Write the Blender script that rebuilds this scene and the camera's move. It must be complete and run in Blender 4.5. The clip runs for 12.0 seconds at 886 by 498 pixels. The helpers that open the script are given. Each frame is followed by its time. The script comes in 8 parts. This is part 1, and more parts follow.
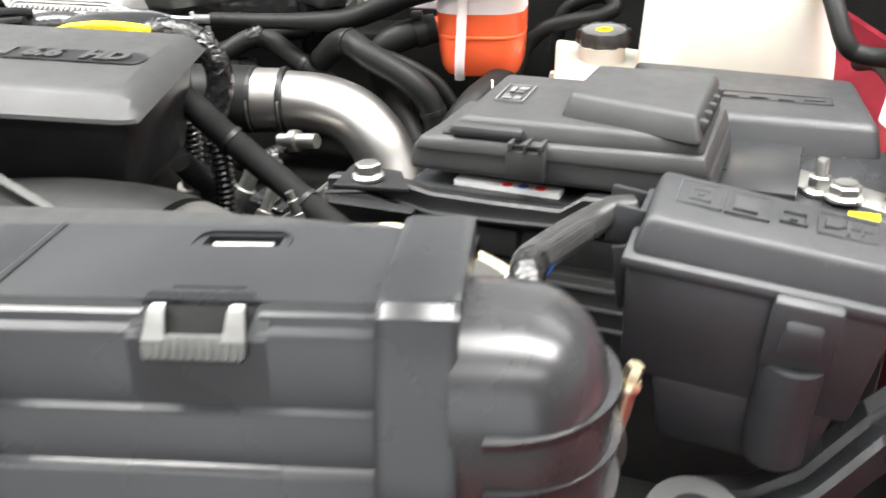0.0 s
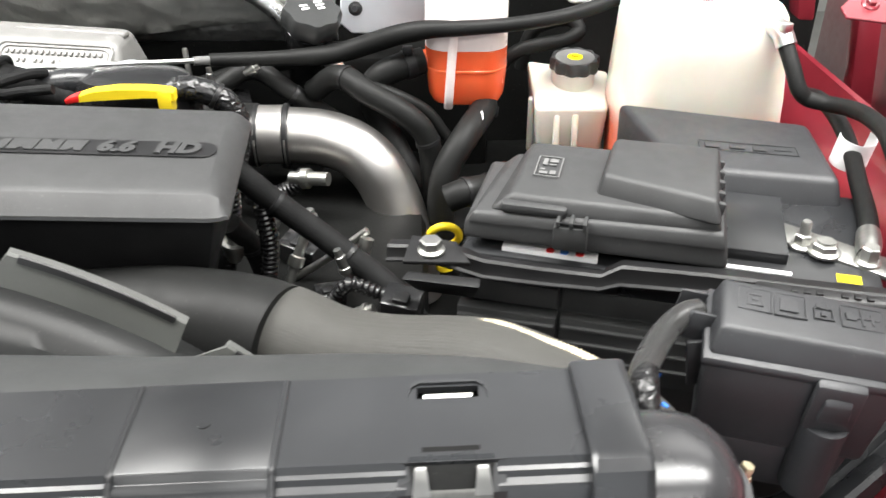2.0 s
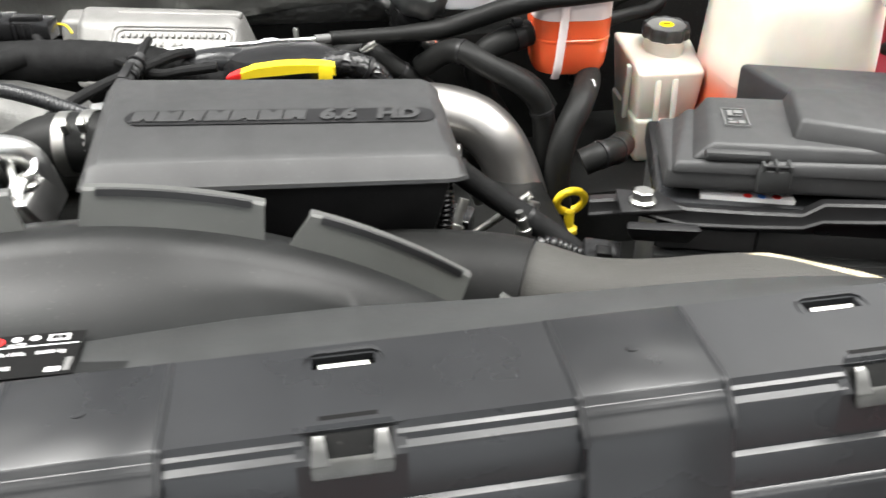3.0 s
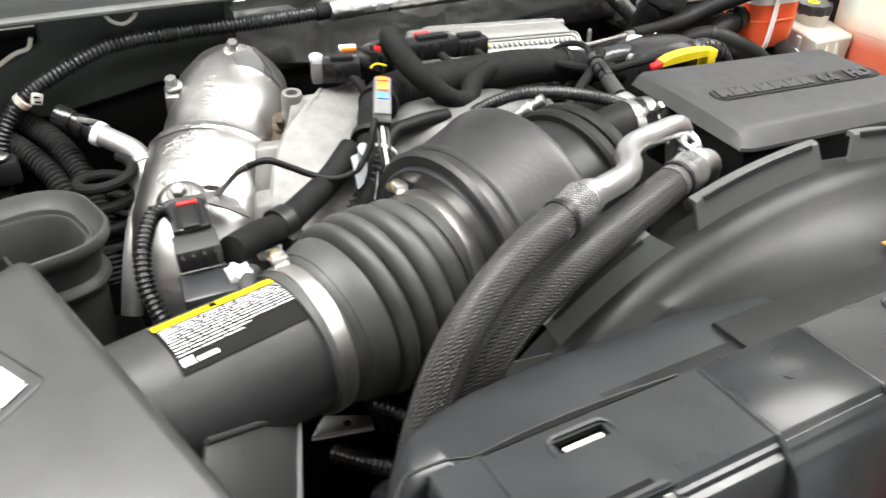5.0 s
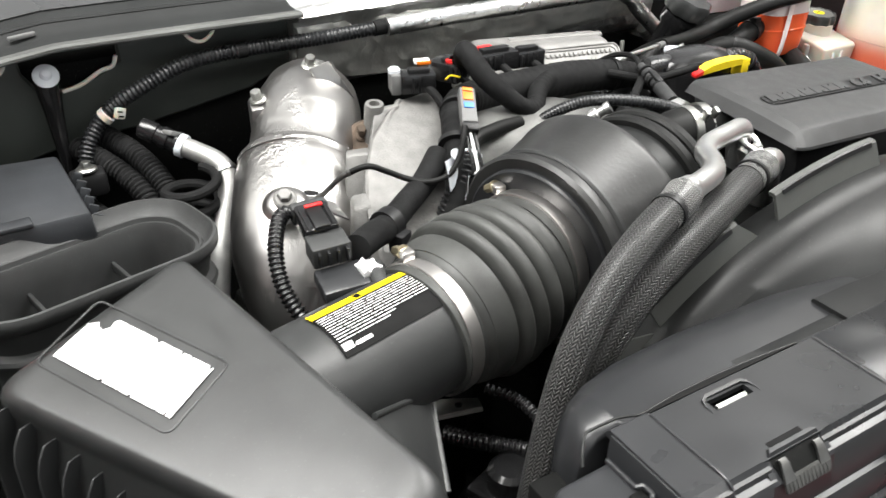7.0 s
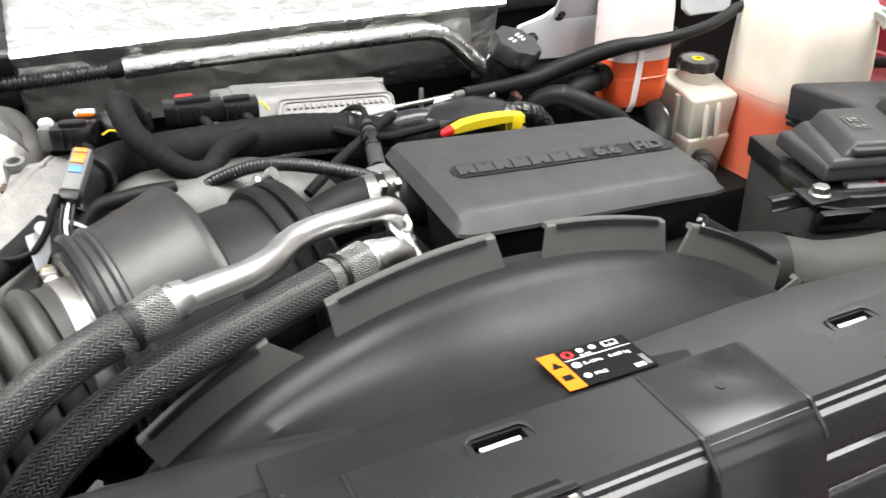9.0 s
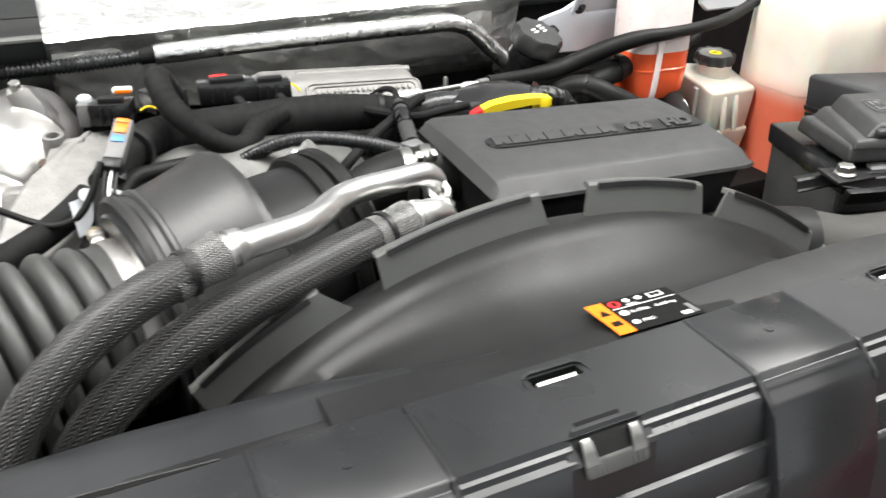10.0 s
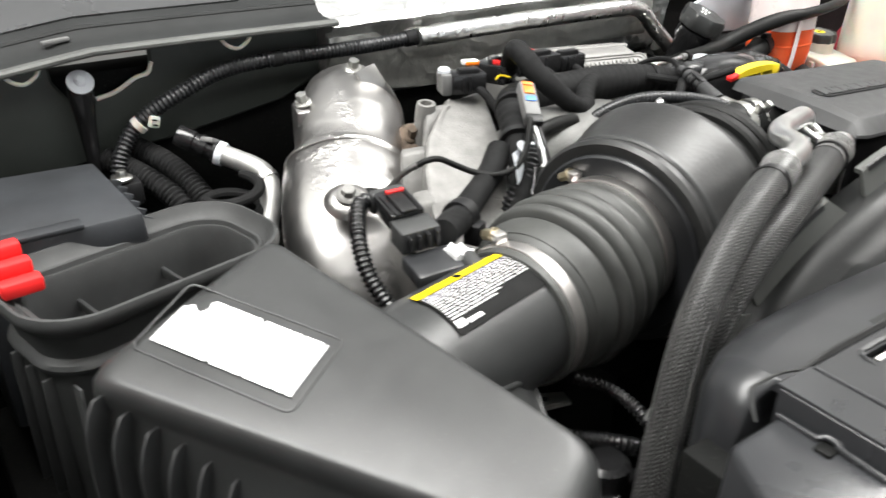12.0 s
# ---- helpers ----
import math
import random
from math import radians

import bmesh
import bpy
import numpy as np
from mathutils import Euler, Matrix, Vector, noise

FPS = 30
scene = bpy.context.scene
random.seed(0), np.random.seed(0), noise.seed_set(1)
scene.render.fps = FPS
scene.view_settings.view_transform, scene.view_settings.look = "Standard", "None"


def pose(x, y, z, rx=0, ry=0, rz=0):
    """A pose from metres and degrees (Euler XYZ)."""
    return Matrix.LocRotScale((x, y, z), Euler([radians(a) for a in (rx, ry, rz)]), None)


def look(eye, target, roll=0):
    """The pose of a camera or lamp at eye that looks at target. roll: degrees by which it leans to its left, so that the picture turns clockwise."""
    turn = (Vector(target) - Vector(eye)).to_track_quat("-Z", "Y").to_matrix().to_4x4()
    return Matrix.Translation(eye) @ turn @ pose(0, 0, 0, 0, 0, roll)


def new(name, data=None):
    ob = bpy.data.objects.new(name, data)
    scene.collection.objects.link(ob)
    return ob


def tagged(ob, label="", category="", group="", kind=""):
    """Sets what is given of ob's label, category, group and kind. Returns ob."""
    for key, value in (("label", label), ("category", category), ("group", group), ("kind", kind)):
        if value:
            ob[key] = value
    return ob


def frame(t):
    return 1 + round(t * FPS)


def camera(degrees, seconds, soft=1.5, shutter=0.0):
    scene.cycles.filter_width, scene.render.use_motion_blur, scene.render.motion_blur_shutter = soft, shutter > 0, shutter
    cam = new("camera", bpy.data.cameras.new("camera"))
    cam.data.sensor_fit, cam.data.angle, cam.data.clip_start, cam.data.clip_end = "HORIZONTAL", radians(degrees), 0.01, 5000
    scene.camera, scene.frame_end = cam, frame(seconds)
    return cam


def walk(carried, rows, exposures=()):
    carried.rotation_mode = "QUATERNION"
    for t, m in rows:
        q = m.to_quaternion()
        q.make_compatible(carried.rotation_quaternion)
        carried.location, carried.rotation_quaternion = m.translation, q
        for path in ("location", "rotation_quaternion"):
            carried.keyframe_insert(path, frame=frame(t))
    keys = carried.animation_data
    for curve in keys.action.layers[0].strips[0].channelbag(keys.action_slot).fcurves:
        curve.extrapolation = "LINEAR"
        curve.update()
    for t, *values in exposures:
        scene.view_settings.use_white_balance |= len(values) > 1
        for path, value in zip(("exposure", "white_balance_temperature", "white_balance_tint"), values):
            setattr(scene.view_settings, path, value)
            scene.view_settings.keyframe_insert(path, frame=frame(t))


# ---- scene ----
from mathutils.bvhtree import BVHTree

cam = camera(55.2, 12.0, 1.5, 0.3)
PATH = [
    (0, (0.488, -0.345, 1.503), (0.258, 1.426, 0.601), -2.1),
    (0.5, (0.536, -0.278, 1.54), (0.319, 1.464, 0.582), -2.1),
    (1, (0.529, -0.299, 1.562), (0.37, 1.423, 0.558), -1.6),
    (1.5, (0.462, -0.339, 1.629), (0.404, 1.367, 0.587), -0.7),
    (2, (0.355, -0.378, 1.651), (0.403, 1.314, 0.584), -0.7),
    (2.5, (0.236, -0.401, 1.632), (0.409, 1.285, 0.57), -0.5),
    (3, (0.094, -0.388, 1.632), (0.35, 1.282, 0.562), -0.5),
    (3.2, (0.027, -0.381, 1.639), (0.331, 1.28, 0.567), -0.4),
    (4.8, (-0.598, -0.335, 1.673), (0.137, 1.186, 0.603), -0.2),
    (5, (-0.663, -0.314, 1.674), (0.135, 1.191, 0.626), 0.0),
    (5.5, (-0.791, -0.282, 1.691), (0.064, 1.197, 0.652), -0.0),
    (6, (-0.85, -0.272, 1.692), (0.033, 1.194, 0.657), -0.2),
    (6.5, (-0.849, -0.292, 1.695), (0.045, 1.167, 0.661), 0.3),
    (6.7, (-0.837, -0.3, 1.696), (0.056, 1.162, 0.664), 0.3),
    (8.3, (-0.514, -0.334, 1.697), (0.214, 1.233, 0.689), -1.0),
    (8.5, (-0.465, -0.336, 1.693), (0.261, 1.233, 0.687), -0.8),
    (9, (-0.35, -0.364, 1.672), (0.372, 1.226, 0.697), -0.6),
    (9.5, (-0.323, -0.371, 1.645), (0.391, 1.234, 0.69), -0.7),
    (10, (-0.392, -0.378, 1.636), (0.34, 1.234, 0.705), -0.6),
    (10.5, (-0.54, -0.373, 1.643), (0.24, 1.228, 0.733), -0.2),
    (11, (-0.652, -0.366, 1.648), (0.205, 1.198, 0.742), 0.4),
    (11.5, (-0.776, -0.342, 1.633), (0.17, 1.169, 0.725), 0.7),
    (12, (-0.896, -0.255, 1.631), (0.105, 1.218, 0.72), 0.4),
]
walk(cam, [(t, look(eye, target, roll)) for t, eye, target, roll in PATH], [(0, 1.12), (1.0, 1.18), (1.5, 0.92), (2.5, 0.68), (3.2, 0.55), (5.0, 0.50), (6.0, 0.34), (6.6, 0.30), (8.3, 0.30), (12.0, 0.36)])

# ---- world and light: a workshop hall with ceiling tubes ----
world = bpy.data.worlds.new("world")
scene.world = world
world.use_nodes = True
world.node_tree.nodes["Background"].inputs["Color"].default_value = (0.9, 0.95, 1.0, 1)
world.node_tree.nodes["Background"].inputs["Strength"].default_value = 0.05
for lx, ly, power in ((-1.5, -2.1, 30), (1.5, -2.1, 30), (-1.55, 0.30, 150), (1.5, 0.05, 140), (-2.6, 2.2, 25), (2.6, 2.2, 25)):
    lamp = bpy.data.lights.new("ceiling_lamp", "AREA")
    lamp.shape, lamp.size, lamp.size_y, lamp.energy = "RECTANGLE", 2.4, 1.0, power
    lamp.color = (1.0, 0.99, 0.96)
    light = new("ceiling_lamp", lamp)
    light.matrix_world = pose(lx, ly, 3.62, 0, 0, 0)

# added daylight fill for front faces; its open door behind the camera is assumed
lamp = bpy.data.lights.new("door_daylight", "AREA")
lamp.shape, lamp.size, lamp.size_y, lamp.energy = "RECTANGLE", 4.8, 2.7, 52
lamp.color = (0.93, 0.97, 1.0)
light = new("door_daylight", lamp)
light.matrix_world = pose(0, -3.93, 1.5, -90, 0, 0) @ pose(0, 0, 0, 180, 0, 0)

# ---- building helpers ----
ORIGIN = {}


def thing(name, base, label, category, group="", kind=""):
    ob = new(name)
    ob.location = base
    ob.empty_display_size = 0.02
    ORIGIN[ob.name] = Vector(base)
    return tagged(ob, label, category, group, kind)


def finish(name, bm, material, sharp=35):
    bmesh.ops.recalc_face_normals(bm, faces=bm.faces)
    me = bpy.data.meshes.new(name)
    bm.to_mesh(me)
    bm.free()
    me.shade_smooth()
    me.set_sharp_from_angle(angle=radians(sharp))
    me.materials.append(material)
    return me


def part(name, bm, material, parent, label="", sharp=35):
    base = ORIGIN[parent.name]
    bmesh.ops.translate(bm, verts=bm.verts, vec=-base)
    ob = new(name, finish(name, bm, material, sharp))
    ob.parent = parent
    ORIGIN[ob.name] = base
    if label:
        ob["label"] = label
    return ob


def solid(name, bm, material, label, category, group="", kind="", sharp=35):
    """A thing of one mesh."""
    lo = Vector([min(v.co[i] for v in bm.verts) for i in range(3)])
    hi = Vector([max(v.co[i] for v in bm.verts) for i in range(3)])
    base = Vector(((lo.x + hi.x) / 2, (lo.y + hi.y) / 2, lo.z))
    bmesh.ops.translate(bm, verts=bm.verts, vec=-base)
    ob = new(name, finish(name, bm, material, sharp))
    ob.location = base
    ORIGIN[ob.name] = base
    return tagged(ob, label, category, group, kind)


def bevel(bm, width, segments=2, angle=30):
    edges = [e for e in bm.edges if len(e.link_faces) == 2 and e.calc_face_angle(0) > radians(angle)]
    if width > 0 and edges:
        bmesh.ops.bevel(bm, geom=edges, offset=width, segments=segments, profile=0.5, affect="EDGES", clamp_overlap=True)


def hexa(top, bottom, width=0.003, segments=2):
    """A six-sided block from four top and four bottom corners."""
    bm = bmesh.new()
    a, b = [bm.verts.new(p) for p in top], [bm.verts.new(p) for p in bottom]
    bm.faces.new(a), bm.faces.new(b[::-1])
    for i in range(4):
        j = (i + 1) % 4
        bm.faces.new((a[j], a[i], b[i], b[j]))
    bmesh.ops.recalc_face_normals(bm, faces=bm.faces)
    bevel(bm, width, segments)
    return bm


def drop(top, height, inset=0.0, width=0.003, segments=2, along=(0, 0, -1)):
    """A block under four top corners."""
    c = sum((Vector(p) for p in top), Vector()) / 4
    way = Vector(along)
    return hexa(top, [Vector(p) + way * height + (c - Vector(p)) * inset for p in top], width, segments)


def box(c, size, width=0.002, turn=(0, 0, 0), segments=2):
    m = pose(*c, *turn)
    x, y, z = (s / 2 for s in size)
    top = [m @ Vector(p) for p in ((-x, -y, z), (x, -y, z), (x, y, z), (-x, y, z))]
    low = [m @ Vector(p) for p in ((-x, -y, -z), (x, -y, -z), (x, y, -z), (-x, y, -z))]
    return hexa(top, low, width, segments)


def add(bm, other):
    """Joins other into bm."""
    me = bpy.data.meshes.new("tmp")
    other.to_mesh(me)
    other.free()
    bm.from_mesh(me)
    bpy.data.meshes.remove(me)
    return bm


def curve_points(points, steps=8):
    """A smooth line through the points (Catmull-Rom)."""
    p = [Vector(q) for q in points]
    p = [p[0] * 2 - p[1]] + p + [p[-1] * 2 - p[-2]]
    out = []
    for i in range(1, len(p) - 2):
        for k in range(steps):
            t = k / steps
            out.append(0.5 * ((2 * p[i]) + (p[i + 1] - p[i - 1]) * t + (2 * p[i - 1] - 5 * p[i] + 4 * p[i + 1] - p[i + 2]) * t * t
                              + (3 * p[i] - p[i - 1] - 3 * p[i + 1] + p[i + 2]) * t ** 3))
    out.append(p[-2])
    return out


def tube(points, radius, seg=16, steps=8, ridge=0.0, pitch=0.006, flat=1.0, smooth=True, hollow=0.0):
    """A hose along the points. radius: a number, or a list along the line. ridge: depth of its corrugation."""
    line = curve_points(points, steps) if smooth else [Vector(q) for q in points]
    if ridge:
        dense, left = [line[0]], 0.0
        for a, b in zip(line[:-1], line[1:]):
            n = max(1, math.ceil((b - a).length / (pitch / 4)))
            dense += [a + (b - a) * (k + 1) / n for k in range(n)]
        line = dense
    count = len(line)
    length = [0.0]
    for a, b in zip(line[:-1], line[1:]):
        length.append(length[-1] + (b - a).length)
    bm = bmesh.new()
    uv = bm.loops.layers.uv.new("UVMap")
    rings, side = [], None
    for i, c in enumerate(line):
        way = (line[min(i + 1, count - 1)] - line[max(i - 1, 0)]).normalized()
        if side is None:
            side = way.cross(Vector((0, 0, 1))) if abs(way.z) < 0.9 else way.cross(Vector((0, 1, 0)))
        side = (side - way * side.dot(way)).normalized()
        up = side.cross(way)
        f = length[i] / max(length[-1], 1e-6)
        if isinstance(radius, (list, tuple)):
            k = f * (len(radius) - 1)
            j = min(int(k), len(radius) - 2)
            r = radius[j] + (radius[j + 1] - radius[j]) * (k - j)
        else:
            r = radius
        if ridge:
            r += ridge * (0.5 + 0.5 * math.tanh(2.2 * math.sin(2 * math.pi * length[i] / pitch)) - 0.5)
        rings.append([bm.verts.new(c + side * (r * math.cos(2 * math.pi * k / seg)) + up * (r * flat * math.sin(2 * math.pi * k / seg))) for k in range(seg)])
    for i in range(count - 1):
        for k in range(seg):
            j = (k + 1) % seg
            f = bm.faces.new((rings[i][k], rings[i][j], rings[i + 1][j], rings[i + 1][k]))
            for loop, (u, v) in zip(f.loops, ((k, length[i]), (k + 1, length[i]), (k + 1, length[i + 1]), (k, length[i + 1]))):
                loop[uv].uv = (u / seg, v)
    bm.faces.new(rings[0][::-1]), bm.faces.new(rings[-1])
    return bm


def aim(a, b):
    """A frame at a whose z axis points at b."""
    way = Vector(b) - Vector(a)
    return Matrix.Translation(a) @ way.to_track_quat("Z", "Y").to_matrix().to_4x4()


def lathe(profile, frame_m, seg=40, part_of=360.0, start=0.0):
    """Turns a profile of (radius, height) about the z axis of a frame."""
    bm = bmesh.new()
    full = part_of >= 359.9
    n = seg if full else seg + 1
    rings = []
    for r, h in profile:
        rings.append([bm.verts.new(frame_m @ Vector((r * math.cos(radians(start + part_of * k / seg)), r * math.sin(radians(start + part_of * k / seg)), h))) for k in range(n)])
    for a, b in zip(rings[:-1], rings[1:]):
        for k in range(seg):
            j = (k + 1) % n
            bm.faces.new((a[k], a[j], b[j], b[k]))
    if full:
        for ring, r in ((rings[0], profile[0][0]), (rings[-1], profile[-1][0])):
            if r > 1e-5:
                bm.faces.new(ring)
    bmesh.ops.remove_doubles(bm, verts=bm.verts, dist=1e-6)
    return bm


def loft(rings, cap=True, closed=True):
    bm = bmesh.new()
    vs = [[bm.verts.new(p) for p in ring] for ring in rings]
    n = len(vs[0])
    for a, b in zip(vs[:-1], vs[1:]):
        for k in range(n if closed else n - 1):
            j = (k + 1) % n
            bm.faces.new((a[k], a[j], b[j], b[k]))
    if cap and closed:
        bm.faces.new(vs[0][::-1]), bm.faces.new(vs[-1])
    return bm


def rounded(c, sx, sy, r, n=5, turn=0.0):
    """A ring: a rounded rectangle in a level plane."""
    out = []
    for qx, qy, a0 in ((1, 1, 0), (-1, 1, 90), (-1, -1, 180), (1, -1, 270)):
        for k in range(n + 1):
            a = radians(a0 + 90 * k / n)
            p = Vector((qx * (sx / 2 - r) + r * math.cos(a), qy * (sy / 2 - r) + r * math.sin(a), 0))
            out.append(Matrix.Rotation(radians(turn), 3, "Z") @ p + Vector(c))
    return out


def prism(outline, height, frame_m, width=0.001, segments=1):
    """A plate: a 2D outline made thick upwards in a frame."""
    bm = bmesh.new()
    low = [bm.verts.new(frame_m @ Vector((x, y, 0))) for x, y in outline]
    high = [bm.verts.new(frame_m @ Vector((x, y, height))) for x, y in outline]
    bm.faces.new(low[::-1]), bm.faces.new(high)
    n = len(low)
    for i in range(n):
        j = (i + 1) % n
        bm.faces.new((low[i], low[j], high[j], high[i]))
    bmesh.ops.recalc_face_normals(bm, faces=bm.faces)
    bevel(bm, width, segments, 40)
    return bm


def face_frame(origin, xdir, ydir):
    """A frame from its origin and the ways of x and (about) y."""
    x = Vector(xdir).normalized()
    z = x.cross(Vector(ydir)).normalized()
    y = z.cross(x)
    m = Matrix((x, y, z)).transposed().to_4x4()
    return Matrix.Translation(origin) @ m


def letters(text, size, frame_m, depth=0.0004, align="LEFT", bold=0.0, squeeze=1.0):
    data = bpy.data.curves.new("text", "FONT")
    data.body, data.size, data.extrude, data.align_x, data.offset, data.resolution_u = text, size, depth, align, bold, 3
    ob = bpy.data.objects.new("text", data)
    me = bpy.data.meshes.new_from_object(ob)
    bm = bmesh.new()
    bm.from_mesh(me)
    bmesh.ops.transform(bm, matrix=frame_m @ Matrix.Diagonal((squeeze, 1, 1, 1)), verts=bm.verts)
    bpy.data.objects.remove(ob)
    bpy.data.meshes.remove(me)
    return bm


def bolt_mesh(frame_m, across=0.013, flange=0.010, height=0.008):
    bm = lathe([(0.0, -0.001), (flange, -0.001), (flange, 0.0012), (flange * 0.8, 0.003), (0, 0.003)], frame_m, 24)
    r = across / 2 / math.cos(math.pi / 6)
    add(bm, lathe([(0, 0.002), (r, 0.002), (r, height - 0.001), (r * 0.86, height), (0.0, height)], frame_m, 6))
    return bm


def local_box(m, c, size, width=0.0015):
    x, y, z = (q / 2 for q in size)
    top = [m @ (Vector(c) + Vector(p)) for p in ((-x, -y, z), (x, -y, z), (x, y, z), (-x, y, z))]
    low = [m @ (Vector(c) + Vector(p)) for p in ((-x, -y, -z), (x, -y, -z), (x, y, -z), (-x, y, -z))]
    return hexa(top, low, width)


# ---- materials ----
def material(name, base, rough=0.5, metal=0.0, spot=0.15, spot_scale=30.0, grain=0.0, grain_scale=900.0, wear=0.12, coat=0.0, dust=0.0, **more):
    """A surface: base colour varied at two scales, roughness varied, fine relief."""
    m = bpy.data.materials.new(name)
    m.use_nodes = True
    t = m.node_tree
    b = t.nodes["Principled BSDF"]
    co = t.nodes.new("ShaderNodeTexCoord")
    big = t.nodes.new("ShaderNodeTexNoise")
    big.inputs["Scale"].default_value, big.inputs["Detail"].default_value = spot_scale, 5
    t.links.new(co.outputs["Object"], big.inputs["Vector"])
    ramp = t.nodes.new("ShaderNodeMapRange")
    ramp.inputs["From Min"].default_value, ramp.inputs["From Max"].default_value = 0.3, 0.7
    ramp.inputs["To Min"].default_value, ramp.inputs["To Max"].default_value = 1 - spot, 1 + spot
    t.links.new(big.outputs["Fac"], ramp.inputs["Value"])
    mul = t.nodes.new("ShaderNodeMix")
    mul.data_type, mul.blend_type = "RGBA", "MULTIPLY"
    mul.inputs["Factor"].default_value = 1
    mul.inputs["A"].default_value = (*base, 1)
    t.links.new(ramp.outputs["Result"], mul.inputs["B"])
    colour = mul.outputs["Result"]
    if dust:
        fleck = t.nodes.new("ShaderNodeTexNoise")
        fleck.inputs["Scale"].default_value, fleck.inputs["Detail"].default_value = 420, 2
        t.links.new(co.outputs["Object"], fleck.inputs["Vector"])
        sparse = t.nodes.new("ShaderNodeMapRange")
        sparse.inputs["From Min"].default_value, sparse.inputs["From Max"].default_value = 0.66, 0.74
        sparse.inputs["To Max"].default_value = dust
        t.links.new(fleck.outputs["Fac"], sparse.inputs["Value"])
        film = t.nodes.new("ShaderNodeMix")
        film.data_type = "RGBA"
        film.inputs["B"].default_value = (0.30, 0.29, 0.27, 1)
        t.links.new(sparse.outputs["Result"], film.inputs["Factor"])
        t.links.new(colour, film.inputs["A"])
        colour = film.outputs["Result"]
    t.links.new(colour, b.inputs["Base Color"])
    rr = t.nodes.new("ShaderNodeMapRange")
    rr.inputs["To Min"].default_value, rr.inputs["To Max"].default_value = max(0.02, rough - wear), min(1, rough + wear)
    mid = t.nodes.new("ShaderNodeTexNoise")
    mid.inputs["Scale"].default_value, mid.inputs["Detail"].default_value = spot_scale * 2.7, 6
    t.links.new(co.outputs["Object"], mid.inputs["Vector"])
    t.links.new(mid.outputs["Fac"], rr.inputs["Value"])
    t.links.new(rr.outputs["Result"], b.inputs["Roughness"])
    b.inputs["Metallic"].default_value = metal
    b.inputs["Coat Weight"].default_value = coat
    for key, value in more.items():
        b.inputs[key.replace("_", " ")].default_value = value
    if grain:
        fine = t.nodes.new("ShaderNodeTexNoise")
        fine.inputs["Scale"].default_value, fine.inputs["Detail"].default_value = grain_scale, 3
        t.links.new(co.outputs["Object"], fine.inputs["Vector"])
        bump = t.nodes.new("ShaderNodeBump")
        bump.inputs["Strength"].default_value, bump.inputs["Distance"].default_value = grain, 0.0006
        t.links.new(fine.outputs["Fac"], bump.inputs["Height"])
        t.links.new(bump.outputs["Normal"], b.inputs["Normal"])
    return m


def crumpled(name, base, rough, depth, scale, metal=1.0):
    """Foil: metal with dents and creases."""
    m = material(name, base, rough, metal, 0.1, 25)
    t = m.node_tree
    b = t.nodes["Principled BSDF"]
    co = t.nodes.new("ShaderNodeTexCoord")
    v = t.nodes.new("ShaderNodeTexVoronoi")
    v.feature = "F1"
    v.inputs["Scale"].default_value = scale
    warp = t.nodes.new("ShaderNodeTexNoise")
    warp.inputs["Scale"].default_value = scale * 0.6
    mix = t.nodes.new("ShaderNodeMix")
    mix.data_type = "VECTOR"
    mix.inputs["Factor"].default_value = 0.12
    t.links.new(co.outputs["Object"], warp.inputs["Vector"])
    t.links.new(co.outputs["Object"], mix.inputs["A"])
    t.links.new(warp.outputs["Color"], mix.inputs["B"])
    t.links.new(mix.outputs["Result"], v.inputs["Vector"])
    n = t.nodes.new("ShaderNodeTexNoise")
    n.inputs["Scale"].default_value, n.inputs["Detail"].default_value = scale * 2, 4
    t.links.new(co.outputs["Object"], n.inputs["Vector"])
    s = t.nodes.new("ShaderNodeMath")
    s.operation = "ADD"
    t.links.new(v.outputs["Distance"], s.inputs[0])
    t.links.new(n.outputs["Fac"], s.inputs[1])
    bump = t.nodes.new("ShaderNodeBump")
    bump.inputs["Strength"].default_value, bump.inputs["Distance"].default_value = 1.0, depth
    t.links.new(s.outputs[0], bump.inputs["Height"])
    t.links.new(bump.outputs["Normal"], b.inputs["Normal"])
    return m


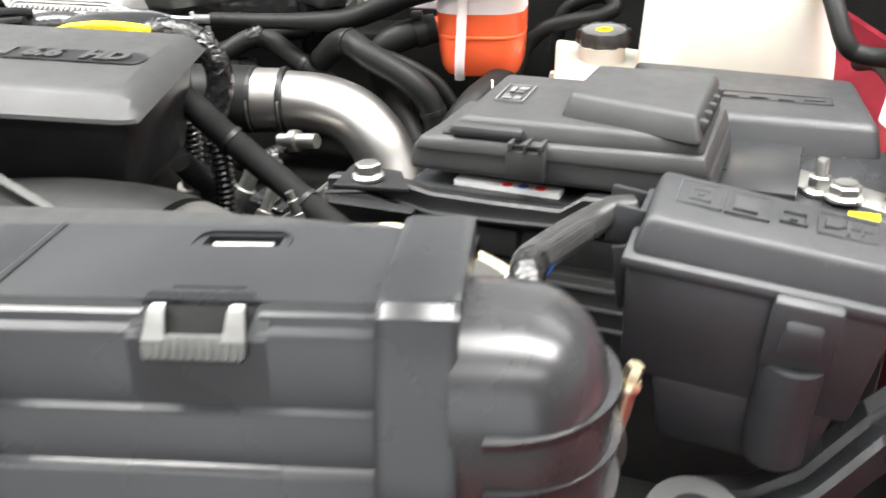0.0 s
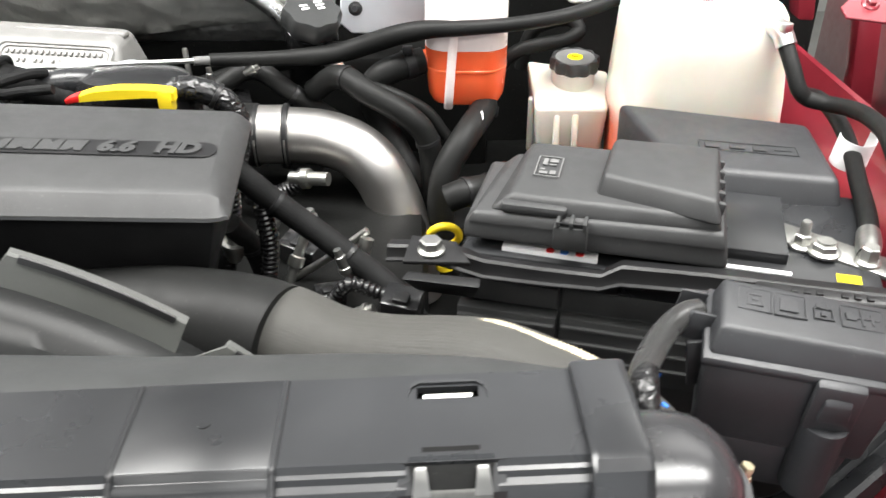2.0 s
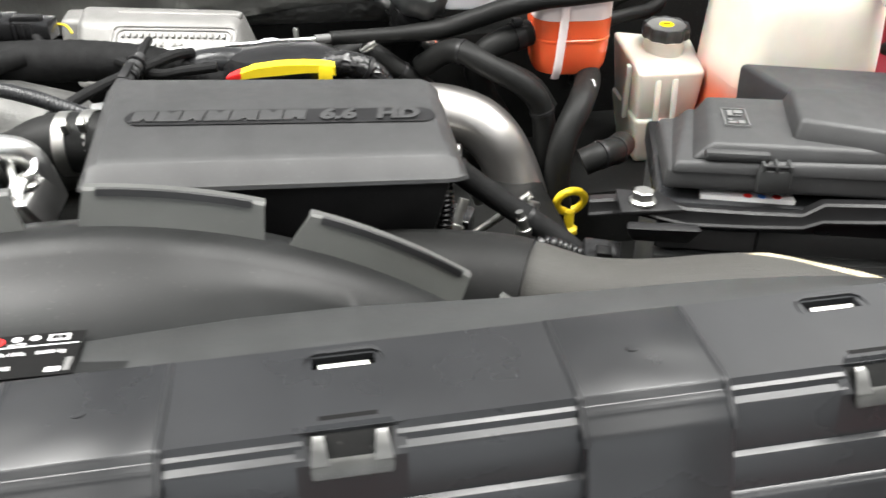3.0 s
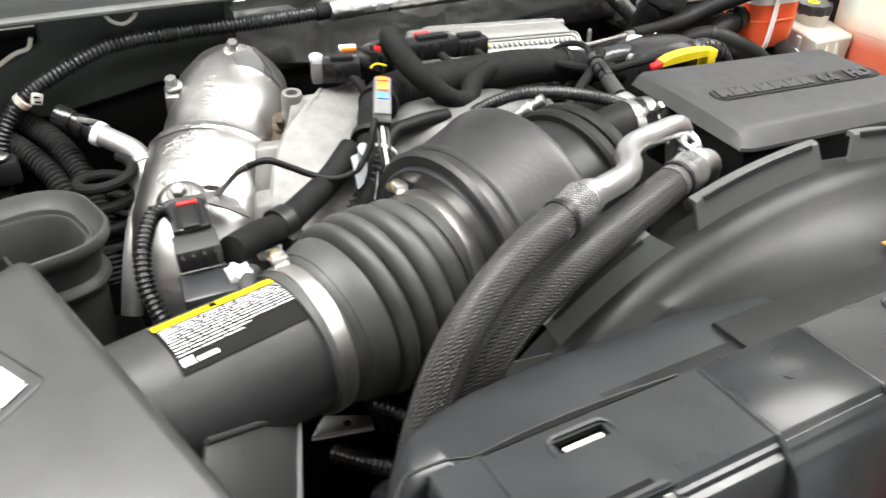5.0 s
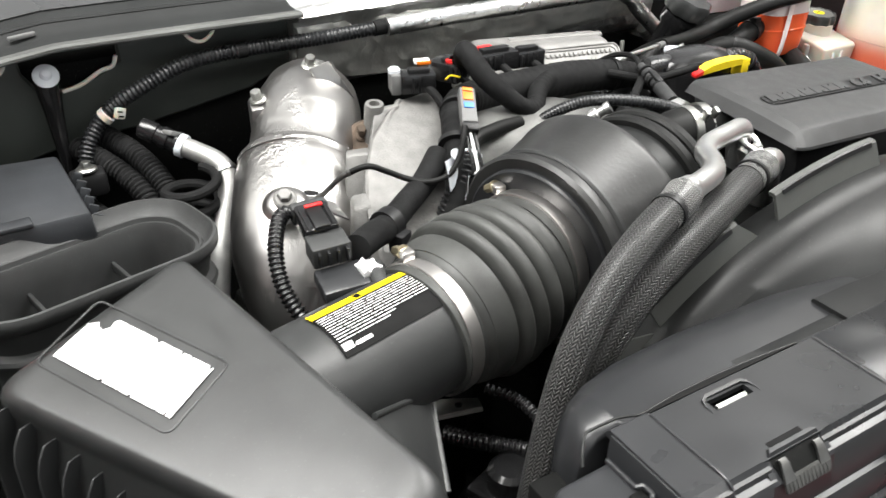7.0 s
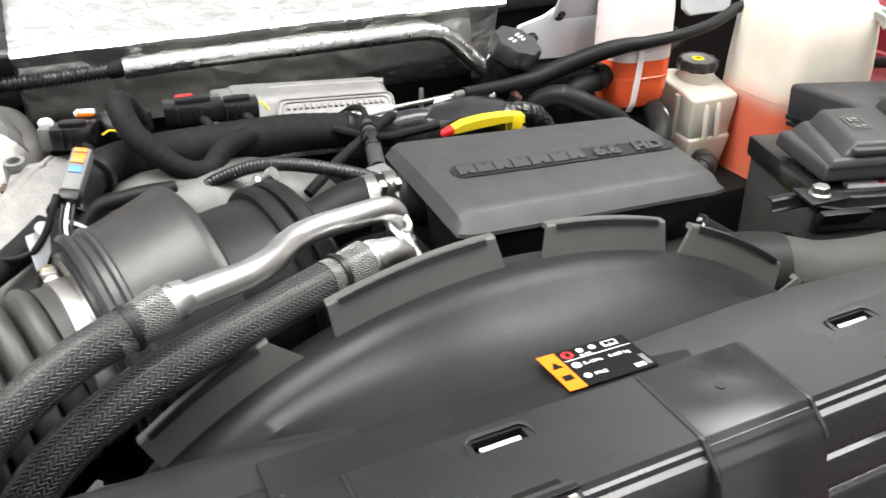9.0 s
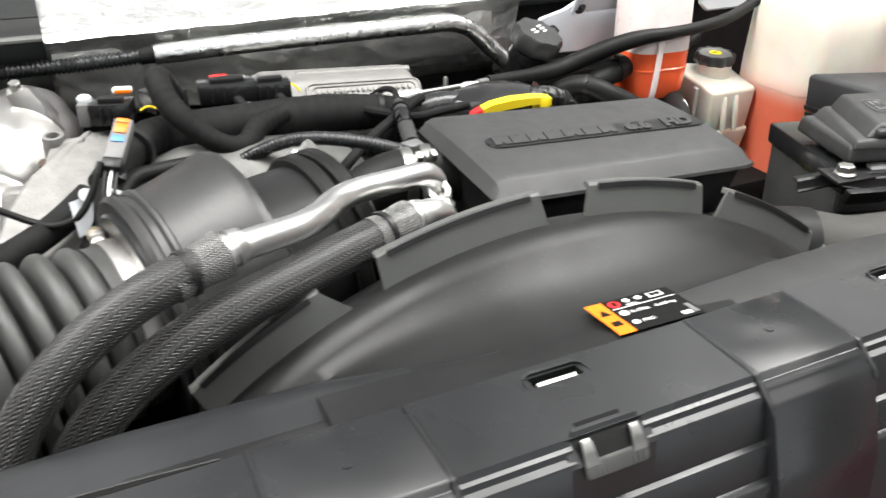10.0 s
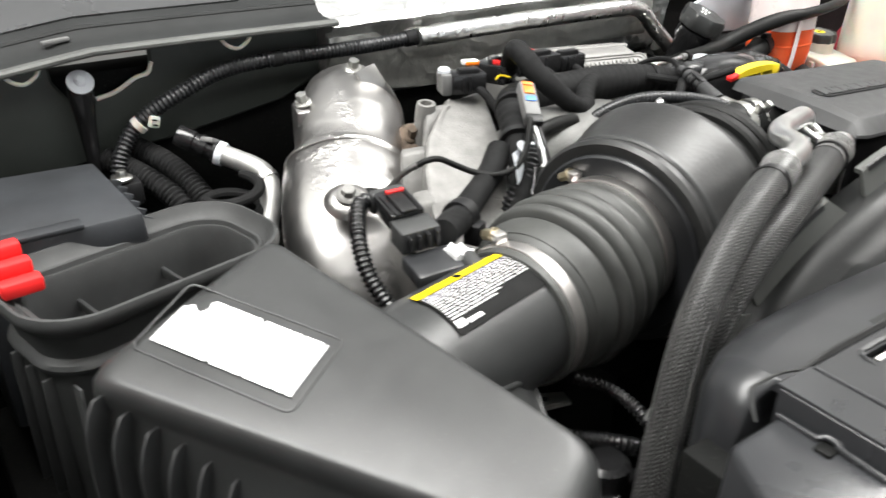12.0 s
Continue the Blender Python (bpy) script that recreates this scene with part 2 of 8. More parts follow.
def stamped(name, base, rough):
    """Bright stamped sheet: soft dents, and fine creases drawn along its length in patches."""
    m = material(name, base, rough, 1.0, 0.06, 25, wear=0.06)
    t = m.node_tree
    b = t.nodes["Principled BSDF"]
    co = t.nodes.new("ShaderNodeTexCoord")

    def field(scale, stretch, detail):
        mp = t.nodes.new("ShaderNodeMapping")
        mp.inputs["Scale"].default_value = stretch
        mp.inputs["Rotation"].default_value = (0.35, 0.2, 0.3)
        t.links.new(co.outputs["Object"], mp.inputs["Vector"])
        n = t.nodes.new("ShaderNodeTexNoise")
        n.inputs["Scale"].default_value, n.inputs["Detail"].default_value, n.inputs["Distortion"].default_value = scale, detail, 0.6
        t.links.new(mp.outputs["Vector"], n.inputs["Vector"])
        return n.outputs["Fac"]

    def op(kind, x, y):
        n = t.nodes.new("ShaderNodeMath")
        n.operation = kind
        for i, q in enumerate((x, y)):
            if isinstance(q, (int, float)):
                n.inputs[i].default_value = q
            else:
                t.links.new(q, n.inputs[i])
        return n.outputs[0]

    crease = op("ABSOLUTE", op("SUBTRACT", field(70, (1.6, 1.6, 0.22), 4), 0.5), 0)
    patch = t.nodes.new("ShaderNodeMapRange")
    patch.inputs["From Min"].default_value, patch.inputs["From Max"].default_value = 0.46, 0.66
    t.links.new(field(16, (1, 1, 1), 2), patch.inputs["Value"])
    height = op("ADD", op("MULTIPLY", op("MULTIPLY", crease, patch.outputs["Result"]), 1.5), op("MULTIPLY", field(22, (1, 1, 0.7), 1), 0.6))
    bump = t.nodes.new("ShaderNodeBump")
    bump.inputs["Strength"].default_value, bump.inputs["Distance"].default_value = 1.0, 0.0026
    t.links.new(height, bump.inputs["Height"])
    t.links.new(bump.outputs["Normal"], b.inputs["Normal"])
    return m


def filled(name, shell, liquid, low, high):
    """Milky plastic through which the tinted liquid below its level shows."""
    m = material(name, shell, 0.38, spot=0.04, Subsurface_Weight=0.4, Subsurface_Scale=0.015)
    t = m.node_tree
    b = t.nodes["Principled BSDF"]
    before = b.inputs["Base Color"].links[0].from_socket
    co = t.nodes.new("ShaderNodeTexCoord")
    sep = t.nodes.new("ShaderNodeSeparateXYZ")
    t.links.new(co.outputs["Object"], sep.inputs[0])
    level = t.nodes.new("ShaderNodeMapRange")
    level.interpolation_type = "SMOOTHSTEP"
    level.inputs["From Min"].default_value, level.inputs["From Max"].default_value = low, high
    t.links.new(sep.outputs["Z"], level.inputs["Value"])
    mix = t.nodes.new("ShaderNodeMix")
    mix.data_type = "RGBA"
    mix.inputs["A"].default_value = (*liquid, 1)
    t.links.new(level.outputs["Result"], mix.inputs["Factor"])
    t.links.new(before, mix.inputs["B"])
    t.links.new(mix.outputs["Result"], b.inputs["Base Color"])
    return m


def braided(name, dark, bright, around, along, rough=0.5, metal=0.0):
    """A woven sleeve: diagonal strands over the hose's own surface coordinates."""
    m = material(name, dark, rough, metal)
    t = m.node_tree
    b = t.nodes["Principled BSDF"]
    co = t.nodes.new("ShaderNodeTexCoord")
    sep = t.nodes.new("ShaderNodeSeparateXYZ")
    t.links.new(co.outputs["UV"], sep.inputs[0])

    def op(kind, x, y=None):
        n = t.nodes.new("ShaderNodeMath")
        n.operation = kind
        for i, q in enumerate((x, y)):
            if q is None:
                continue
            if isinstance(q, (int, float)):
                n.inputs[i].default_value = q
            else:
                t.links.new(q, n.inputs[i])
        return n.outputs[0]

    column = op("FRACT", op("MULTIPLY", sep.outputs[0], around))
    slant = op("ABSOLUTE", op("SUBTRACT", column, 0.5))
    wob = t.nodes.new("ShaderNodeTexNoise")
    wob.inputs["Scale"].default_value = 160
    t.links.new(co.outputs["Object"], wob.inputs["Vector"])
    ticks = op("ADD", op("MULTIPLY", sep.outputs[1], along * 2 * math.pi), op("MULTIPLY", slant, 16.0))
    ticks = op("ADD", ticks, op("MULTIPLY", wob.outputs["Fac"], 2.0))
    strand = op("MAXIMUM", op("SINE", ticks), 0.0)
    bow = op("POWER", op("ABSOLUTE", op("SINE", op("MULTIPLY", column, 2 * math.pi))), 0.6)
    fac = op("MULTIPLY", strand, bow)
    mix = t.nodes.new("ShaderNodeMix")
    mix.data_type = "RGBA"
    mix.inputs["A"].default_value, mix.inputs["B"].default_value = (*dark, 1), (*bright, 1)
    t.links.new(op("POWER", fac, 1.3), mix.inputs["Factor"])
    t.links.new(mix.outputs["Result"], b.inputs["Base Color"])
    bump = t.nodes.new("ShaderNodeBump")
    bump.inputs["Strength"].default_value, bump.inputs["Distance"].default_value = 0.9, 0.001
    t.links.new(fac, bump.inputs["Height"])
    t.links.new(bump.outputs["Normal"], b.inputs["Normal"])
    return m


PLASTIC = material("black_plastic", (0.027, 0.028, 0.028), 0.37, spot=0.14, grain=0.2, grain_scale=1400, dust=0.05)
SATIN = material("satin_black_plastic", (0.0165, 0.0172, 0.0186), 0.31, Specular_IOR_Level=0.45, spot=0.5, spot_scale=5, grain=0.03, grain_scale=500, wear=0.22, dust=0.015)
MATT = material("matt_black_plastic", (0.030, 0.031, 0.031), 0.56, grain=0.35, grain_scale=1800, dust=0.07)
GREYBLACK = material("charcoal_plastic", (0.029, 0.0294, 0.030), 0.52, grain=0.3, grain_scale=1600, dust=0.07)
GLOSS = material("gloss_black_plastic", (0.011, 0.011, 0.0115), 0.2, grain=0.05, grain_scale=300, wear=0.08)
COWLM = material("cowl_plastic", (0.013, 0.014, 0.014), 0.7, Specular_IOR_Level=0.3, spot=0.25, spot_scale=10, grain=0.3, grain_scale=900)
CASTDARK = material("grey_cast_aluminium", (0.125, 0.125, 0.12), 0.5, 0.5, 0.3, 22, grain=0.7, grain_scale=330)
FUSEBOX = material("dark_charcoal_plastic", (0.022, 0.0228, 0.025), 0.45, spot=0.14, grain=0.35, grain_scale=1500, dust=0.08)
# Tones of the unseen hood, clouded so that reflections in the cover vary.
HOODM = material("unseen_hood_grey", (0.36, 0.365, 0.375), 0.7, spot=0.4, spot_scale=3)
PADM = material("unseen_hood_pad_grey", (0.17, 0.175, 0.185), 0.8, spot=0.5, spot_scale=4, grain=0.4, grain_scale=300)
TANKM = material("satin_tank_plastic", (0.022, 0.022, 0.0235), 0.26, Specular_IOR_Level=0.55, spot=0.3, spot_scale=14, grain=0.06, grain_scale=300, wear=0.14)
# Same steel made darker: the clips' shade is put into the colour.
CLIPSTEEL = material("shaded_spring_steel", (0.10, 0.10, 0.096), 0.42, 0.7, 0.2, 80, grain=0.1, grain_scale=600)
SHROUD = material("shroud_plastic", (0.0125, 0.013, 0.013), 0.40, Specular_IOR_Level=0.22, spot=0.35, spot_scale=7, grain=0.12, grain_scale=900, wear=0.16, dust=0.05)
AUXM = material("dusty_blue_black_plastic", (0.026, 0.028, 0.031), 0.42, spot=0.35, spot_scale=14, grain=0.2, grain_scale=700, dust=0.12)
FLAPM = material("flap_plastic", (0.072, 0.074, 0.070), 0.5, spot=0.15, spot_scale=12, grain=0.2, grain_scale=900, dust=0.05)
WORN = material("worn_black_plastic", (0.020, 0.0202, 0.020), 0.40, spot=0.3, spot_scale=26, grain=0.3, grain_scale=260, wear=0.10, dust=0.05)
RUBBER = material("black_rubber", (0.0095, 0.0097, 0.0095), 0.5, Specular_IOR_Level=0.17, grain=0.2, grain_scale=1000, dust=0.05)
CRINKLE = crumpled("crinkled_black_wrap", (0.012, 0.012, 0.0125), 0.2, 0.0022, 55, 0.0)
GREYRUBBER = material("dusty_rubber", (0.034, 0.035, 0.033), 0.5, spot=0.45, spot_scale=22, grain=0.25, grain_scale=700, dust=0.05)
TAPE = material("cloth_tape", (0.0085, 0.0086, 0.0088), 0.72, Specular_IOR_Level=0.16, spot=0.3, spot_scale=60, grain=0.9, grain_scale=700)
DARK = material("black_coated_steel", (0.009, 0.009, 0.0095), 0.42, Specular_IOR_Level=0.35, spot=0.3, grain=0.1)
# Near-black tone: the shade of gaps and engine depths is put into it.
NEARBLACK = material("near_black_depths", (0.005, 0.0052, 0.005), 0.6, Specular_IOR_Level=0.10, spot=0.4, spot_scale=12, grain=0.4, grain_scale=200, dust=0.07)
STEEL = material("zinc_steel", (0.42, 0.42, 0.40), 0.38, 1.0, 0.15, 60, grain=0.1, grain_scale=600)
DULLSTEEL = material("dull_zinc_steel", (0.20, 0.20, 0.195), 0.42, 1.0, 0.2, 60, grain=0.1, grain_scale=600)
STAINLESS = material("brushed_stainless", (0.58, 0.56, 0.54), 0.36, 1.0, 0.06, 40, grain=0.02, grain_scale=800, wear=0.03)
ALUMINIUM = material("bright_aluminium", (0.82, 0.82, 0.81), 0.32, 1.0, 0.08, 40, grain=0.05, grain_scale=500, wear=0.05)
CAST = material("cast_aluminium", (0.19, 0.187, 0.18), 0.55, 0.5, 0.16, 60, grain=1.4, grain_scale=360)
SILVERBOX = material("grey_cast_casing", (0.185, 0.182, 0.175), 0.5, 0.35, 0.12, 30, grain=0.5, grain_scale=420)
FOIL = crumpled("crumpled_foil", (0.90, 0.90, 0.89), 0.44, 0.0034, 34)
PIPEFOIL = crumpled("wrapped_foil", (0.84, 0.84, 0.83), 0.30, 0.0012, 38)
SHIELD = stamped("stamped_heat_shield", (0.36, 0.352, 0.342), 0.34)
DULLFOIL = crumpled("dull_foil", (0.56, 0.56, 0.53), 0.36, 0.0026, 26, 0.55)
WHITETANK = filled("milky_plastic", (0.74, 0.70, 0.62), (0.66, 0.15, 0.085), 0.165, 0.225)
CLEARGREY = material("cloudy_plastic", (0.62, 0.65, 0.69), 0.35, spot=0.05)
PINKISH = material("cloudy_pink_plastic", (0.83, 0.72, 0.70), 0.3, spot=0.05)
CREAM = material("cream_plastic", (0.56, 0.53, 0.47), 0.4, spot=0.06, Subsurface_Weight=0.3, Subsurface_Scale=0.01)
ORANGE = material("orange_coolant", (0.86, 0.13, 0.045), 0.22, spot=0.05, Subsurface_Weight=0.3, Subsurface_Scale=0.01)
RED = material("red_paint", (0.19, 0.016, 0.026), 0.34, spot=0.06, coat=1.0, Coat_Roughness=0.16)
REDTAB = material("red_plastic", (0.75, 0.02, 0.02), 0.4)
YELLOW = material("yellow_plastic", (0.83, 0.62, 0.02), 0.4, spot=0.05)
WHITEPAPER = material("white_paper", (0.82, 0.82, 0.82), 0.55, spot=0.04)
# Ink on labels; also painted in as the shade of gaps and openings.
FLATBLACK = material("black_print_and_gap_shade", (0.005, 0.005, 0.005), 0.6, Specular_IOR_Level=0.12)
ORANGEPAPER = material("orange_print", (0.78, 0.17, 0.0), 0.45, spot=0.03)
YELLOWPAPER = material("yellow_print", (0.87, 0.66, 0.0), 0.45, spot=0.03)
BLUE = material("blue_plastic", (0.05, 0.20, 0.65), 0.4)
GREYCONN = material("grey_plastic", (0.13, 0.13, 0.128), 0.5)
FADED = material("faded_print", (0.40, 0.35, 0.24), 0.6, spot=0.4, spot_scale=220)
BRASS = material("yellow_zinc", (0.66, 0.58, 0.40), 0.34, 1.0, 0.15, 80)
BRAID = braided("braided_sleeve", (0.003, 0.003, 0.003), (0.17, 0.17, 0.167), 15, 290, 0.4)
BRAIDOPEN = braided("frayed_braid", (0.03, 0.03, 0.03), (0.66, 0.66, 0.64), 24, 360, 0.3)
BRAIDLEAD = braided("thick_lead_braid", (0.005, 0.005, 0.005), (0.17, 0.17, 0.168), 16, 520, 0.32)
FABRIC = braided("fabric_hose", (0.046, 0.045, 0.041), (0.080, 0.077, 0.069), 46, 640, 0.62)
RUST = material("brown_scaled_steel", (0.085, 0.062, 0.045), 0.75, 0.3, 0.5, 60, grain=0.8, grain_scale=300)
LIP = material("weathered_grey_rubber", (0.075, 0.077, 0.073), 0.6, spot=0.3, spot_scale=14, grain=0.3, grain_scale=600)
# Lighter than the other cowl plastic: reflected glare is put into this grey.
GLASSY = material("smooth_dark_cowl", (0.045, 0.046, 0.047), 0.3, spot=0.15, spot_scale=5, grain=0.1, grain_scale=700)
FLOORM = material("workshop_floor", (0.22, 0.22, 0.21), 0.5, spot=0.2, spot_scale=2)
WALLM = material("workshop_wall", (0.28, 0.28, 0.27), 0.7, spot=0.05, spot_scale=1)
CEILM = material("workshop_ceiling", (0.75, 0.75, 0.74), 0.8, spot=0.04, spot_scale=1)
BODYDARK = material("sealed_firewall", (0.040, 0.046, 0.041), 0.5, spot=0.3, spot_scale=8, grain=0.5, grain_scale=90)
HEATPIPE = material("dull_aluminium", (0.42, 0.42, 0.41), 0.5, 0.8, 0.15, 50, grain=0.3, grain_scale=500)

# ---- the hall and the vehicle's shell ----
def setting(name, bm, mat, label="", sharp=35):
    ob = solid(name, bm, mat, label or name.replace("_", " "), name.split("_")[0], kind="structure", sharp=sharp)
    return ob


setting("floor", box((0, 0.6, -0.05), (9, 9, 0.1), 0), FLOORM, "sealed grey concrete workshop floor")
setting("wall_north", box((0, 5.05, 1.9), (9, 0.1, 3.8), 0), WALLM, "plain off-white workshop wall")
for sx, wide, cx, low, high in ((0, 2.0, -3.5, 0, 3.8), (0, 2.0, 3.5, 0, 3.8), (0, 5.0, 0, 2.95, 3.8)):
    setting("wall_south", box((cx, -3.95, (low + high) / 2), (wide, 0.1, high - low), 0), WALLM, "plain off-white workshop wall around an assumed door opening")
setting("wall_east", box((4.55, 0.6, 1.9), (0.1, 9, 3.8), 0), WALLM, "plain off-white workshop wall")
setting("wall_west", box((-4.55, 0.6, 1.9), (0.1, 9, 3.8), 0), WALLM, "plain off-white workshop wall")
setting("ceiling", box((0, 0.6, 3.85), (9, 9, 0.1), 0), CEILM, "plain white workshop ceiling")

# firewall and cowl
# The shade under the pressed panel is put into the firewall's near-black.
setting("firewall", box((0, 0.815, 1.0), (1.84, 0.05, 0.72), 0.004), NEARBLACK, "black sealed sheet-metal firewall behind the engine")
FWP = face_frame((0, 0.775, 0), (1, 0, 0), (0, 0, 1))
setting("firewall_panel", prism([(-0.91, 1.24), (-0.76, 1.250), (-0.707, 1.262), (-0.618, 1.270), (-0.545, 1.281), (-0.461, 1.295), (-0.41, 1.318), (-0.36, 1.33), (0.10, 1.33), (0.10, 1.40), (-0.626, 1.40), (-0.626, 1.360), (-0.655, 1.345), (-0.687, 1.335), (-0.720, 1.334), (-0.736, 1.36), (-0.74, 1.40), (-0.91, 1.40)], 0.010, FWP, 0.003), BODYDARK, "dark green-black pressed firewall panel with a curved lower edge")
# Tray and left apron are unseen, added to block light from the floor.
setting("undertray", box((0, 0.28, 0.66), (1.84, 1.15, 0.04), 0.004), NEARBLACK, "unseen near-black tray blocking light under the engine")
setting("underbody", box((0, 0.28, 0.33), (1.50, 1.0, 0.66), 0.02), NEARBLACK, "dark underbody below the engine bay")
setting("apron_left", box((-0.93, 0.28, 0.98), (0.04, 1.15, 0.68), 0.004), BODYDARK, "unseen black inner fender panel blocking floor light")
setting("front_panel", box((0, -0.30, 0.90), (1.84, 0.04, 0.52), 0.004), RED, "red painted panel behind the grille")


def cowl_z(x):
    return 1.401 - 0.012 * min(1.0, max(0.0, -0.70 - x) / 0.10) + 0.002 * math.sin(7 * x)


def cowl(section, x0=-0.93, x1=-0.405):
    """A strip along the cowl with one cross-section of (y, height over the lip)."""
    return loft([[Vector((x, y, cowl_z(x) + h)) for y, h in section] for x in np.linspace(x0, x1, 26)])


setting("cowl_lip", cowl(((0.722, -0.004), (0.703, -0.0045), (0.700, -0.002), (0.700, 0.001), (0.703, 0.003), (0.715, 0.0025), (0.722, 0.001))), LIP, "grey weathered rubber lip along the cowl edge")
setting("cowl_channel", cowl(((0.80, -0.010), (0.7215, -0.0035), (0.7215, 0.0005), (0.745, 0.001), (0.758, 0.006), (0.766, 0.014), (0.80, 0.012))), COWLM, "black plastic drain channel behind the cowl lip")
setting("cowl_panel", cowl(((0.767, 0.010), (0.764, 0.0135), (0.766, 0.0165), (0.775, 0.018), (0.88, 0.040), (1.0, 0.060), (1.15, 0.075), (1.15, 0.06), (0.83, 0.006))), COWLM, "black plastic cowl panel along the firewall")
setting("cowl_inset", cowl(((0.789, 0.0185), (0.787, 0.0228), (0.791, 0.0246), (0.88, 0.0425), (1.0, 0.0625), (1.12, 0.072), (1.12, 0.066), (0.88, 0.036)), -0.775, -0.50), GLASSY, "smooth raised cowl panel, its grey lifted for reflected glare")
setting("cowl_clip", box((-0.727, 0.752, 1.4085), (0.030, 0.006, 0.005), 0.0015, (0, -3, 8)), GREYCONN, "small grey spring clip in the cowl channel")
setting("cowl_panel_far", box((0.57, 0.95, 1.38), (0.70, 0.36, 0.04), 0.006), SATIN, "black plastic cowl panel along the firewall")


def foil_ledge():
    rows = []
    rnd = random.Random(11)
    for i, x in enumerate(np.linspace(-0.405, 0.245, 90)):
        z = 1.392 - 0.02 * max(0, x)
        row = []
        for y, h, k in ((0.80, -0.13, 0), (0.758, -0.095, 1), (0.752, -0.05, 1), (0.742, -0.012, 1), (0.722, -0.006, 0.6), (0.717, 0.0, 0.6), (0.722, 0.006, 0.6), (0.738, 0.008, 1), (0.755, 0.010, 1.6), (0.775, 0.014, 2), (0.80, 0.020, 2.2),
                        (0.83, 0.026, 2.2), (0.87, 0.031, 2.2), (0.90, 0.035, 2), (1.10, 0.05, 0), (1.10, 0.0, 0), (0.82, -0.03, 0)):
            w = 0.0010 * math.sin(61 * x + 40 * y) + 0.0008 * rnd.uniform(-1, 1)
            row.append(Vector((x, y + 0.4 * w * k, z + h + w * k)))
        rows.append(row)
    return loft(rows)


setting("cowl_insulation", foil_ledge(), FOIL, "crumpled silver foil insulation over the cowl", 60)


def foil_wall():
    rows = []
    for x in np.linspace(-0.40, 0.20, 44):
        w = 0.003 * math.sin(41 * x + 1) + 0.0025 * math.sin(97 * x)
        low = 1.292 + 0.012 * math.sin(9 * x)
        rows.append([Vector((x, 0.745 + w, 1.372)), Vector((x, 0.740 + w, 1.355)), Vector((x, 0.742 - w, 1.335)), Vector((x, 0.748 + w, 1.315)), Vector((x, 0.756, low)), Vector((x, 0.785, low - 0.006)), Vector((x, 0.785, 1.372))])
    return loft(rows)


setting("firewall_insulation", foil_wall(), DULLFOIL, "dull wrinkled foil insulation on the firewall", 60)


def fender_right():
    rows = []
    for y in np.linspace(-0.35, 0.95, 14):
        k = max(0.0, 0.40 - y) * 0.16
        rows.append([Vector((x - k, y, z)) for x, z in ((0.800, 0.70), (0.806, 1.16), (0.818, 1.205), (0.836, 1.226), (0.848, 1.234), (0.853, 1.243), (0.8575, 1.272), (0.861, 1.2755), (0.865, 1.272), (0.867, 1.23), (0.868, 1.10), (0.868, 0.70))])
    return loft(rows)


setting("fender_right", fender_right(), RED, "red painted inner fender edge with an upright flange")
setting("fender_outer", box((1.10, 0.30, 1.05), (0.16, 1.4, 0.70), 0.03), RED, "red painted outer fender")
# Near-black block fills the space; its colour stands in for the shade there.
setting("fender_gap", box((0.945, 0.30, 1.00), (0.14, 1.4, 0.20), 0.004), NEARBLACK, "near-black block for the shade between the fender panels")
setting("fender_left", box((-0.99, 0.2, 1.15), (0.08, 1.2, 0.44), 0.02), RED, "red painted inner fender edge")

# the raised hood over the bay, unseen: panel and pad shape the reflections below
HOOD = face_frame((0, 0.99, 1.47), (1, 0, 0), (0, -0.06, 0.998))
setting("hood_underside", prism([(-0.84, 0), (0.84, 0), (0.82, 1.12), (0.64, 1.18), (-0.64, 1.18), (-0.82, 1.12)], 0.03, HOOD @ pose(0, 0, -0.03), 0.008), HOODM, "unseen grey inner side of the raised hood, toned for reflections")
setting("hood_liner", prism([(-0.33, 0.06), (0.33, 0.06), (0.35, 0.98), (0.27, 1.06), (-0.27, 1.06), (-0.35, 0.98)], 0.012, HOOD, 0.004), PADM, "unseen dark grey pad added to darken reflections")

# ---- radiator cover across the front ----
PROFILE = ((-0.0265, 1.318), (-0.0268, 1.3485), (-0.0290, 1.351), (-0.091, 1.351), (-0.0932, 1.3478), (-0.0955, 1.3470), (-0.0965, 1.3435), (-0.1005, 1.3425),
           (-0.1022, 1.3405), (-0.1055, 1.3145), (-0.1086, 1.3136), (-0.1102, 1.3112), (-0.1130, 1.2935), (-0.1166, 1.2922), (-0.1182, 1.290), (-0.126, 1.20))


def profile_strip(x0, x1, proud=0.0, first=0, last=None, cuts=2):
    pts = PROFILE[first:last]
    rows = []
    for x in np.linspace(x0, x1, cuts):
        outer = [Vector((x, y - proud * (1 if i >= 4 - first else 0) * 0.9, z + proud * (1 if i < 6 - first else 0.2))) for i, (y, z) in enumerate(pts)]
        inner = [Vector((x, y + 0.004, z - 0.004)) for y, z in reversed(pts)]
        rows.append(outer + inner)
    bm = loft(rows)
    bevel(bm, 0.0007, 1, 50)
    return bm


SMOOTH = ((-0.0275, 1.340), (-0.0280, 1.3505), (-0.0300, 1.3514), (-0.0900, 1.3514), (-0.0925, 1.3502), (-0.0942, 1.3474), (-0.0975, 1.3466), (-0.0992, 1.3448), (-0.1008, 1.3424), (-0.1050, 1.3404), (-0.1080, 1.3365), (-0.1120, 1.3270), (-0.1205, 1.3000), (-0.1240, 1.2890), (-0.1300, 1.20))


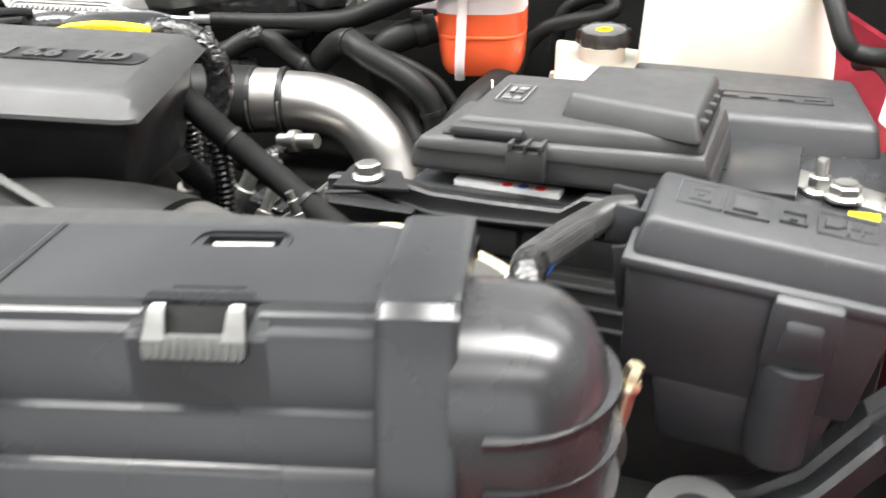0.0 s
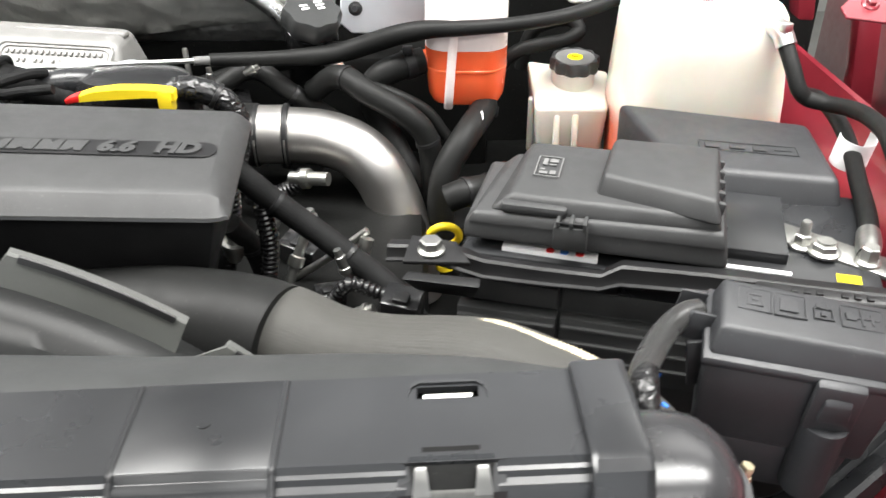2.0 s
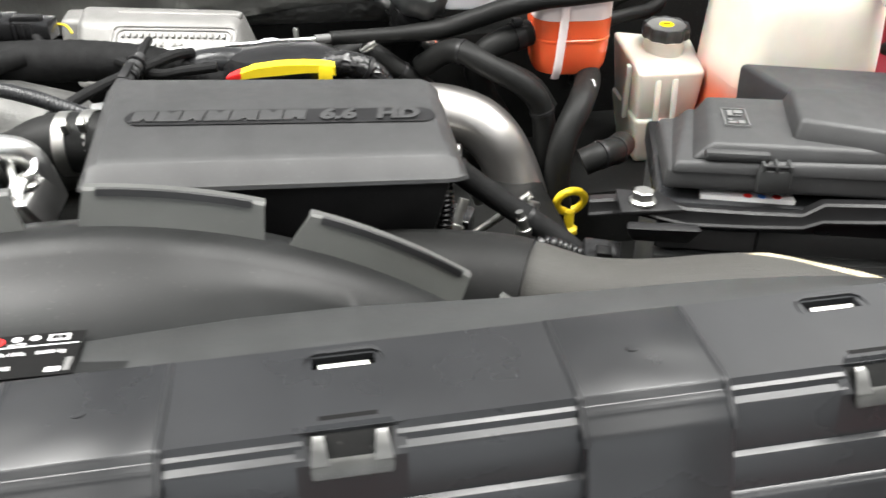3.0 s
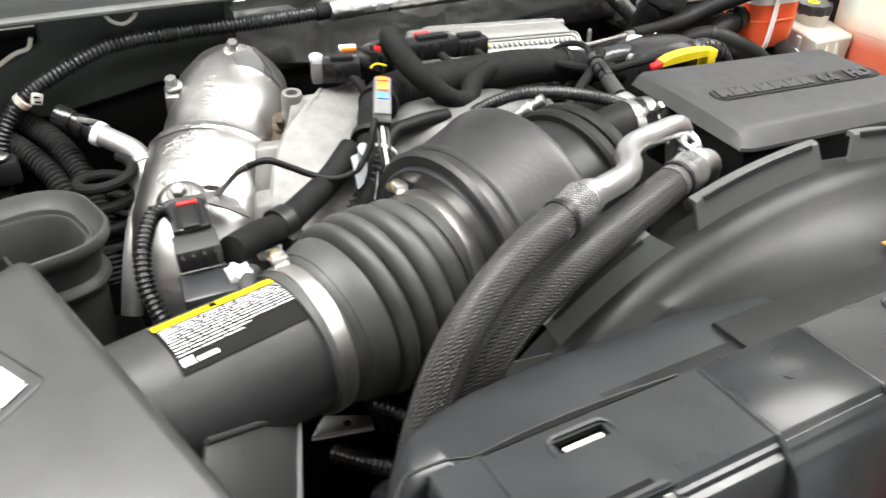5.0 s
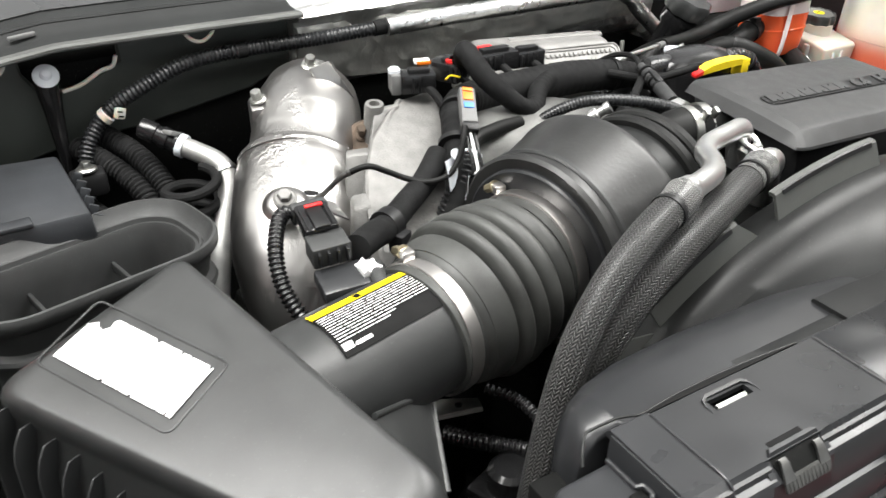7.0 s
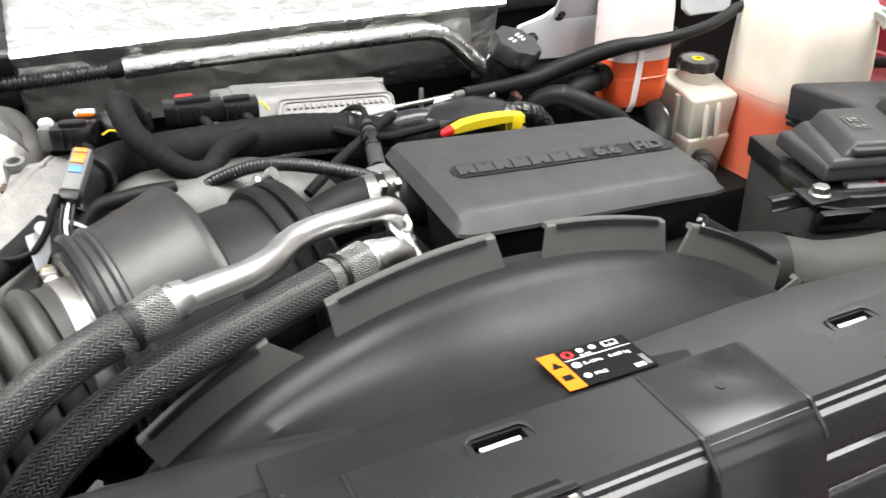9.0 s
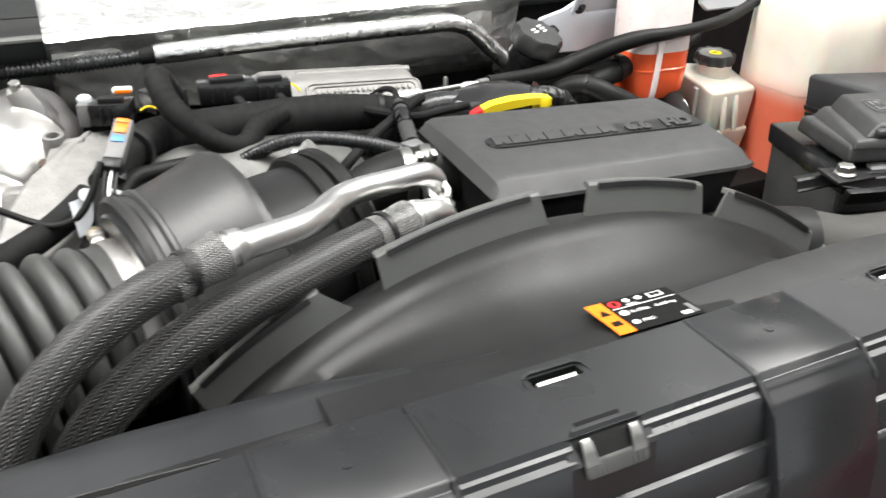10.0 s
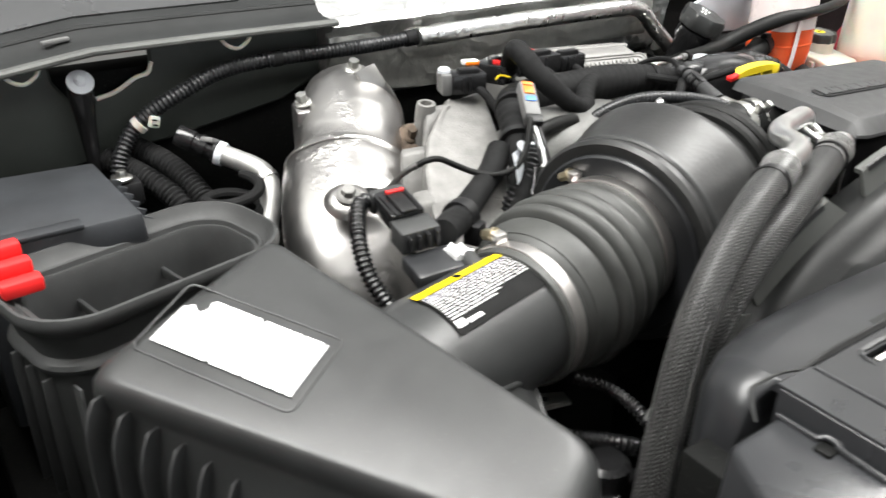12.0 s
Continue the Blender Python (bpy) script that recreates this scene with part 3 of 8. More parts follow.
BAND = ((-0.0275, 1.340), (-0.0280, 1.3515), (-0.0300, 1.3522), (-0.0885, 1.3524), (-0.0945, 1.3512), (-0.1000, 1.3480), (-0.1045, 1.3425), (-0.1085, 1.3350), (-0.1120, 1.3260), (-0.1160, 1.3140), (-0.1205, 1.3000), (-0.1240, 1.2890), (-0.1300, 1.20))


def smooth_strip(x0, x1, proud=0.0, edge=0.0015, section=SMOOTH):
    """A smooth strap over the ribbed cover, with rounded side edges."""
    rows = []
    for x, d in ((x0, -0.006), (x0, -0.0012), (x0 + edge * 0.4, -0.0004), (x0 + edge, 0.0), (x1 - edge, 0.0), (x1 - edge * 0.4, -0.0004), (x1, -0.0012), (x1, -0.006)):
        rows.append([Vector((x, y - (proud + d) * (0.0 if y > -0.04 else 1.0), z + (proud + d) * (1.0 if z > 1.345 else 0.3))) for y, z in section] + [Vector((x, y + 0.012, z - 0.010)) for y, z in reversed(section)])
    return loft(rows)


cover = thing("radiator_cover", (-0.03, -0.08, 1.20), "long satin black plastic radiator cover with ribbed front", "radiator cover")
SLOTS = (-0.442, -0.175, 0.094, 0.366)


def slab(x0, x1, y0, y1, z0=1.347, z1=1.351):
    return hexa([(x0, y0, z1), (x1, y0, z1), (x1, y1, z1), (x0, y1, z1)], [(x0, y0, z0), (x1, y0, z0), (x1, y1, z0), (x0, y1, z0)], 0)


def slot_panel(s):
    """The pieces of the cover round one slot and the clip's notch."""
    x0, x1 = s - 0.026, s + 0.026
    yield "slot_panel", profile_strip(x0, x1, 0, 0, 3)
    for q in ((x0, x1, -0.0388, -0.0288), (x0, x1, -0.0915, -0.0474), (x0, s - 0.0162, -0.0474, -0.0388), (s + 0.0162, x1, -0.0474, -0.0388)):
        yield "deck_panel", slab(*q)
    for xa, xb in ((x0, s - 0.0222), (s + 0.0222, x1)):
        yield "step_panel", profile_strip(xa, xb, 0, 3, 9)
    yield "notch_floor", hexa([(x0, -0.1022, 1.3405), (x1, -0.1022, 1.3405), (x1, -0.0905, 1.3495), (x0, -0.0905, 1.3495)], [(x0, -0.1000, 1.336), (x1, -0.1000, 1.336), (x1, -0.0895, 1.345), (x0, -0.0895, 1.345)], 0)
    yield "front_panel", profile_strip(x0, x1, 0, 8)


def bent_strip(c, line, thick=0.0014):
    """A bent sheet-metal strip: (y, z, half width) along it."""
    rows = []
    for y, z, w in line:
        rows.append([Vector((c - w, y, z)), Vector((c + w, y, z)), Vector((c + w, y + thick * 0.7, z - thick)), Vector((c - w, y + thick * 0.7, z - thick))])
    bm = loft(rows)
    bevel(bm, 0.0004, 1, 40)
    return bm


ends = [-0.497] + [q for s in SLOTS for q in (s - 0.026, s + 0.026)] + [0.437]
for k in range(0, len(ends), 2):
    part("panel", profile_strip(ends[k], ends[k + 1]), SATIN, cover)
for s in SLOTS:
    for name, bm in slot_panel(s):
        part(name, bm, SATIN, cover)
for x0, x1 in ((-0.347, -0.262), (-0.073, 0.007), (0.205, 0.281)):
    part("strap_panel", smooth_strip(x0, x1), SATIN, cover, "", 50)
    cx = (x0 + x1) / 2
    for x in (x0, x1):
        part("seam", tube([(x, -0.0300, 1.3505), (x, -0.060, 1.3506), (x, -0.0895, 1.3506), (x, -0.0930, 1.3490), (x, -0.0965, 1.3462), (x, -0.1000, 1.3430), (x, -0.1055, 1.3392), (x, -0.1085, 1.3345)], 0.0019, 12, 3), SATIN, cover)
    part("moulding_mark", lathe([(0.0, 0.0), (0.0032, 0.0), (0.0032, 0.0006), (0.0012, 0.0008), (0.0, 0.0003)], pose(cx, -0.06, 1.3514), 16), SATIN, cover)
part("end_band", smooth_strip(0.432, 0.461, 0.005, 0.005, BAND), SATIN, cover, "raised smooth end band", 18)
for s in SLOTS:
    part("slot_rim", loft([[Vector((s + x, y - d, 1.3495)), Vector((s + x, y - d, 1.3508 + h)), Vector((s + x, y + d * 0.6, 1.3512 + h)), Vector((s + x, y + d, 1.3495))] for x, y, d, h in
                           ((-0.0205, -0.0490, 0.0010, 0.0), (-0.0204, -0.043, 0.0012, 0.0008), (-0.0190, -0.0385, 0.0013, 0.0016), (-0.015, -0.0358, 0.0014, 0.002), (0.015, -0.0358, 0.0014, 0.002), (0.0190, -0.0385, 0.0013, 0.0016), (0.0204, -0.043, 0.0012, 0.0008), (0.0205, -0.0490, 0.0010, 0.0))]), SATIN, cover)
    # Slot floor is near-black: the shade in the slot is put into it.
    part("slot_well", slab(s - 0.022, s + 0.022, -0.0565, -0.0345, 1.340, 1.3440), NEARBLACK, cover)
    part("metal_tab", hexa([(s - 0.0125, -0.0468, 1.3495), (s + 0.0125, -0.0468, 1.3495), (s + 0.0130, -0.0434, 1.3508), (s - 0.0130, -0.0434, 1.3508)],
                           [(s - 0.0125, -0.0464, 1.346), (s + 0.0125, -0.0464, 1.346), (s + 0.0130, -0.0430, 1.347), (s - 0.0130, -0.0430, 1.347)], 0.0006), STEEL, cover, "bright metal tab in the slot")
    part("clip_frame", bent_strip(s, ((-0.0868, 1.3510, 0.0160), (-0.0876, 1.3536, 0.0178), (-0.0900, 1.3534, 0.0200), (-0.0912, 1.3508, 0.0212)), 0.0016), SATIN, cover, "raised lip over the clip's notch")
    # Black slab lying on the deck, painted in for the notch's shade.
    part("notch", slab(s - 0.0140, s + 0.0140, -0.0858, -0.0822, 1.3506, 1.3514), FLATBLACK, cover)
    # Near-black slope between the prongs carries the shade behind the clip.
    part("recess", bent_strip(s, ((-0.0914, 1.3490, 0.0208), (-0.0960, 1.3462, 0.0196), (-0.1040, 1.3400, 0.0180)), 0.002), NEARBLACK, cover)
    clip = part("clip", bent_strip(s, ((-0.1018, 1.3428, 0.0172), (-0.1036, 1.3414, 0.0188), (-0.1054, 1.3390, 0.0192), (-0.1066, 1.3362, 0.0188), (-0.1070, 1.3350, 0.0178))), CLIPSTEEL, cover, "serrated steel clip")
    for side in (-1, 1):
        part("prong", bent_strip(s + side * 0.0148, ((-0.0940, 1.3486, 0.0016), (-0.0948, 1.3512, 0.0024), (-0.0978, 1.3500, 0.0030), (-0.1010, 1.3456, 0.0036), (-0.1045, 1.3412, 0.0044))), DULLSTEEL, clip)
    teeth = bmesh.new()
    for k in range(11):
        x = s - 0.0160 + k * 0.0032
        add(teeth, bent_strip(x, ((-0.1034, 1.3422, 0.0008), (-0.1060, 1.3388, 0.0011), (-0.1072, 1.3358, 0.0006)), 0.001))
    part("teeth", teeth, CLIPSTEEL, clip)

# left end of the cover: a raised band, and the tank's shoulder beside it
part("left_band", profile_strip(-0.527, -0.4975, 0.0022, 1), SATIN, cover, "raised smooth end band", 18)
part("band_seam", tube([(-0.4975, -0.031, 1.3532), (-0.4975, -0.060, 1.3535), (-0.4975, -0.0905, 1.3532), (-0.4975, -0.097, 1.3475), (-0.4975, -0.104, 1.338)], 0.0011, 8, 4), SATIN, cover)
part("band_side", loft([[Vector((x, y, z)) for x, z in ((-0.520, 1.3530), (-0.5245, 1.3528), (-0.5275, 1.3508), (-0.5285, 1.346), (-0.5292, 1.318), (-0.520, 1.318))] for y in (-0.031, -0.060, -0.089, -0.0935)] + [[Vector((x, -0.102, z - 0.012)) for x, z in ((-0.520, 1.3530), (-0.5245, 1.3528), (-0.5275, 1.3508), (-0.5285, 1.346), (-0.5292, 1.318), (-0.520, 1.318))]]), SATIN, cover)
part("left_tank", hexa([(-0.604, -0.106, 1.330), (-0.528, -0.110, 1.3385), (-0.528, -0.0345, 1.3385), (-0.572, -0.0345, 1.337)],
                       [(-0.615, -0.137, 1.20), (-0.524, -0.137, 1.20), (-0.524, -0.035, 1.22), (-0.582, -0.032, 1.22)], 0.007, 4), SATIN, cover, "rounded tank end below the cover")
part("tank_rail", tube([(-0.5335, -0.036, 1.3388), (-0.5335, -0.058, 1.3392), (-0.5330, -0.061, 1.3398), (-0.5302, -0.0635, 1.3408), (-0.5302, -0.071, 1.3408), (-0.5320, -0.074, 1.3400), (-0.5325, -0.100, 1.3390)], 0.0017, 8, 5), SATIN, cover)
# Near-black block on the tank, painted in for a shaded slot.
part("rail_slot", box((-0.5365, -0.068, 1.3375), (0.009, 0.010, 0.004), 0.001), NEARBLACK, cover)
# gap shade as black strip, and the shroud's thin rim behind the cover's end
part("edge_gap", loft([[Vector((x, -0.0268, 1.3495)), Vector((x, -0.0268 + w, 1.3495)), Vector((x, -0.0268 + w, 1.340)), Vector((x, -0.0268, 1.340))] for x, w in ((-0.500, 0.0012), (-0.47, 0.0036), (-0.44, 0.0042), (-0.40, 0.0030), (-0.36, 0.0006))]), FLATBLACK, cover)
part("edge_rim", tube([(-0.36, -0.0258, 1.3488), (-0.40, -0.0232, 1.3492), (-0.44, -0.0220, 1.3492), (-0.47, -0.0226, 1.3492), (-0.497, -0.0245, 1.3490), (-0.506, -0.0215, 1.3485), (-0.514, -0.0190, 1.3480), (-0.530, -0.0180, 1.3470), (-0.537, -0.0190, 1.3460), (-0.546, -0.0280, 1.3440), (-0.550, -0.0340, 1.340)], 0.0010, 8, 5), SHROUD, cover)
# The pocket is shallow; this black slab carries its deep shade.
part("pocket", hexa([(-0.545, -0.036, 1.312), (-0.500, -0.032, 1.312), (-0.500, -0.020, 1.312), (-0.538, -0.0195, 1.312)], [(-0.545, -0.036, 1.28), (-0.500, -0.032, 1.28), (-0.500, -0.020, 1.28), (-0.538, -0.0195, 1.28)], 0), FLATBLACK, cover, "black slab for the deep shade beside the cover")


def skew(ob):
    """The cover runs a little off square: its left end lies further forward."""
    for q in ob.children_recursive:
        base = ORIGIN[ob.name]
        q.data.transform(Matrix(((1, 0, 0, 0), (0.0155, 1, 0, 0.0155 * (base.x - 0.35)), (0, 0, 1, 0), (0, 0, 0, 1))))


skew(cover)

# radiator end tank seen past the cover's end
tank = thing("radiator_end_tank", (0.49, -0.07, 1.10), "glossy black ribbed radiator end tank with a hose neck", "radiator tank")


def end_tank():
    rings = []
    for z, w in ((1.10, 1.0), (1.27, 1.0), (1.300, 0.995), (1.314, 0.97), (1.325, 0.92), (1.334, 0.83), (1.341, 0.69), (1.3455, 0.50), (1.3475, 0.25)):
        rings.append([Vector((0.470 + w * 0.047 * max(0.0, math.cos(a)) ** 0.7, -0.079 + w * 0.042 * math.sin(a), z)) for a in np.linspace(-math.pi / 2, math.pi / 2, 18)] + [Vector((0.458, -0.079 + w * 0.042, z)), Vector((0.458, -0.079 - w * 0.042, z))])
    return loft(rings)


part("tank_shell", end_tank(), TANKM, tank)
for z, slim in ((1.315, 0.975), (1.293, 1.0), (1.270, 1.0), (1.248, 1.0)):
    rib = loft([[Vector((0.470 + slim * r * math.cos(a), -0.079 + slim * (r - 0.0055) * math.sin(a), z + h)) for a in np.linspace(-math.pi / 2, math.pi / 2, 20)] for r, h in ((0.044, -0.0025), (0.0502, -0.0018), (0.0505, 0.0018), (0.044, 0.0025))], closed=False)
    part("rib", rib, TANKM, tank)
neck = part("hose_neck", tube([(0.482, -0.050, 1.31), (0.4815, -0.036, 1.312), (0.4815, -0.028, 1.309)], 0.0085, 16, 6), GLOSS, tank)
solid("bleed_screw", add(bolt_mesh(pose(0.5235, -0.062, 1.300, 0, 15, 0), 0.007, 0.0055, 0.010), tube([(0.515, -0.062, 1.265), (0.521, -0.062, 1.285), (0.5235, -0.062, 1.300)], 0.0042, 12, 4)), BRASS, "small yellow-zinc bleed screw on the radiator tank", "screw")

# ---- fan shroud ----
FAN = Vector((-0.085, 0.0, 0.94))
shroud = thing("fan_shroud", (-0.085, 0.05, 1.20), "smooth black plastic fan shroud with radial flaps", "fan shroud")


def shroud_skin():
    rows = []
    for a in np.linspace(-47, 47, 56):
        s, c = math.sin(radians(a)), math.cos(radians(a))
        crest = Vector((FAN.x + 0.4245 * s, 0.088, FAN.z + 0.4245 * c))
        x = FAN.x + 0.43 * s * 1.02
        flat = abs(a) / 47
        edge = Vector((x, -0.012 + 0.0155 * (x - 0.35), 1.3425))
        row = []
        back = Vector((crest.x, 0.125, crest.z))
        row.append(back + Vector((-0.055 * s, 0, -0.055 * c)))
        row.append(back + Vector((-0.012 * s, 0, -0.012 * c)))
        row.append(Vector((crest.x - 0.003 * s, 0.105, crest.z - 0.003 * c)))
        for h, y in ((0.0, 0.096), (0.0005, 0.088), (-0.001, 0.080), (-0.006, 0.071), (-0.013, 0.062)):
            row.append(Vector((crest.x + h * s, y, crest.z + h * c)))
        base = row[-1]
        for k in (0.2, 0.4, 0.6, 0.8, 1.0):
            p = base.lerp(edge, k)
            dip = 0.010 * math.sin(math.pi * k) * (1 - flat ** 2)
            row.append(p - Vector((0, 0, dip)))
        row.append(edge + Vector((0, -0.0125, 0)))
        row.append(edge + Vector((0, -0.0125, -0.03)))
        row.append(Vector((x, 0.05, crest.z - 0.06)))
        rows.append(row)
    return loft(rows)


part("skin", shroud_skin(), SHROUD, shroud, "", 50)
for xa, xb, rise in ((-0.30, -0.185, -1), (-0.045, 0.434, 1)):
    rows = []
    for x in np.linspace(xa, xb, 24):
        k = min(1.0, (xb - x if rise < 0 else x - xa) / 0.08)
        d = 0.0045 * (1 - k)
        back = 0.006 if rise < 0 else float(np.interp(x, (-0.05, 0.10, 0.204, 0.32, 0.385, 0.434), (0.012, 0.012, 0.0035, -0.0005, -0.0075, -0.0215)))
        rows.append([Vector((x, y + 0.0155 * (x - 0.35), z)) for y, z in ((-0.0255, 1.338), (-0.0245, 1.3448 - d), (-0.0238, 1.3456 - d), (back - 0.001, 1.3453 - d), (back, 1.3448 - d), (back + 0.0012, 1.3430 - d), (back + 0.002, 1.325), (-0.0235, 1.325))])
    part("flange", loft(rows), SHROUD if rise < 0 else PLASTIC, shroud, "", 40)


def shoulder():
    rings = []
    for x, back, top, front in ((-0.24, 0.030, 1.340, -0.0255), (-0.30, 0.040, 1.341, -0.0255), (-0.40, 0.040, 1.342, -0.0255), (-0.46, 0.036, 1.342, -0.0255), (-0.492, 0.028, 1.342, -0.0255), (-0.505, 0.022, 1.341, -0.0255), (-0.509, 0.020, 1.341, -0.018), (-0.524, 0.010, 1.337, -0.018), (-0.533, 0.0, 1.328, -0.018), (-0.538, -0.006, 1.314, -0.018), (-0.540, -0.010, 1.295, -0.018)):
        back, front = back + 0.0055 * (x + 0.3), front + 0.0155 * (x - 0.35)
        mid = (back + front) / 2
        rings.append([Vector((x, front, 1.16)), Vector((x, front, top - 0.004)), Vector((x, front + 0.002, top)), Vector((x, mid - 0.004, top + 0.001)), Vector((x, mid + 0.3 * (back - mid), top - 0.002)), Vector((x, mid + 0.62 * (back - mid), top - 0.008)), Vector((x, mid + 0.88 * (back - mid), top - 0.018)), Vector((x, back, top - 0.034)), Vector((x, back + 0.004, 1.16))])
    return loft(rings)


part("left_shoulder", shoulder(), SATIN, shroud, "rounded shoulder of the shroud", 60)
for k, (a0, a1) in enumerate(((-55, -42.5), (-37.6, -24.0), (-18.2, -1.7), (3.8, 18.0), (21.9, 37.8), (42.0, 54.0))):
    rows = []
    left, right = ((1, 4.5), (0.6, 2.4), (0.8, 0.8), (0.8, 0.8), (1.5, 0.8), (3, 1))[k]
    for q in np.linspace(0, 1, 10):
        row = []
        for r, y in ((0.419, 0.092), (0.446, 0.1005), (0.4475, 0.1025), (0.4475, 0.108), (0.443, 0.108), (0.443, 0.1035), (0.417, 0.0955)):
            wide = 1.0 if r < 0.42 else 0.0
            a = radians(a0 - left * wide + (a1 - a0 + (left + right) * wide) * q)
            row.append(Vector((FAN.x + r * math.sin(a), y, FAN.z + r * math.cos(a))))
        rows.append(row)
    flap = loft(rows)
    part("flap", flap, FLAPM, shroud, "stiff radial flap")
    rim = []
    for a in np.linspace(a0 + 1.0, a1 - 1.0, 8):
        s, c = math.sin(radians(a)), math.cos(radians(a))
        rim.append([Vector((FAN.x + r * s, y, FAN.z + r * c)) for r, y in ((0.4435, 0.0985), (0.4475, 0.1000), (0.4482, 0.1015), (0.4442, 0.1003))])
    part("flap_lip", loft(rim), DARK, shroud)

# oily marks on the shroud
tree = BVHTree.FromBMesh(shroud_skin())
rnd = random.Random(5)
for x, y, size in ((-0.196, 0.019, 0.011), (-0.186, 0.014, 0.008), (-0.207, 0.024, 0.004), (-0.199, 0.029, 0.0025), (-0.203, 0.013, 0.003), (-0.170, 0.004, 0.003), (-0.178, 0.020, 0.005)):
    spot, n, _, _ = tree.ray_cast(Vector((x, y, 1.5)), Vector((0, 0, -1)))
    if spot:
        ring = [(size * rnd.uniform(0.6, 1.1) * math.cos(a), 0.45 * size * rnd.uniform(0.6, 1.1) * math.sin(a)) for a in np.linspace(0, 2 * math.pi, 14, endpoint=False)]
        part("oil_stain", prism(ring, 0.0004, face_frame(tuple(spot + n * 0.0002), (1, 0.25, 0), n.cross(Vector((1, 0.25, 0)))), 0), FLATBLACK, shroud, "small dark oily mark")

# refrigerant label
sticker = thing("refrigerant_label", (-0.08, 0.0, 1.343), "black and orange air-conditioning refrigerant label on the shroud", "label")
LAB = face_frame((-0.112, -0.025, 1.3445), (1, 0.0, -0.01), (0, 1, -0.07))


def label_plate(x0, y0, x1, y1, lift, thick=0.0003):
    return prism([(x0, y0), (x1, y0), (x1, y1), (x0, y1)], thick, LAB @ pose(0, 0, lift), 0)


part("backing", label_plate(0.013, 0, 0.066, 0.041, 0), FLATBLACK, sticker)
part("warning_strip", label_plate(0, 0, 0.0128, 0.041, 0), ORANGEPAPER, sticker, "orange warning strip")
part("line", label_plate(0.0145, 0.0285, 0.064, 0.0291, 0.0003), WHITEPAPER, sticker)
part("triangle", prism([(0.0025, 0.024), (0.0105, 0.024), (0.0065, 0.032)], 0.0002, LAB @ pose(0, 0, 0.0003), 0), FLATBLACK, sticker)
part("book_symbol", label_plate(0.003, 0.010, 0.010, 0.0155, 0.0003), FLATBLACK, sticker)
part("prohibition_sign", lathe([(0, 0), (0.0042, 0), (0.0042, 0.0002), (0, 0.0002)], LAB @ pose(0.0195, 0.0348, 0.0003), 24), REDTAB, sticker)
part("flame_symbol", label_plate(0.0180, 0.0325, 0.0210, 0.0372, 0.0006), FLATBLACK, sticker)
for x in (0.030, 0.0395):
    part("fan_symbol", lathe([(0, 0), (0.0026, 0), (0.0026, 0.0002), (0, 0.0002)], LAB @ pose(x, 0.0365, 0.0003), 7), WHITEPAPER, sticker)
part("manual_symbol", label_plate(0.047, 0.0325, 0.058, 0.0385, 0.0003), WHITEPAPER, sticker)
part("manual_page", label_plate(0.0484, 0.0338, 0.0522, 0.0374, 0.0006), FLATBLACK, sticker)
part("manual_page", label_plate(0.0528, 0.0338, 0.0566, 0.0374, 0.0006), FLATBLACK, sticker)
part("snowflake_symbol", lathe([(0, 0), (0.0034, 0), (0.0034, 0.0002), (0, 0.0002)], LAB @ pose(0.0190, 0.0225, 0.0003), 8), WHITEPAPER, sticker)
part("oil_symbol", lathe([(0, 0), (0.0028, 0), (0.0028, 0.0002), (0, 0.0002)], LAB @ pose(0.0190, 0.0095, 0.0003), 6), WHITEPAPER, sticker)
for text, x, y, size in (("AUTO", 0.0265, 0.0300, 0.0034), ("R-134a", 0.0240, 0.0205, 0.0048), ("0.600 kg", 0.0430, 0.0205, 0.0046), ("PAG", 0.0240, 0.0075, 0.0048)):
    part("lettering", letters(text, size, LAB @ pose(x, y, 0.0004), 0.00015), WHITEPAPER, sticker)
part("code_bar", label_plate(0.052, 0.003, 0.059, 0.007, 0.0003), WHITEPAPER, sticker)
part("code_bar", label_plate(0.0605, 0.003, 0.064, 0.015, 0.0003), GREYCONN, sticker)

# ---- engine cover ----
CORN = {"fl": Vector((-0.0845, 0.184, 1.345)), "fr": Vector((0.2035, 0.194, 1.325)), "br": Vector((0.2005, 0.346, 1.342)), "bl": Vector((-0.0870, 0.349, 1.359))}


def cov(u, v, up=0.0):
    p = CORN["fl"].lerp(CORN["fr"], u).lerp(CORN["bl"].lerp(CORN["br"], u), v)
    return p + Vector((0, 0, up))


engine_cover = thing("engine_cover", (0.06, 0.29, 1.25), "matt black plastic engine cover with a raised nameplate", "engine cover")


def cover_skin():
    rows = []
    vs = [-0.006, 0.0, 0.012, 0.080, 0.092, 0.13, 0.25, 0.43, 0.62, 0.8, 0.95, 0.985, 1.0, 1.012]
    hs = [-0.005, -0.002, -0.0005, 0.0102, 0.0112, 0.0122, 0.0135, 0.0145, 0.0135, 0.0115, 0.009, 0.0065, 0.001, -0.005]
    us = [-0.006, 0.0, 0.02, 0.05, 0.2, 0.4, 0.6, 0.8, 0.95, 0.98, 1.0, 1.006]
    for v, h in zip(vs, hs):
        row = []
        for u in us:
            e = min(u, 1 - u)
            corner = 0.03 * (1 - min(1, max(0, e) / 0.05)) ** 2
            vv = v + corner * (1 if v < 0.2 else -1 if v > 0.8 else 0)
            k = 1.0 if e > 0.045 else 0.6 if e > 0.015 else 0.0
            row.append(cov(u, vv, min(h if h < 0 else h * k, -0.005 if e < -0.001 else -0.002 if e < 0.01 else 1)))
        rows.append(row)
    bm = loft(rows, closed=False)
    return bm


part("top", cover_skin(), GREYBLACK, engine_cover, "", 28)
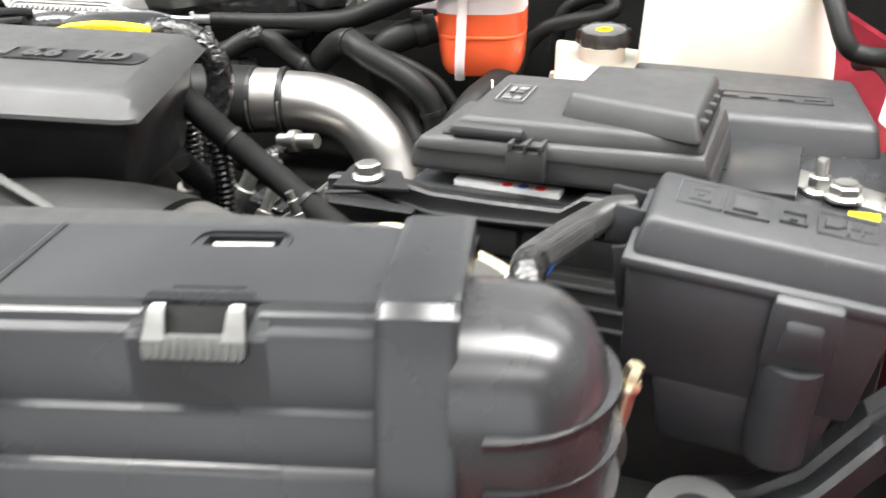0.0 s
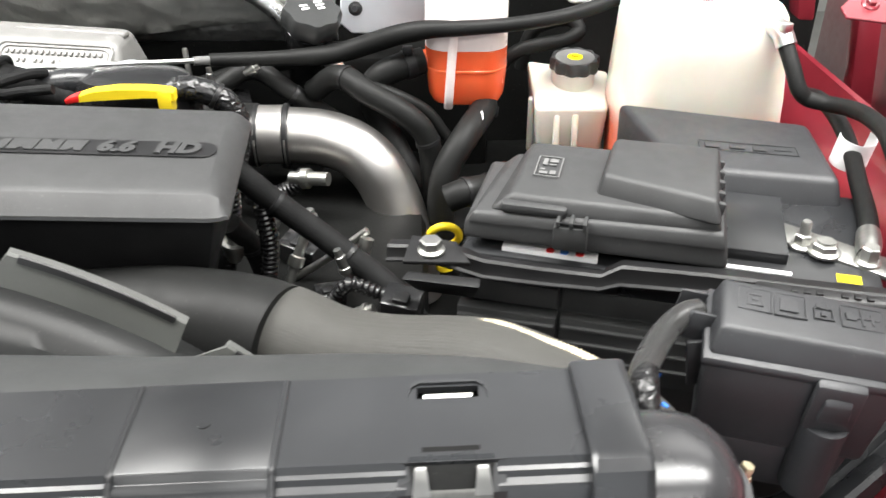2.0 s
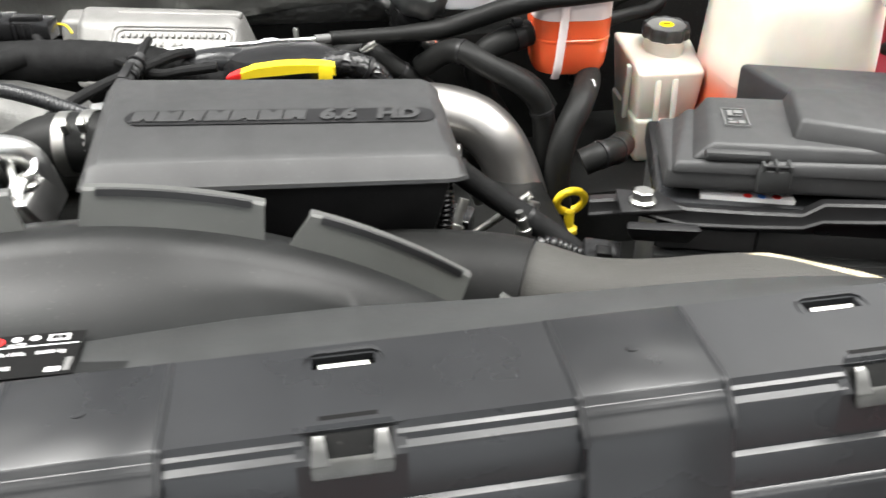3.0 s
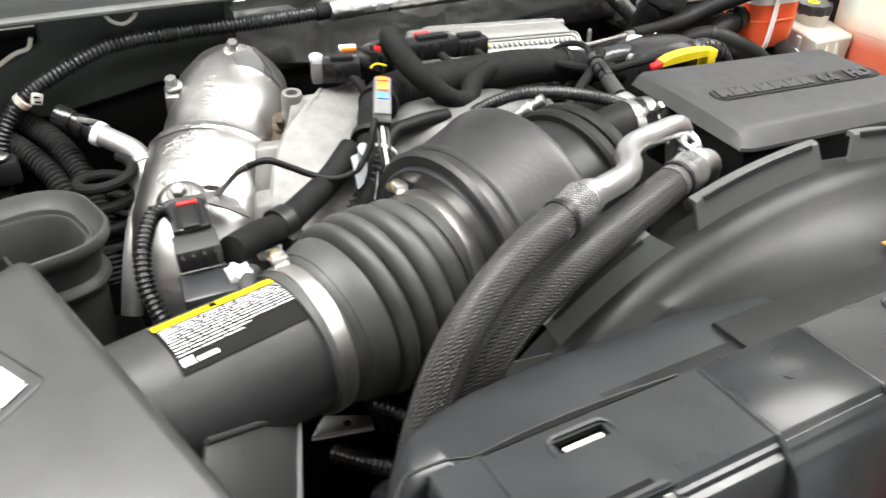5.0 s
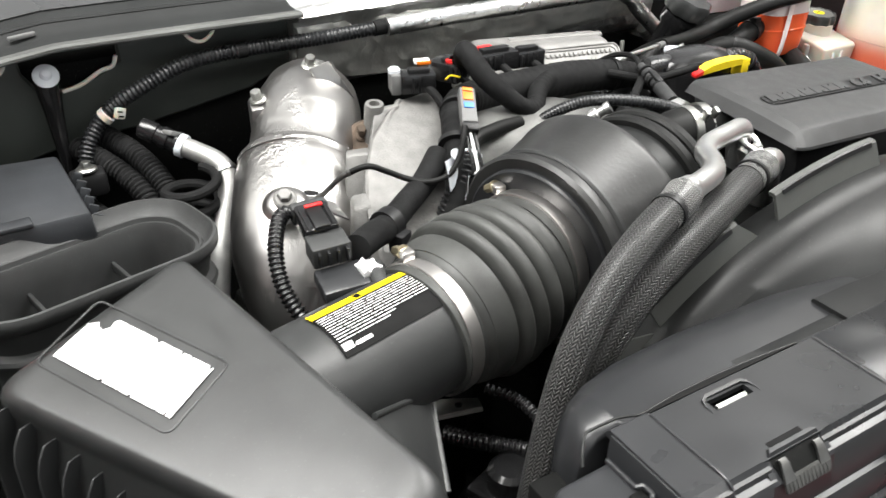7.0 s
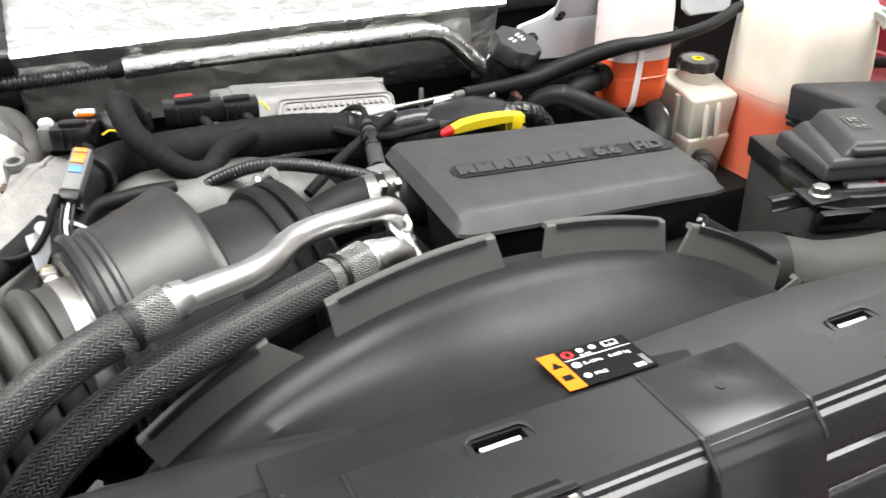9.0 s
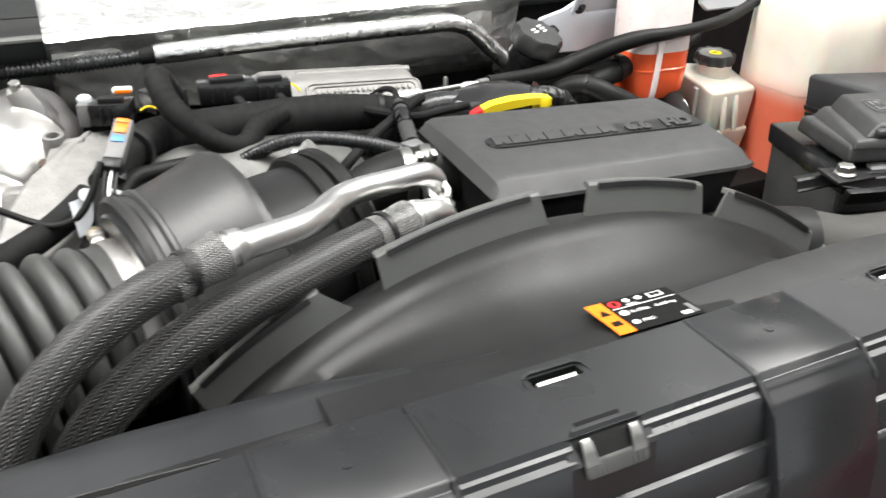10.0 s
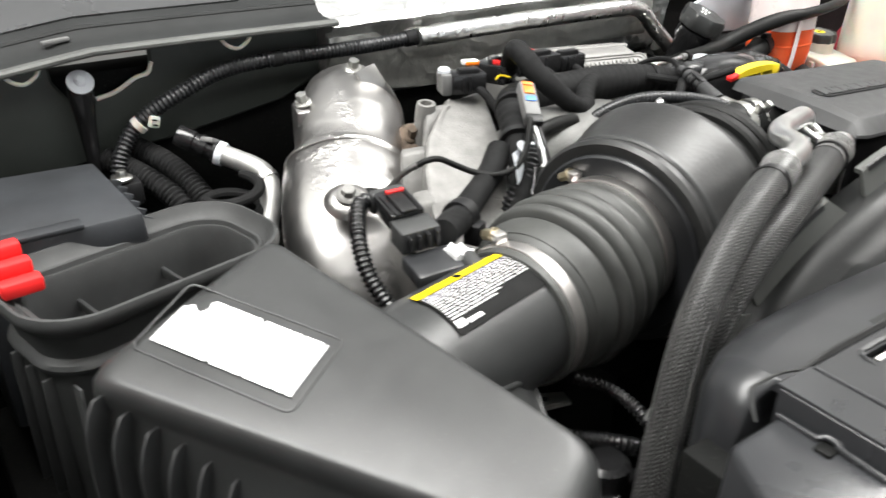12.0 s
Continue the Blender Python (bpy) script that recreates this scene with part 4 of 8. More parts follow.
part("body", hexa([cov(0.030, 0.05, -0.0045), cov(0.970, 0.05, -0.0045), cov(0.975, 0.96, -0.0045), cov(0.025, 0.96, -0.0045)],
                  [cov(0.10, 0.10, -0.085), cov(0.90, 0.12, -0.085), cov(0.92, 0.9, -0.085), cov(0.06, 0.9, -0.085)], 0.006, 2), DARK, engine_cover, "dark body under the top")
NAME = face_frame(cov(0.098, 0.405, 0.0150), cov(0.95, 0.405) - cov(0.1, 0.405), cov(0.5, 0.7, 0.0) - cov(0.5, 0.405, 0))
# recessed nameplate with rounded ends: a plain word of slanted bars, and the engine's size
PLATE = []
for cx, a0 in ((0.2345, -90), (0.0105, 90)):
    PLATE += [(cx + 0.0115 * math.cos(radians(a0 + 180 * k / 10)), 0.0080 + 0.0115 * math.sin(radians(a0 + 180 * k / 10))) for k in range(11)]
# Black plate under the letters: the sunken name's shadows are in its colour.
part("name_recess", prism(PLATE, 0.0008, NAME, 0.0003), DARK, engine_cover, "nameplate ground, black for the shade around the letters")
SLANT = Matrix.Identity(4)
SLANT[0][1] = 0.18
x = 0.004
for wide, notch in ((0.0185, 1), (0.0185, -1), (0.0185, 1), (0.0195, -1), (0.0225, 1), (0.0195, -1), (0.0185, 1)):
    low, high = (0.0045, 0.0) if notch > 0 else (0.0, 0.0045)
    part("name_bar", prism([(x, 0.0), (x + wide * 0.36, 0.0), (x + wide * 0.5, low), (x + wide * 0.64, 0.0), (x + wide - 0.0012, 0.0), (x + wide - 0.0012, 0.016), (x + wide * 0.64, 0.016), (x + wide * 0.5, 0.016 - high), (x + wide * 0.36, 0.016), (x, 0.016)], 0.0022, NAME @ SLANT, 0.0004), GREYBLACK, engine_cover)
    x += wide
for text, x in (("6.6", 0.1500), ("HD", 0.1960)):
    part("lettering", letters(text, 0.0225, NAME @ pose(x, 0.0, 0.0013) @ SLANT, 0.0013, bold=0.0013, squeeze=1.06), GREYBLACK, engine_cover)

# ---- air intake on the passenger side ----
rnd = random.Random(7)
LID_N = Vector((-0.1855, -0.2215, 0.9574)).normalized()
A, B = Vector((-0.688, 0.281, 1.3595)), Vector((-0.845, 0.236, 1.3185))
C, F = Vector((-0.604, 0.004, 1.3115)), Vector((-0.664, -0.030, 1.2920))
airbox = thing("air_filter_housing", (-0.73, 0.12, 1.02), "matt black plastic air filter housing with a torn white label", "air filter box")


def lid_shape():
    n = LID_N
    rings = []
    mid = (A + B + C + F) / 4
    for lift, grow, down in ((0.0, 0.86, 0), (-0.0008, 0.905, 0), (-0.0030, 0.945, 0), (-0.0068, 0.975, 0), (-0.0120, 0.995, 0), (-0.0185, 1.006, 0), (-0.026, 1.012, 0), (0, 1.02, 0.052), (0, 1.035, 0.115)):
        ring = []
        corners = [A, B, F, C]
        for i in range(4):
            p, q, r = corners[i - 1], corners[i], corners[(i + 1) % 4]
            rad = (0.014, 0.026, 0.024, 0.020)[i]
            a, b = q + (p - q).normalized() * rad, q + (r - q).normalized() * rad
            for k in range(6):
                t = k / 5
                ring.append((1 - t) ** 2 * a + 2 * t * (1 - t) * q + t * t * b)
        rings.append([mid + (p - mid) * grow + n * lift - Vector((0, 0, down)) for p in ring])
    return loft(rings)


part("lid", lid_shape(), PLASTIC, airbox, "smooth sloping lid")
part("lower_case", hexa([(-0.66, 0.285, 1.24), (-0.846, 0.262, 1.222), (-0.672, -0.035, 1.20), (-0.608, 0.0, 1.225)],
                        [(-0.665, 0.28, 1.02), (-0.842, 0.258, 1.02), (-0.668, -0.03, 1.02), (-0.615, 0.0, 1.02)], 0.01, 2), PLASTIC, airbox)
# upright fins along the outer wall
wall_dir = Vector((0.574, -0.819, 0.0))
out_dir = Vector((wall_dir.y, -wall_dir.x, 0)).normalized()
for k in range(14):
    c = Vector((-0.835, 0.234, 1.307)) + wall_dir * (0.012 + k * 0.0195) + out_dir * 0.012 - Vector((0, 0, 0.0070 * k))
    m = Matrix((out_dir, Vector((0, 0, 1)), wall_dir)).transposed().to_4x4()
    m = Matrix.Translation(c) @ m
    outline = [(-0.030, -0.14), (0.0125, -0.14), (0.0115, -0.026), (0.0100, -0.017), (0.0065, -0.008), (0.0, 0.0), (-0.006, -0.0005), (-0.030, -0.006)]
    part("fin", prism(outline, 0.0016, m, 0.0005), PLASTIC, airbox)
# shallow frame and the torn label
LABM = face_frame(Vector((-0.7935, 0.2316, 1.3275)) + LID_N * 0.0012, (0.0537, -0.0905, -0.0105), (0.0383, 0.0174, 0.0114))
W, HGT = 0.108, 0.0455


def torn():
    """A rectangle with one torn corner and small sharp nicks along its edges."""
    def edge(a, b, nicks, depth, inward):
        a, b = Vector(a), Vector(b)
        out = [tuple(a)]
        for k in range(nicks):
            f = (k + rnd.uniform(0.15, 0.85)) / nicks
            w, d = rnd.uniform(0.0006, 0.0022), depth * rnd.uniform(0.2, 1.0) ** 2
            p, along = a.lerp(b, f), (b - a).normalized()
            for q in (p - along * w, p + Vector(inward) * d * 0.7 - along * w * 0.3, p + Vector(inward) * d + along * w * rnd.uniform(-0.4, 0.4), p + along * w):
                out.append((q.x, q.y))
        return out
    corner = [(0.020, HGT), (0.0175, HGT - 0.0030), (0.0190, HGT - 0.0080), (0.0150, HGT - 0.0125), (0.0110, HGT - 0.0115), (0.0075, HGT - 0.0085), (0.0045, HGT - 0.0110)]
    return edge((0, 0), (W, 0), 11, 0.0055, (0, 1)) + edge((W, 0), (W, HGT - 0.001), 3, 0.001, (-1, 0)) + edge((W, HGT - 0.001), (0.022, HGT), 8, 0.0045, (0, -1)) + corner + edge((0.0015, HGT - 0.013), (0, 0.004), 2, 0.001, (1, 0))


part("torn_label", prism(torn(), 0.0005, LABM, 0), WHITEPAPER, airbox, "white label torn at its edges")
ring = [LABM @ Vector((p.x + W / 2 - 0.001, p.y + HGT / 2 - 0.001, -0.0012)) for p in rounded((0, 0, 0), W + 0.015, HGT + 0.017, 0.006, 4)]
part("label_frame", tube(ring + ring[:1], 0.0010, 8, 1, smooth=False), PLASTIC, airbox)

# the line of the intake: along s, with n across it
SD, ND = Vector((0.972, 0.235, 0)), Vector((-0.235, 0.972, 0))


def on_axis(s, n=0.313, z=1.27):
    return SD * s + ND * n + Vector((0, 0, z))


def axis_frame(s, n=0.313, z=1.27, s2=None, n2=None, z2=None):
    a = on_axis(s, n, z)
    return aim(a, a + SD if s2 is None else on_axis(s2, n2, z2))


duct = thing("intake_duct", tuple(on_axis(-0.56) - Vector((0, 0, 0.058))), "black plastic intake duct with a yellow-striped caution label", "intake duct")
part("pipe", lathe([(0.0, 0), (0.0555, 0.0), (0.0562, 0.180), (0.0570, 0.187), (0.0590, 0.188), (0.0590, 0.196), (0.055, 0.197), (0.055, 0.21), (0.0, 0.21)], axis_frame(-0.645), 64), PLASTIC, duct)
part("gusset", hexa([(-0.612, 0.098, 1.293), (-0.537, 0.151, 1.244), (-0.566, 0.074, 1.216), (-0.640, 0.035, 1.262)], [(-0.614, 0.101, 1.288), (-0.539, 0.154, 1.239), (-0.568, 0.077, 1.211), (-0.642, 0.038, 1.257)], 0.001), PLASTIC, duct, "sloping gusset plate")
part("gusset_rim", tube([(-0.612, 0.098, 1.294), (-0.575, 0.124, 1.270), (-0.545, 0.145, 1.250), (-0.538, 0.148, 1.244), (-0.542, 0.138, 1.239), (-0.566, 0.074, 1.216)], 0.0024, 10, 5), PLASTIC, duct)
TAB = [Vector((-0.519, 0.187, 1.180)), Vector((-0.469, 0.175, 1.180)), Vector((-0.466, 0.188, 1.180)), Vector((-0.501, 0.206, 1.180))]
tab = thing("steel_tab", (-0.49, 0.20, 1.172), "drilled bright steel tab under the intake duct", "bracket")
part("plate", hexa([TAB[0], TAB[1], TAB[2], TAB[3]], [q - Vector((0, 0, 0.003)) for q in TAB], 0.0008), STEEL, tab)
# Black disc on the uncut plate, in place of the shade in a hole.
part("hole", lathe([(0, 0), (0.0035, 0), (0.0035, 0.0005), (0, 0.0005)], Matrix.Translation(TAB[0] * 0.4 + TAB[2] * 0.6 + Vector((0, 0, 0.0002))), 14), FLATBLACK, tab)
part("edge", tube([TAB[0] - Vector((0, 0, 0.003)), TAB[1] - Vector((0, 0, 0.003))], 0.002, 8, 2), STEEL, tab)


def wrap(a0, a1, s0, s1, r, steps=14, lift=0.0004):
    """A sheet round the duct, from angle a0 to a1 (0 is the top, towards the camera positive)."""
    rows = []
    for a in np.linspace(a0, a1, steps):
        up = Vector((0, 0, math.cos(radians(a)))) - ND * math.sin(radians(a))
        rows.append([on_axis(s) + up * (r + h) for s, h in ((s0, 0), (s1, 0), (s1, lift), (s0, lift))])
    return loft(rows)


part("caution_label", wrap(-16, 36, -0.562, -0.4605, 0.0571), FLATBLACK, duct, "black caution label")
part("yellow_stripe", wrap(-16, -8, -0.5618, -0.4607, 0.0575), YELLOWPAPER, duct, "yellow stripe with a warning triangle")
part("triangle", wrap(-14.5, -9, -0.5185, -0.5130, 0.0579, 4), FLATBLACK, duct)
for row in range(11):
    a = -5.5 + row * 2.75
    edge = -0.560
    s = edge
    while s < -0.464:
        n = min(rnd.uniform(0.006, 0.018), -0.464 - s)
        if row > 8 and s > -0.515:
            break
        part("text_bar", wrap(a, a + 0.75, s, s + n, 0.0575, 3, 0.0002), WHITEPAPER, duct)
        s += n + 0.0016
part("manual_symbol", wrap(25, 31, -0.560, -0.551, 0.0575, 4, 0.0002), WHITEPAPER, duct)
part("code_bar", wrap(28, 31, -0.549, -0.534, 0.0575, 4, 0.0002), WHITEPAPER, duct)


def band_clamp(name, s, n, z, r, width, turn_deg, label):
    ob = thing(name, tuple(on_axis(s, n, z) - Vector((0, 0, r))), label, "hose clamp", "hose clamps")
    f = axis_frame(s, n, z)
    part("band", lathe([(r - 0.001, -width / 2), (r, -width / 2 + 0.0006), (r + 0.0004, 0), (r, width / 2 - 0.0006), (r - 0.001, width / 2)], f, 72), STAINLESS, ob)
    up = Vector((0, 0, math.cos(radians(turn_deg)))) - ND * math.sin(radians(turn_deg))
    side = up.cross(SD)
    c = on_axis(s, n, z) + up * (r + 0.005)
    part("screw_housing", box(tuple(c), (0.012, 0.012, 0.009), 0.002), STAINLESS, ob)
    part("screw", bolt_mesh(aim(c + side * 0.003 + up * 0.002, c + side * 0.02 + up * 0.004), 0.008, 0.0065, 0.012), BRASS, ob, "yellow-zinc hexagon screw")
    return ob


band_clamp("hose_clamp", -0.452, 0.313, 1.270, 0.0615, 0.014, -22, "stainless band clamp on the intake duct")
band_clamp("hose_clamp", -0.318, 0.318, 1.279, 0.0672, 0.015, -34, "stainless band clamp on the rubber bellows")

bellows = thing("intake_bellows", tuple(on_axis(-0.39) - Vector((0, 0, 0.08))), "grey-black ribbed rubber intake bellows", "rubber bellows")


BF = axis_frame(-0.452, 0.313, 1.270, -0.32, 0.318, 1.279)
part("cuff", lathe([(0, -0.012), (0.0575, -0.012), (0.0605, -0.011), (0.0605, 0.010), (0.0635, 0.013), (0.0655, 0.019), (0.0, 0.019)], BF, 72), GREYRUBBER, bellows)
part("cone", lathe([(0.055, 0.015), (0.0655, 0.0165), (0.0672, 0.022), (0.0705, 0.034), (0.0700, 0.0375), (0.062, 0.040), (0.055, 0.0405)], BF, 72), GREYRUBBER, bellows, "", 60)
for h0, h1, top in ((0.0395, 0.0575, 0.0770), (0.0575, 0.0765, 0.0775), (0.0765, 0.099, 0.0755), (0.099, 0.120, 0.0715)):
    w = h1 - h0
    part("fold", lathe([(0.056, h0), (0.058, h0 + 0.08 * w), (0.066, h0 + 0.12 * w), (top - 0.0045, h0 + 0.20 * w), (top - 0.0014, h0 + 0.34 * w), (top, h0 + 0.53 * w), (top - 0.0008, h0 + 0.70 * w), (top - 0.0035, h0 + 0.83 * w), (0.066, h0 + 0.92 * w), (0.058, h0 + 0.96 * w), (0.056, h1)], BF, 72), GREYRUBBER, bellows, "", 60)
part("cuff", lathe([(0.055, 0.119), (0.0660, 0.120), (0.0655, 0.126), (0.0652, 0.150), (0.0675, 0.152), (0.0675, 0.158), (0.0, 0.158)], BF, 72), GREYRUBBER, bellows)

resonator = thing("intake_resonator", tuple(on_axis(-0.25, 0.312, 1.19)), "large black plastic intake resonator with a flared rim", "intake resonator")
RIB_A = 20
RF = axis_frame(-0.302, 0.318, 1.277, -0.15, 0.316, 1.287)
part("drum", lathe([(0, 0.012), (0.062, 0.012), (0.076, 0.010), (0.078, 0.0), (0.0975, -0.002), (0.1005, 0.002), (0.1005, 0.006), (0.0965, 0.009), (0.0975, 0.016), (0.1010, 0.035), (0.1085, 0.068), (0.1115, 0.078), (0.1120, 0.082), (0.1105, 0.087), (0.104, 0.091), (0.077, 0.094), (0.0, 0.094)], RF, 80), WORN, resonator, "", 30)
part("inner_ring", lathe([(0.066, 0.004), (0.088, 0.004), (0.088, -0.004), (0.086, -0.006), (0.070, -0.006), (0.066, -0.004)], RF, 64), SATIN, resonator)
part("neck", lathe([(0, 0.086), (0.080, 0.086), (0.0795, 0.150), (0.0, 0.150)], RF, 64), SHROUD, resonator)
for h in (0.146, 0.164):
    part("collar_ring", lathe([(0.070, h - 0.001), (0.0850, h), (0.0875, h + 0.003), (0.0875, h + 0.011), (0.0850, h + 0.014), (0.070, h + 0.0145)], RF, 64), RUBBER, resonator, "black rubber collar")
part("end_cap", lathe([(0, 0.150), (0.078, 0.150), (0.076, 0.184), (0.060, 0.192), (0.0, 0.194)], RF, 48), SHROUD, resonator)
part("rib", lathe([(0.0980, 0.014), (0.1003, 0.016), (0.1008, 0.019), (0.0985, 0.021)], RF, 80), PLASTIC, resonator)
part("moulding_rib", hexa(*[[RF @ Vector((r * math.cos(radians(a)), r * math.sin(radians(a)), h)) for a, h in ((q0, 0.026), (q1, 0.026), (q1, 0.029), (q0, 0.029))] for r in (0.1035, 0.096) for q0, q1 in ((RIB_A, RIB_A + 14),)], 0.0004), DARK, resonator)

# open inlet funnel behind the filter housing
funnel = thing("inlet_funnel", (-0.73, 0.45, 1.10), "open black plastic air inlet funnel with a rolled rim", "inlet funnel")


def funnel_mesh():
    rings = []
    c = Vector((-0.742, 0.448, 0))
    for z, grow, r in ((1.08, -0.030, 0.034), (1.226, -0.022, 0.038), (1.229, -0.012, 0.044), (1.233, -0.010, 0.045), (1.237, -0.013, 0.043), (1.240, -0.022, 0.040), (1.262, -0.016, 0.044), (1.268, -0.004, 0.052), (1.273, 0.001, 0.055), (1.279, 0.002, 0.056),
                       (1.283, -0.001, 0.054), (1.2835, -0.005, 0.052), (1.279, -0.010, 0.049), (1.272, -0.017, 0.046), (1.2695, -0.023, 0.043), (1.271, -0.025, 0.042), (1.2705, -0.029, 0.040), (1.266, -0.031, 0.039), (1.2665, -0.036, 0.036), (1.263, -0.039, 0.034), (1.235, -0.043, 0.032), (1.13, -0.048, 0.030)):
        rings.append(rounded((c.x, c.y, z), 0.246 + grow * 1.2, 0.142 + grow * 1.2, r, 8, 13))
    return loft(rings)


part("shell", funnel_mesh(), MATT, funnel, "", 40)
# Black sheet near the funnel's bottom, painted in for the shade inside it.
part("filter_floor", prism([(p.x, p.y) for p in rounded((-0.742, 0.448, 0), 0.188, 0.084, 0.028, 6, 13)], 0.002, pose(0, 0, 1.1305), 0), FLATBLACK, funnel, "black sheet for the shade inside the funnel")
for along, wide in ((-0.045, 0.004), (0.040, 0.004)):
    m = pose(-0.742, 0.448, 1.232, 0, 0, 13)
    part("cross_bar", local_box(m, (along, 0, 0), (wide, 0.092, 0.010), 0.001), PLASTIC, funnel)
for k in range(7):
    m = pose(-0.742, 0.448, 1.15, 0, 0, 13)
    part("wall_rib", local_box(m, (-0.100 + k * 0.022, -0.0585, 0), (0.003, 0.012, 0.14), 0.001), MATT, funnel)
for k in range(3):
    part("wall_rib", local_box(pose(-0.742, 0.448, 1.15, 0, 0, 13), (-0.111, -0.03 + k * 0.03, 0), (0.012, 0.003, 0.14), 0.001), MATT, funnel)

# second fuse box by the fender
aux = thing("auxiliary_box", (-0.80, 0.57, 1.10), "black plastic lidded box with ribbed side", "fuse box")
part("lid", drop([(-0.875, 0.510, 1.292), (-0.722, 0.505, 1.296), (-0.729, 0.660, 1.298), (-0.885, 0.690, 1.292)], 0.03, -0.03, 0.004), AUXM, aux)
part("case", drop([(-0.87, 0.515, 1.265), (-0.727, 0.51, 1.268), (-0.735, 0.655, 1.27), (-0.88, 0.685, 1.265)], 0.17, 0.02, 0.004), AUXM, aux)
part("step", drop([(-0.872, 0.508, 1.2955), (-0.775, 0.503, 1.2985), (-0.776, 0.521, 1.2985), (-0.873, 0.526, 1.2955)], 0.006, 0, 0.002), AUXM, aux)
for k in range(6):
    part("rib", box((-0.7205, 0.525 + k * 0.022, 1.266), (0.010, 0.004, 0.036), 0.001, (0, 25, -3)), AUXM, aux)
red = bmesh.new()
for k in range(3):
    add(red, box((-0.850 + k * 0.004, 0.478 - k * 0.016, 1.302 - 0.010 * k), (0.034, 0.016, 0.014), 0.003, (0, 0, 6)))
solid("terminal_cover", red, REDTAB, "bright red stepped plastic terminal cover on the box", "terminal cover")

# ---- exhaust heat shield and the castings beside it ----
shield = thing("heat_shield", (-0.51, 0.48, 1.10), "bright stamped metal heat shield over the exhaust pipe", "heat shield")


def shield_mesh(path):
    rings = []
    line = [Vector(p[0]) for p in path]
    for i, (c, rx, rz) in enumerate(path):
        c = Vector(c)
        way = (line[min(i + 1, len(line) - 1)] - line[max(i - 1, 0)]).normalized()
        side = way.cross(Vector((0, -0.6, 0.8))).normalized()
        up = side.cross(way)
        rings.append([c + (side * (rx * math.cos(a)) + up * (rz * math.sin(a))) * (1 + 0.018 * math.sin(5 * a + 0.7 * i) * math.sin(1.3 * i)) for a in np.linspace(0, 2 * math.pi, 48, endpoint=False)])
    return loft(rings)


part("upper_shell", shield_mesh([((-0.425, 0.640, 1.318), 0.0368, 0.0432), ((-0.432, 0.628, 1.320), 0.0552, 0.0499), ((-0.446, 0.603, 1.315), 0.0626, 0.0538), ((-0.460, 0.578, 1.302), 0.0644, 0.0557),
                                 ((-0.474, 0.553, 1.288), 0.0644, 0.0557), ((-0.484, 0.534, 1.276), 0.0653, 0.0566), ((-0.488, 0.527, 1.272), 0.0690, 0.0595)]), SHIELD, shield, "", 40)
part("lower_shell", shield_mesh([((-0.482, 0.540, 1.278), 0.0672, 0.0557), ((-0.486, 0.532, 1.274), 0.0727, 0.0614), ((-0.495, 0.515, 1.263), 0.0754, 0.0643), ((-0.508, 0.488, 1.250), 0.0773, 0.0634),
                                 ((-0.522, 0.460, 1.238), 0.0764, 0.0614), ((-0.532, 0.436, 1.222), 0.0736, 0.0595), ((-0.538, 0.416, 1.195), 0.0681, 0.0538), ((-0.540, 0.402, 1.16), 0.0589, 0.0480), ((-0.540, 0.392, 1.12), 0.0506, 0.0432)]), SHIELD, shield, "", 40)
part("seam", shield_mesh([((-0.485, 0.533, 1.2755), 0.0715, 0.0605), ((-0.4862, 0.531, 1.2743), 0.0745, 0.063), ((-0.4875, 0.528, 1.2725), 0.0745, 0.063), ((-0.489, 0.5255, 1.271), 0.0715, 0.0605)]), SHIELD, shield, "rolled seam")
part("bolt_pad", lathe([(0.0235, -0.0055), (0.0200, -0.0015), (0.0165, 0.002), (0.0125, 0.0028), (0.0, 0.0025)], aim((-0.553, 0.412, 1.304), (-0.60, 0.30, 1.55)), 32), SHIELD, shield)
part("bolt", bolt_mesh(aim((-0.5535, 0.410, 1.3085), (-0.60, 0.30, 1.55)), 0.0125, 0.0120, 0.0095), SILVERBOX, shield, "zinc flange bolt")
part("bolt", bolt_mesh(aim((-0.440, 0.603, 1.370), (-0.45, 0.56, 1.50)), 0.011, 0.011, 0.012), STEEL, shield, "zinc flange bolt")
part("bolt", bolt_mesh(aim((-0.512, 0.590, 1.345), (-0.56, 0.56, 1.50)), 0.011, 0.010, 0.012), STEEL, shield, "zinc flange bolt")
part("tab", hexa([(-0.525, 0.578, 1.338), (-0.50, 0.57, 1.34), (-0.495, 0.60, 1.345), (-0.52, 0.605, 1.343)], [(-0.525, 0.578, 1.29), (-0.50, 0.57, 1.29), (-0.495, 0.60, 1.29), (-0.52, 0.605, 1.29)], 0.003), SHIELD, shield)
part("side_flange", hexa([(-0.450, 0.580, 1.3735), (-0.428, 0.575, 1.381), (-0.402, 0.566, 1.334), (-0.427, 0.562, 1.322)], [(-0.450, 0.584, 1.371), (-0.428, 0.579, 1.3785), (-0.403, 0.571, 1.332), (-0.428, 0.567, 1.320)], 0.001), SHIELD, shield, "folded side flange")
part("flange_fold", hexa([(-0.428, 0.575, 1.3805), (-0.418, 0.590, 1.374), (-0.396, 0.582, 1.330), (-0.402, 0.566, 1.3335)], [(-0.430, 0.577, 1.378), (-0.420, 0.592, 1.371), (-0.398, 0.584, 1.328), (-0.404, 0.568, 1.3315)], 0.001), SHIELD, shield)
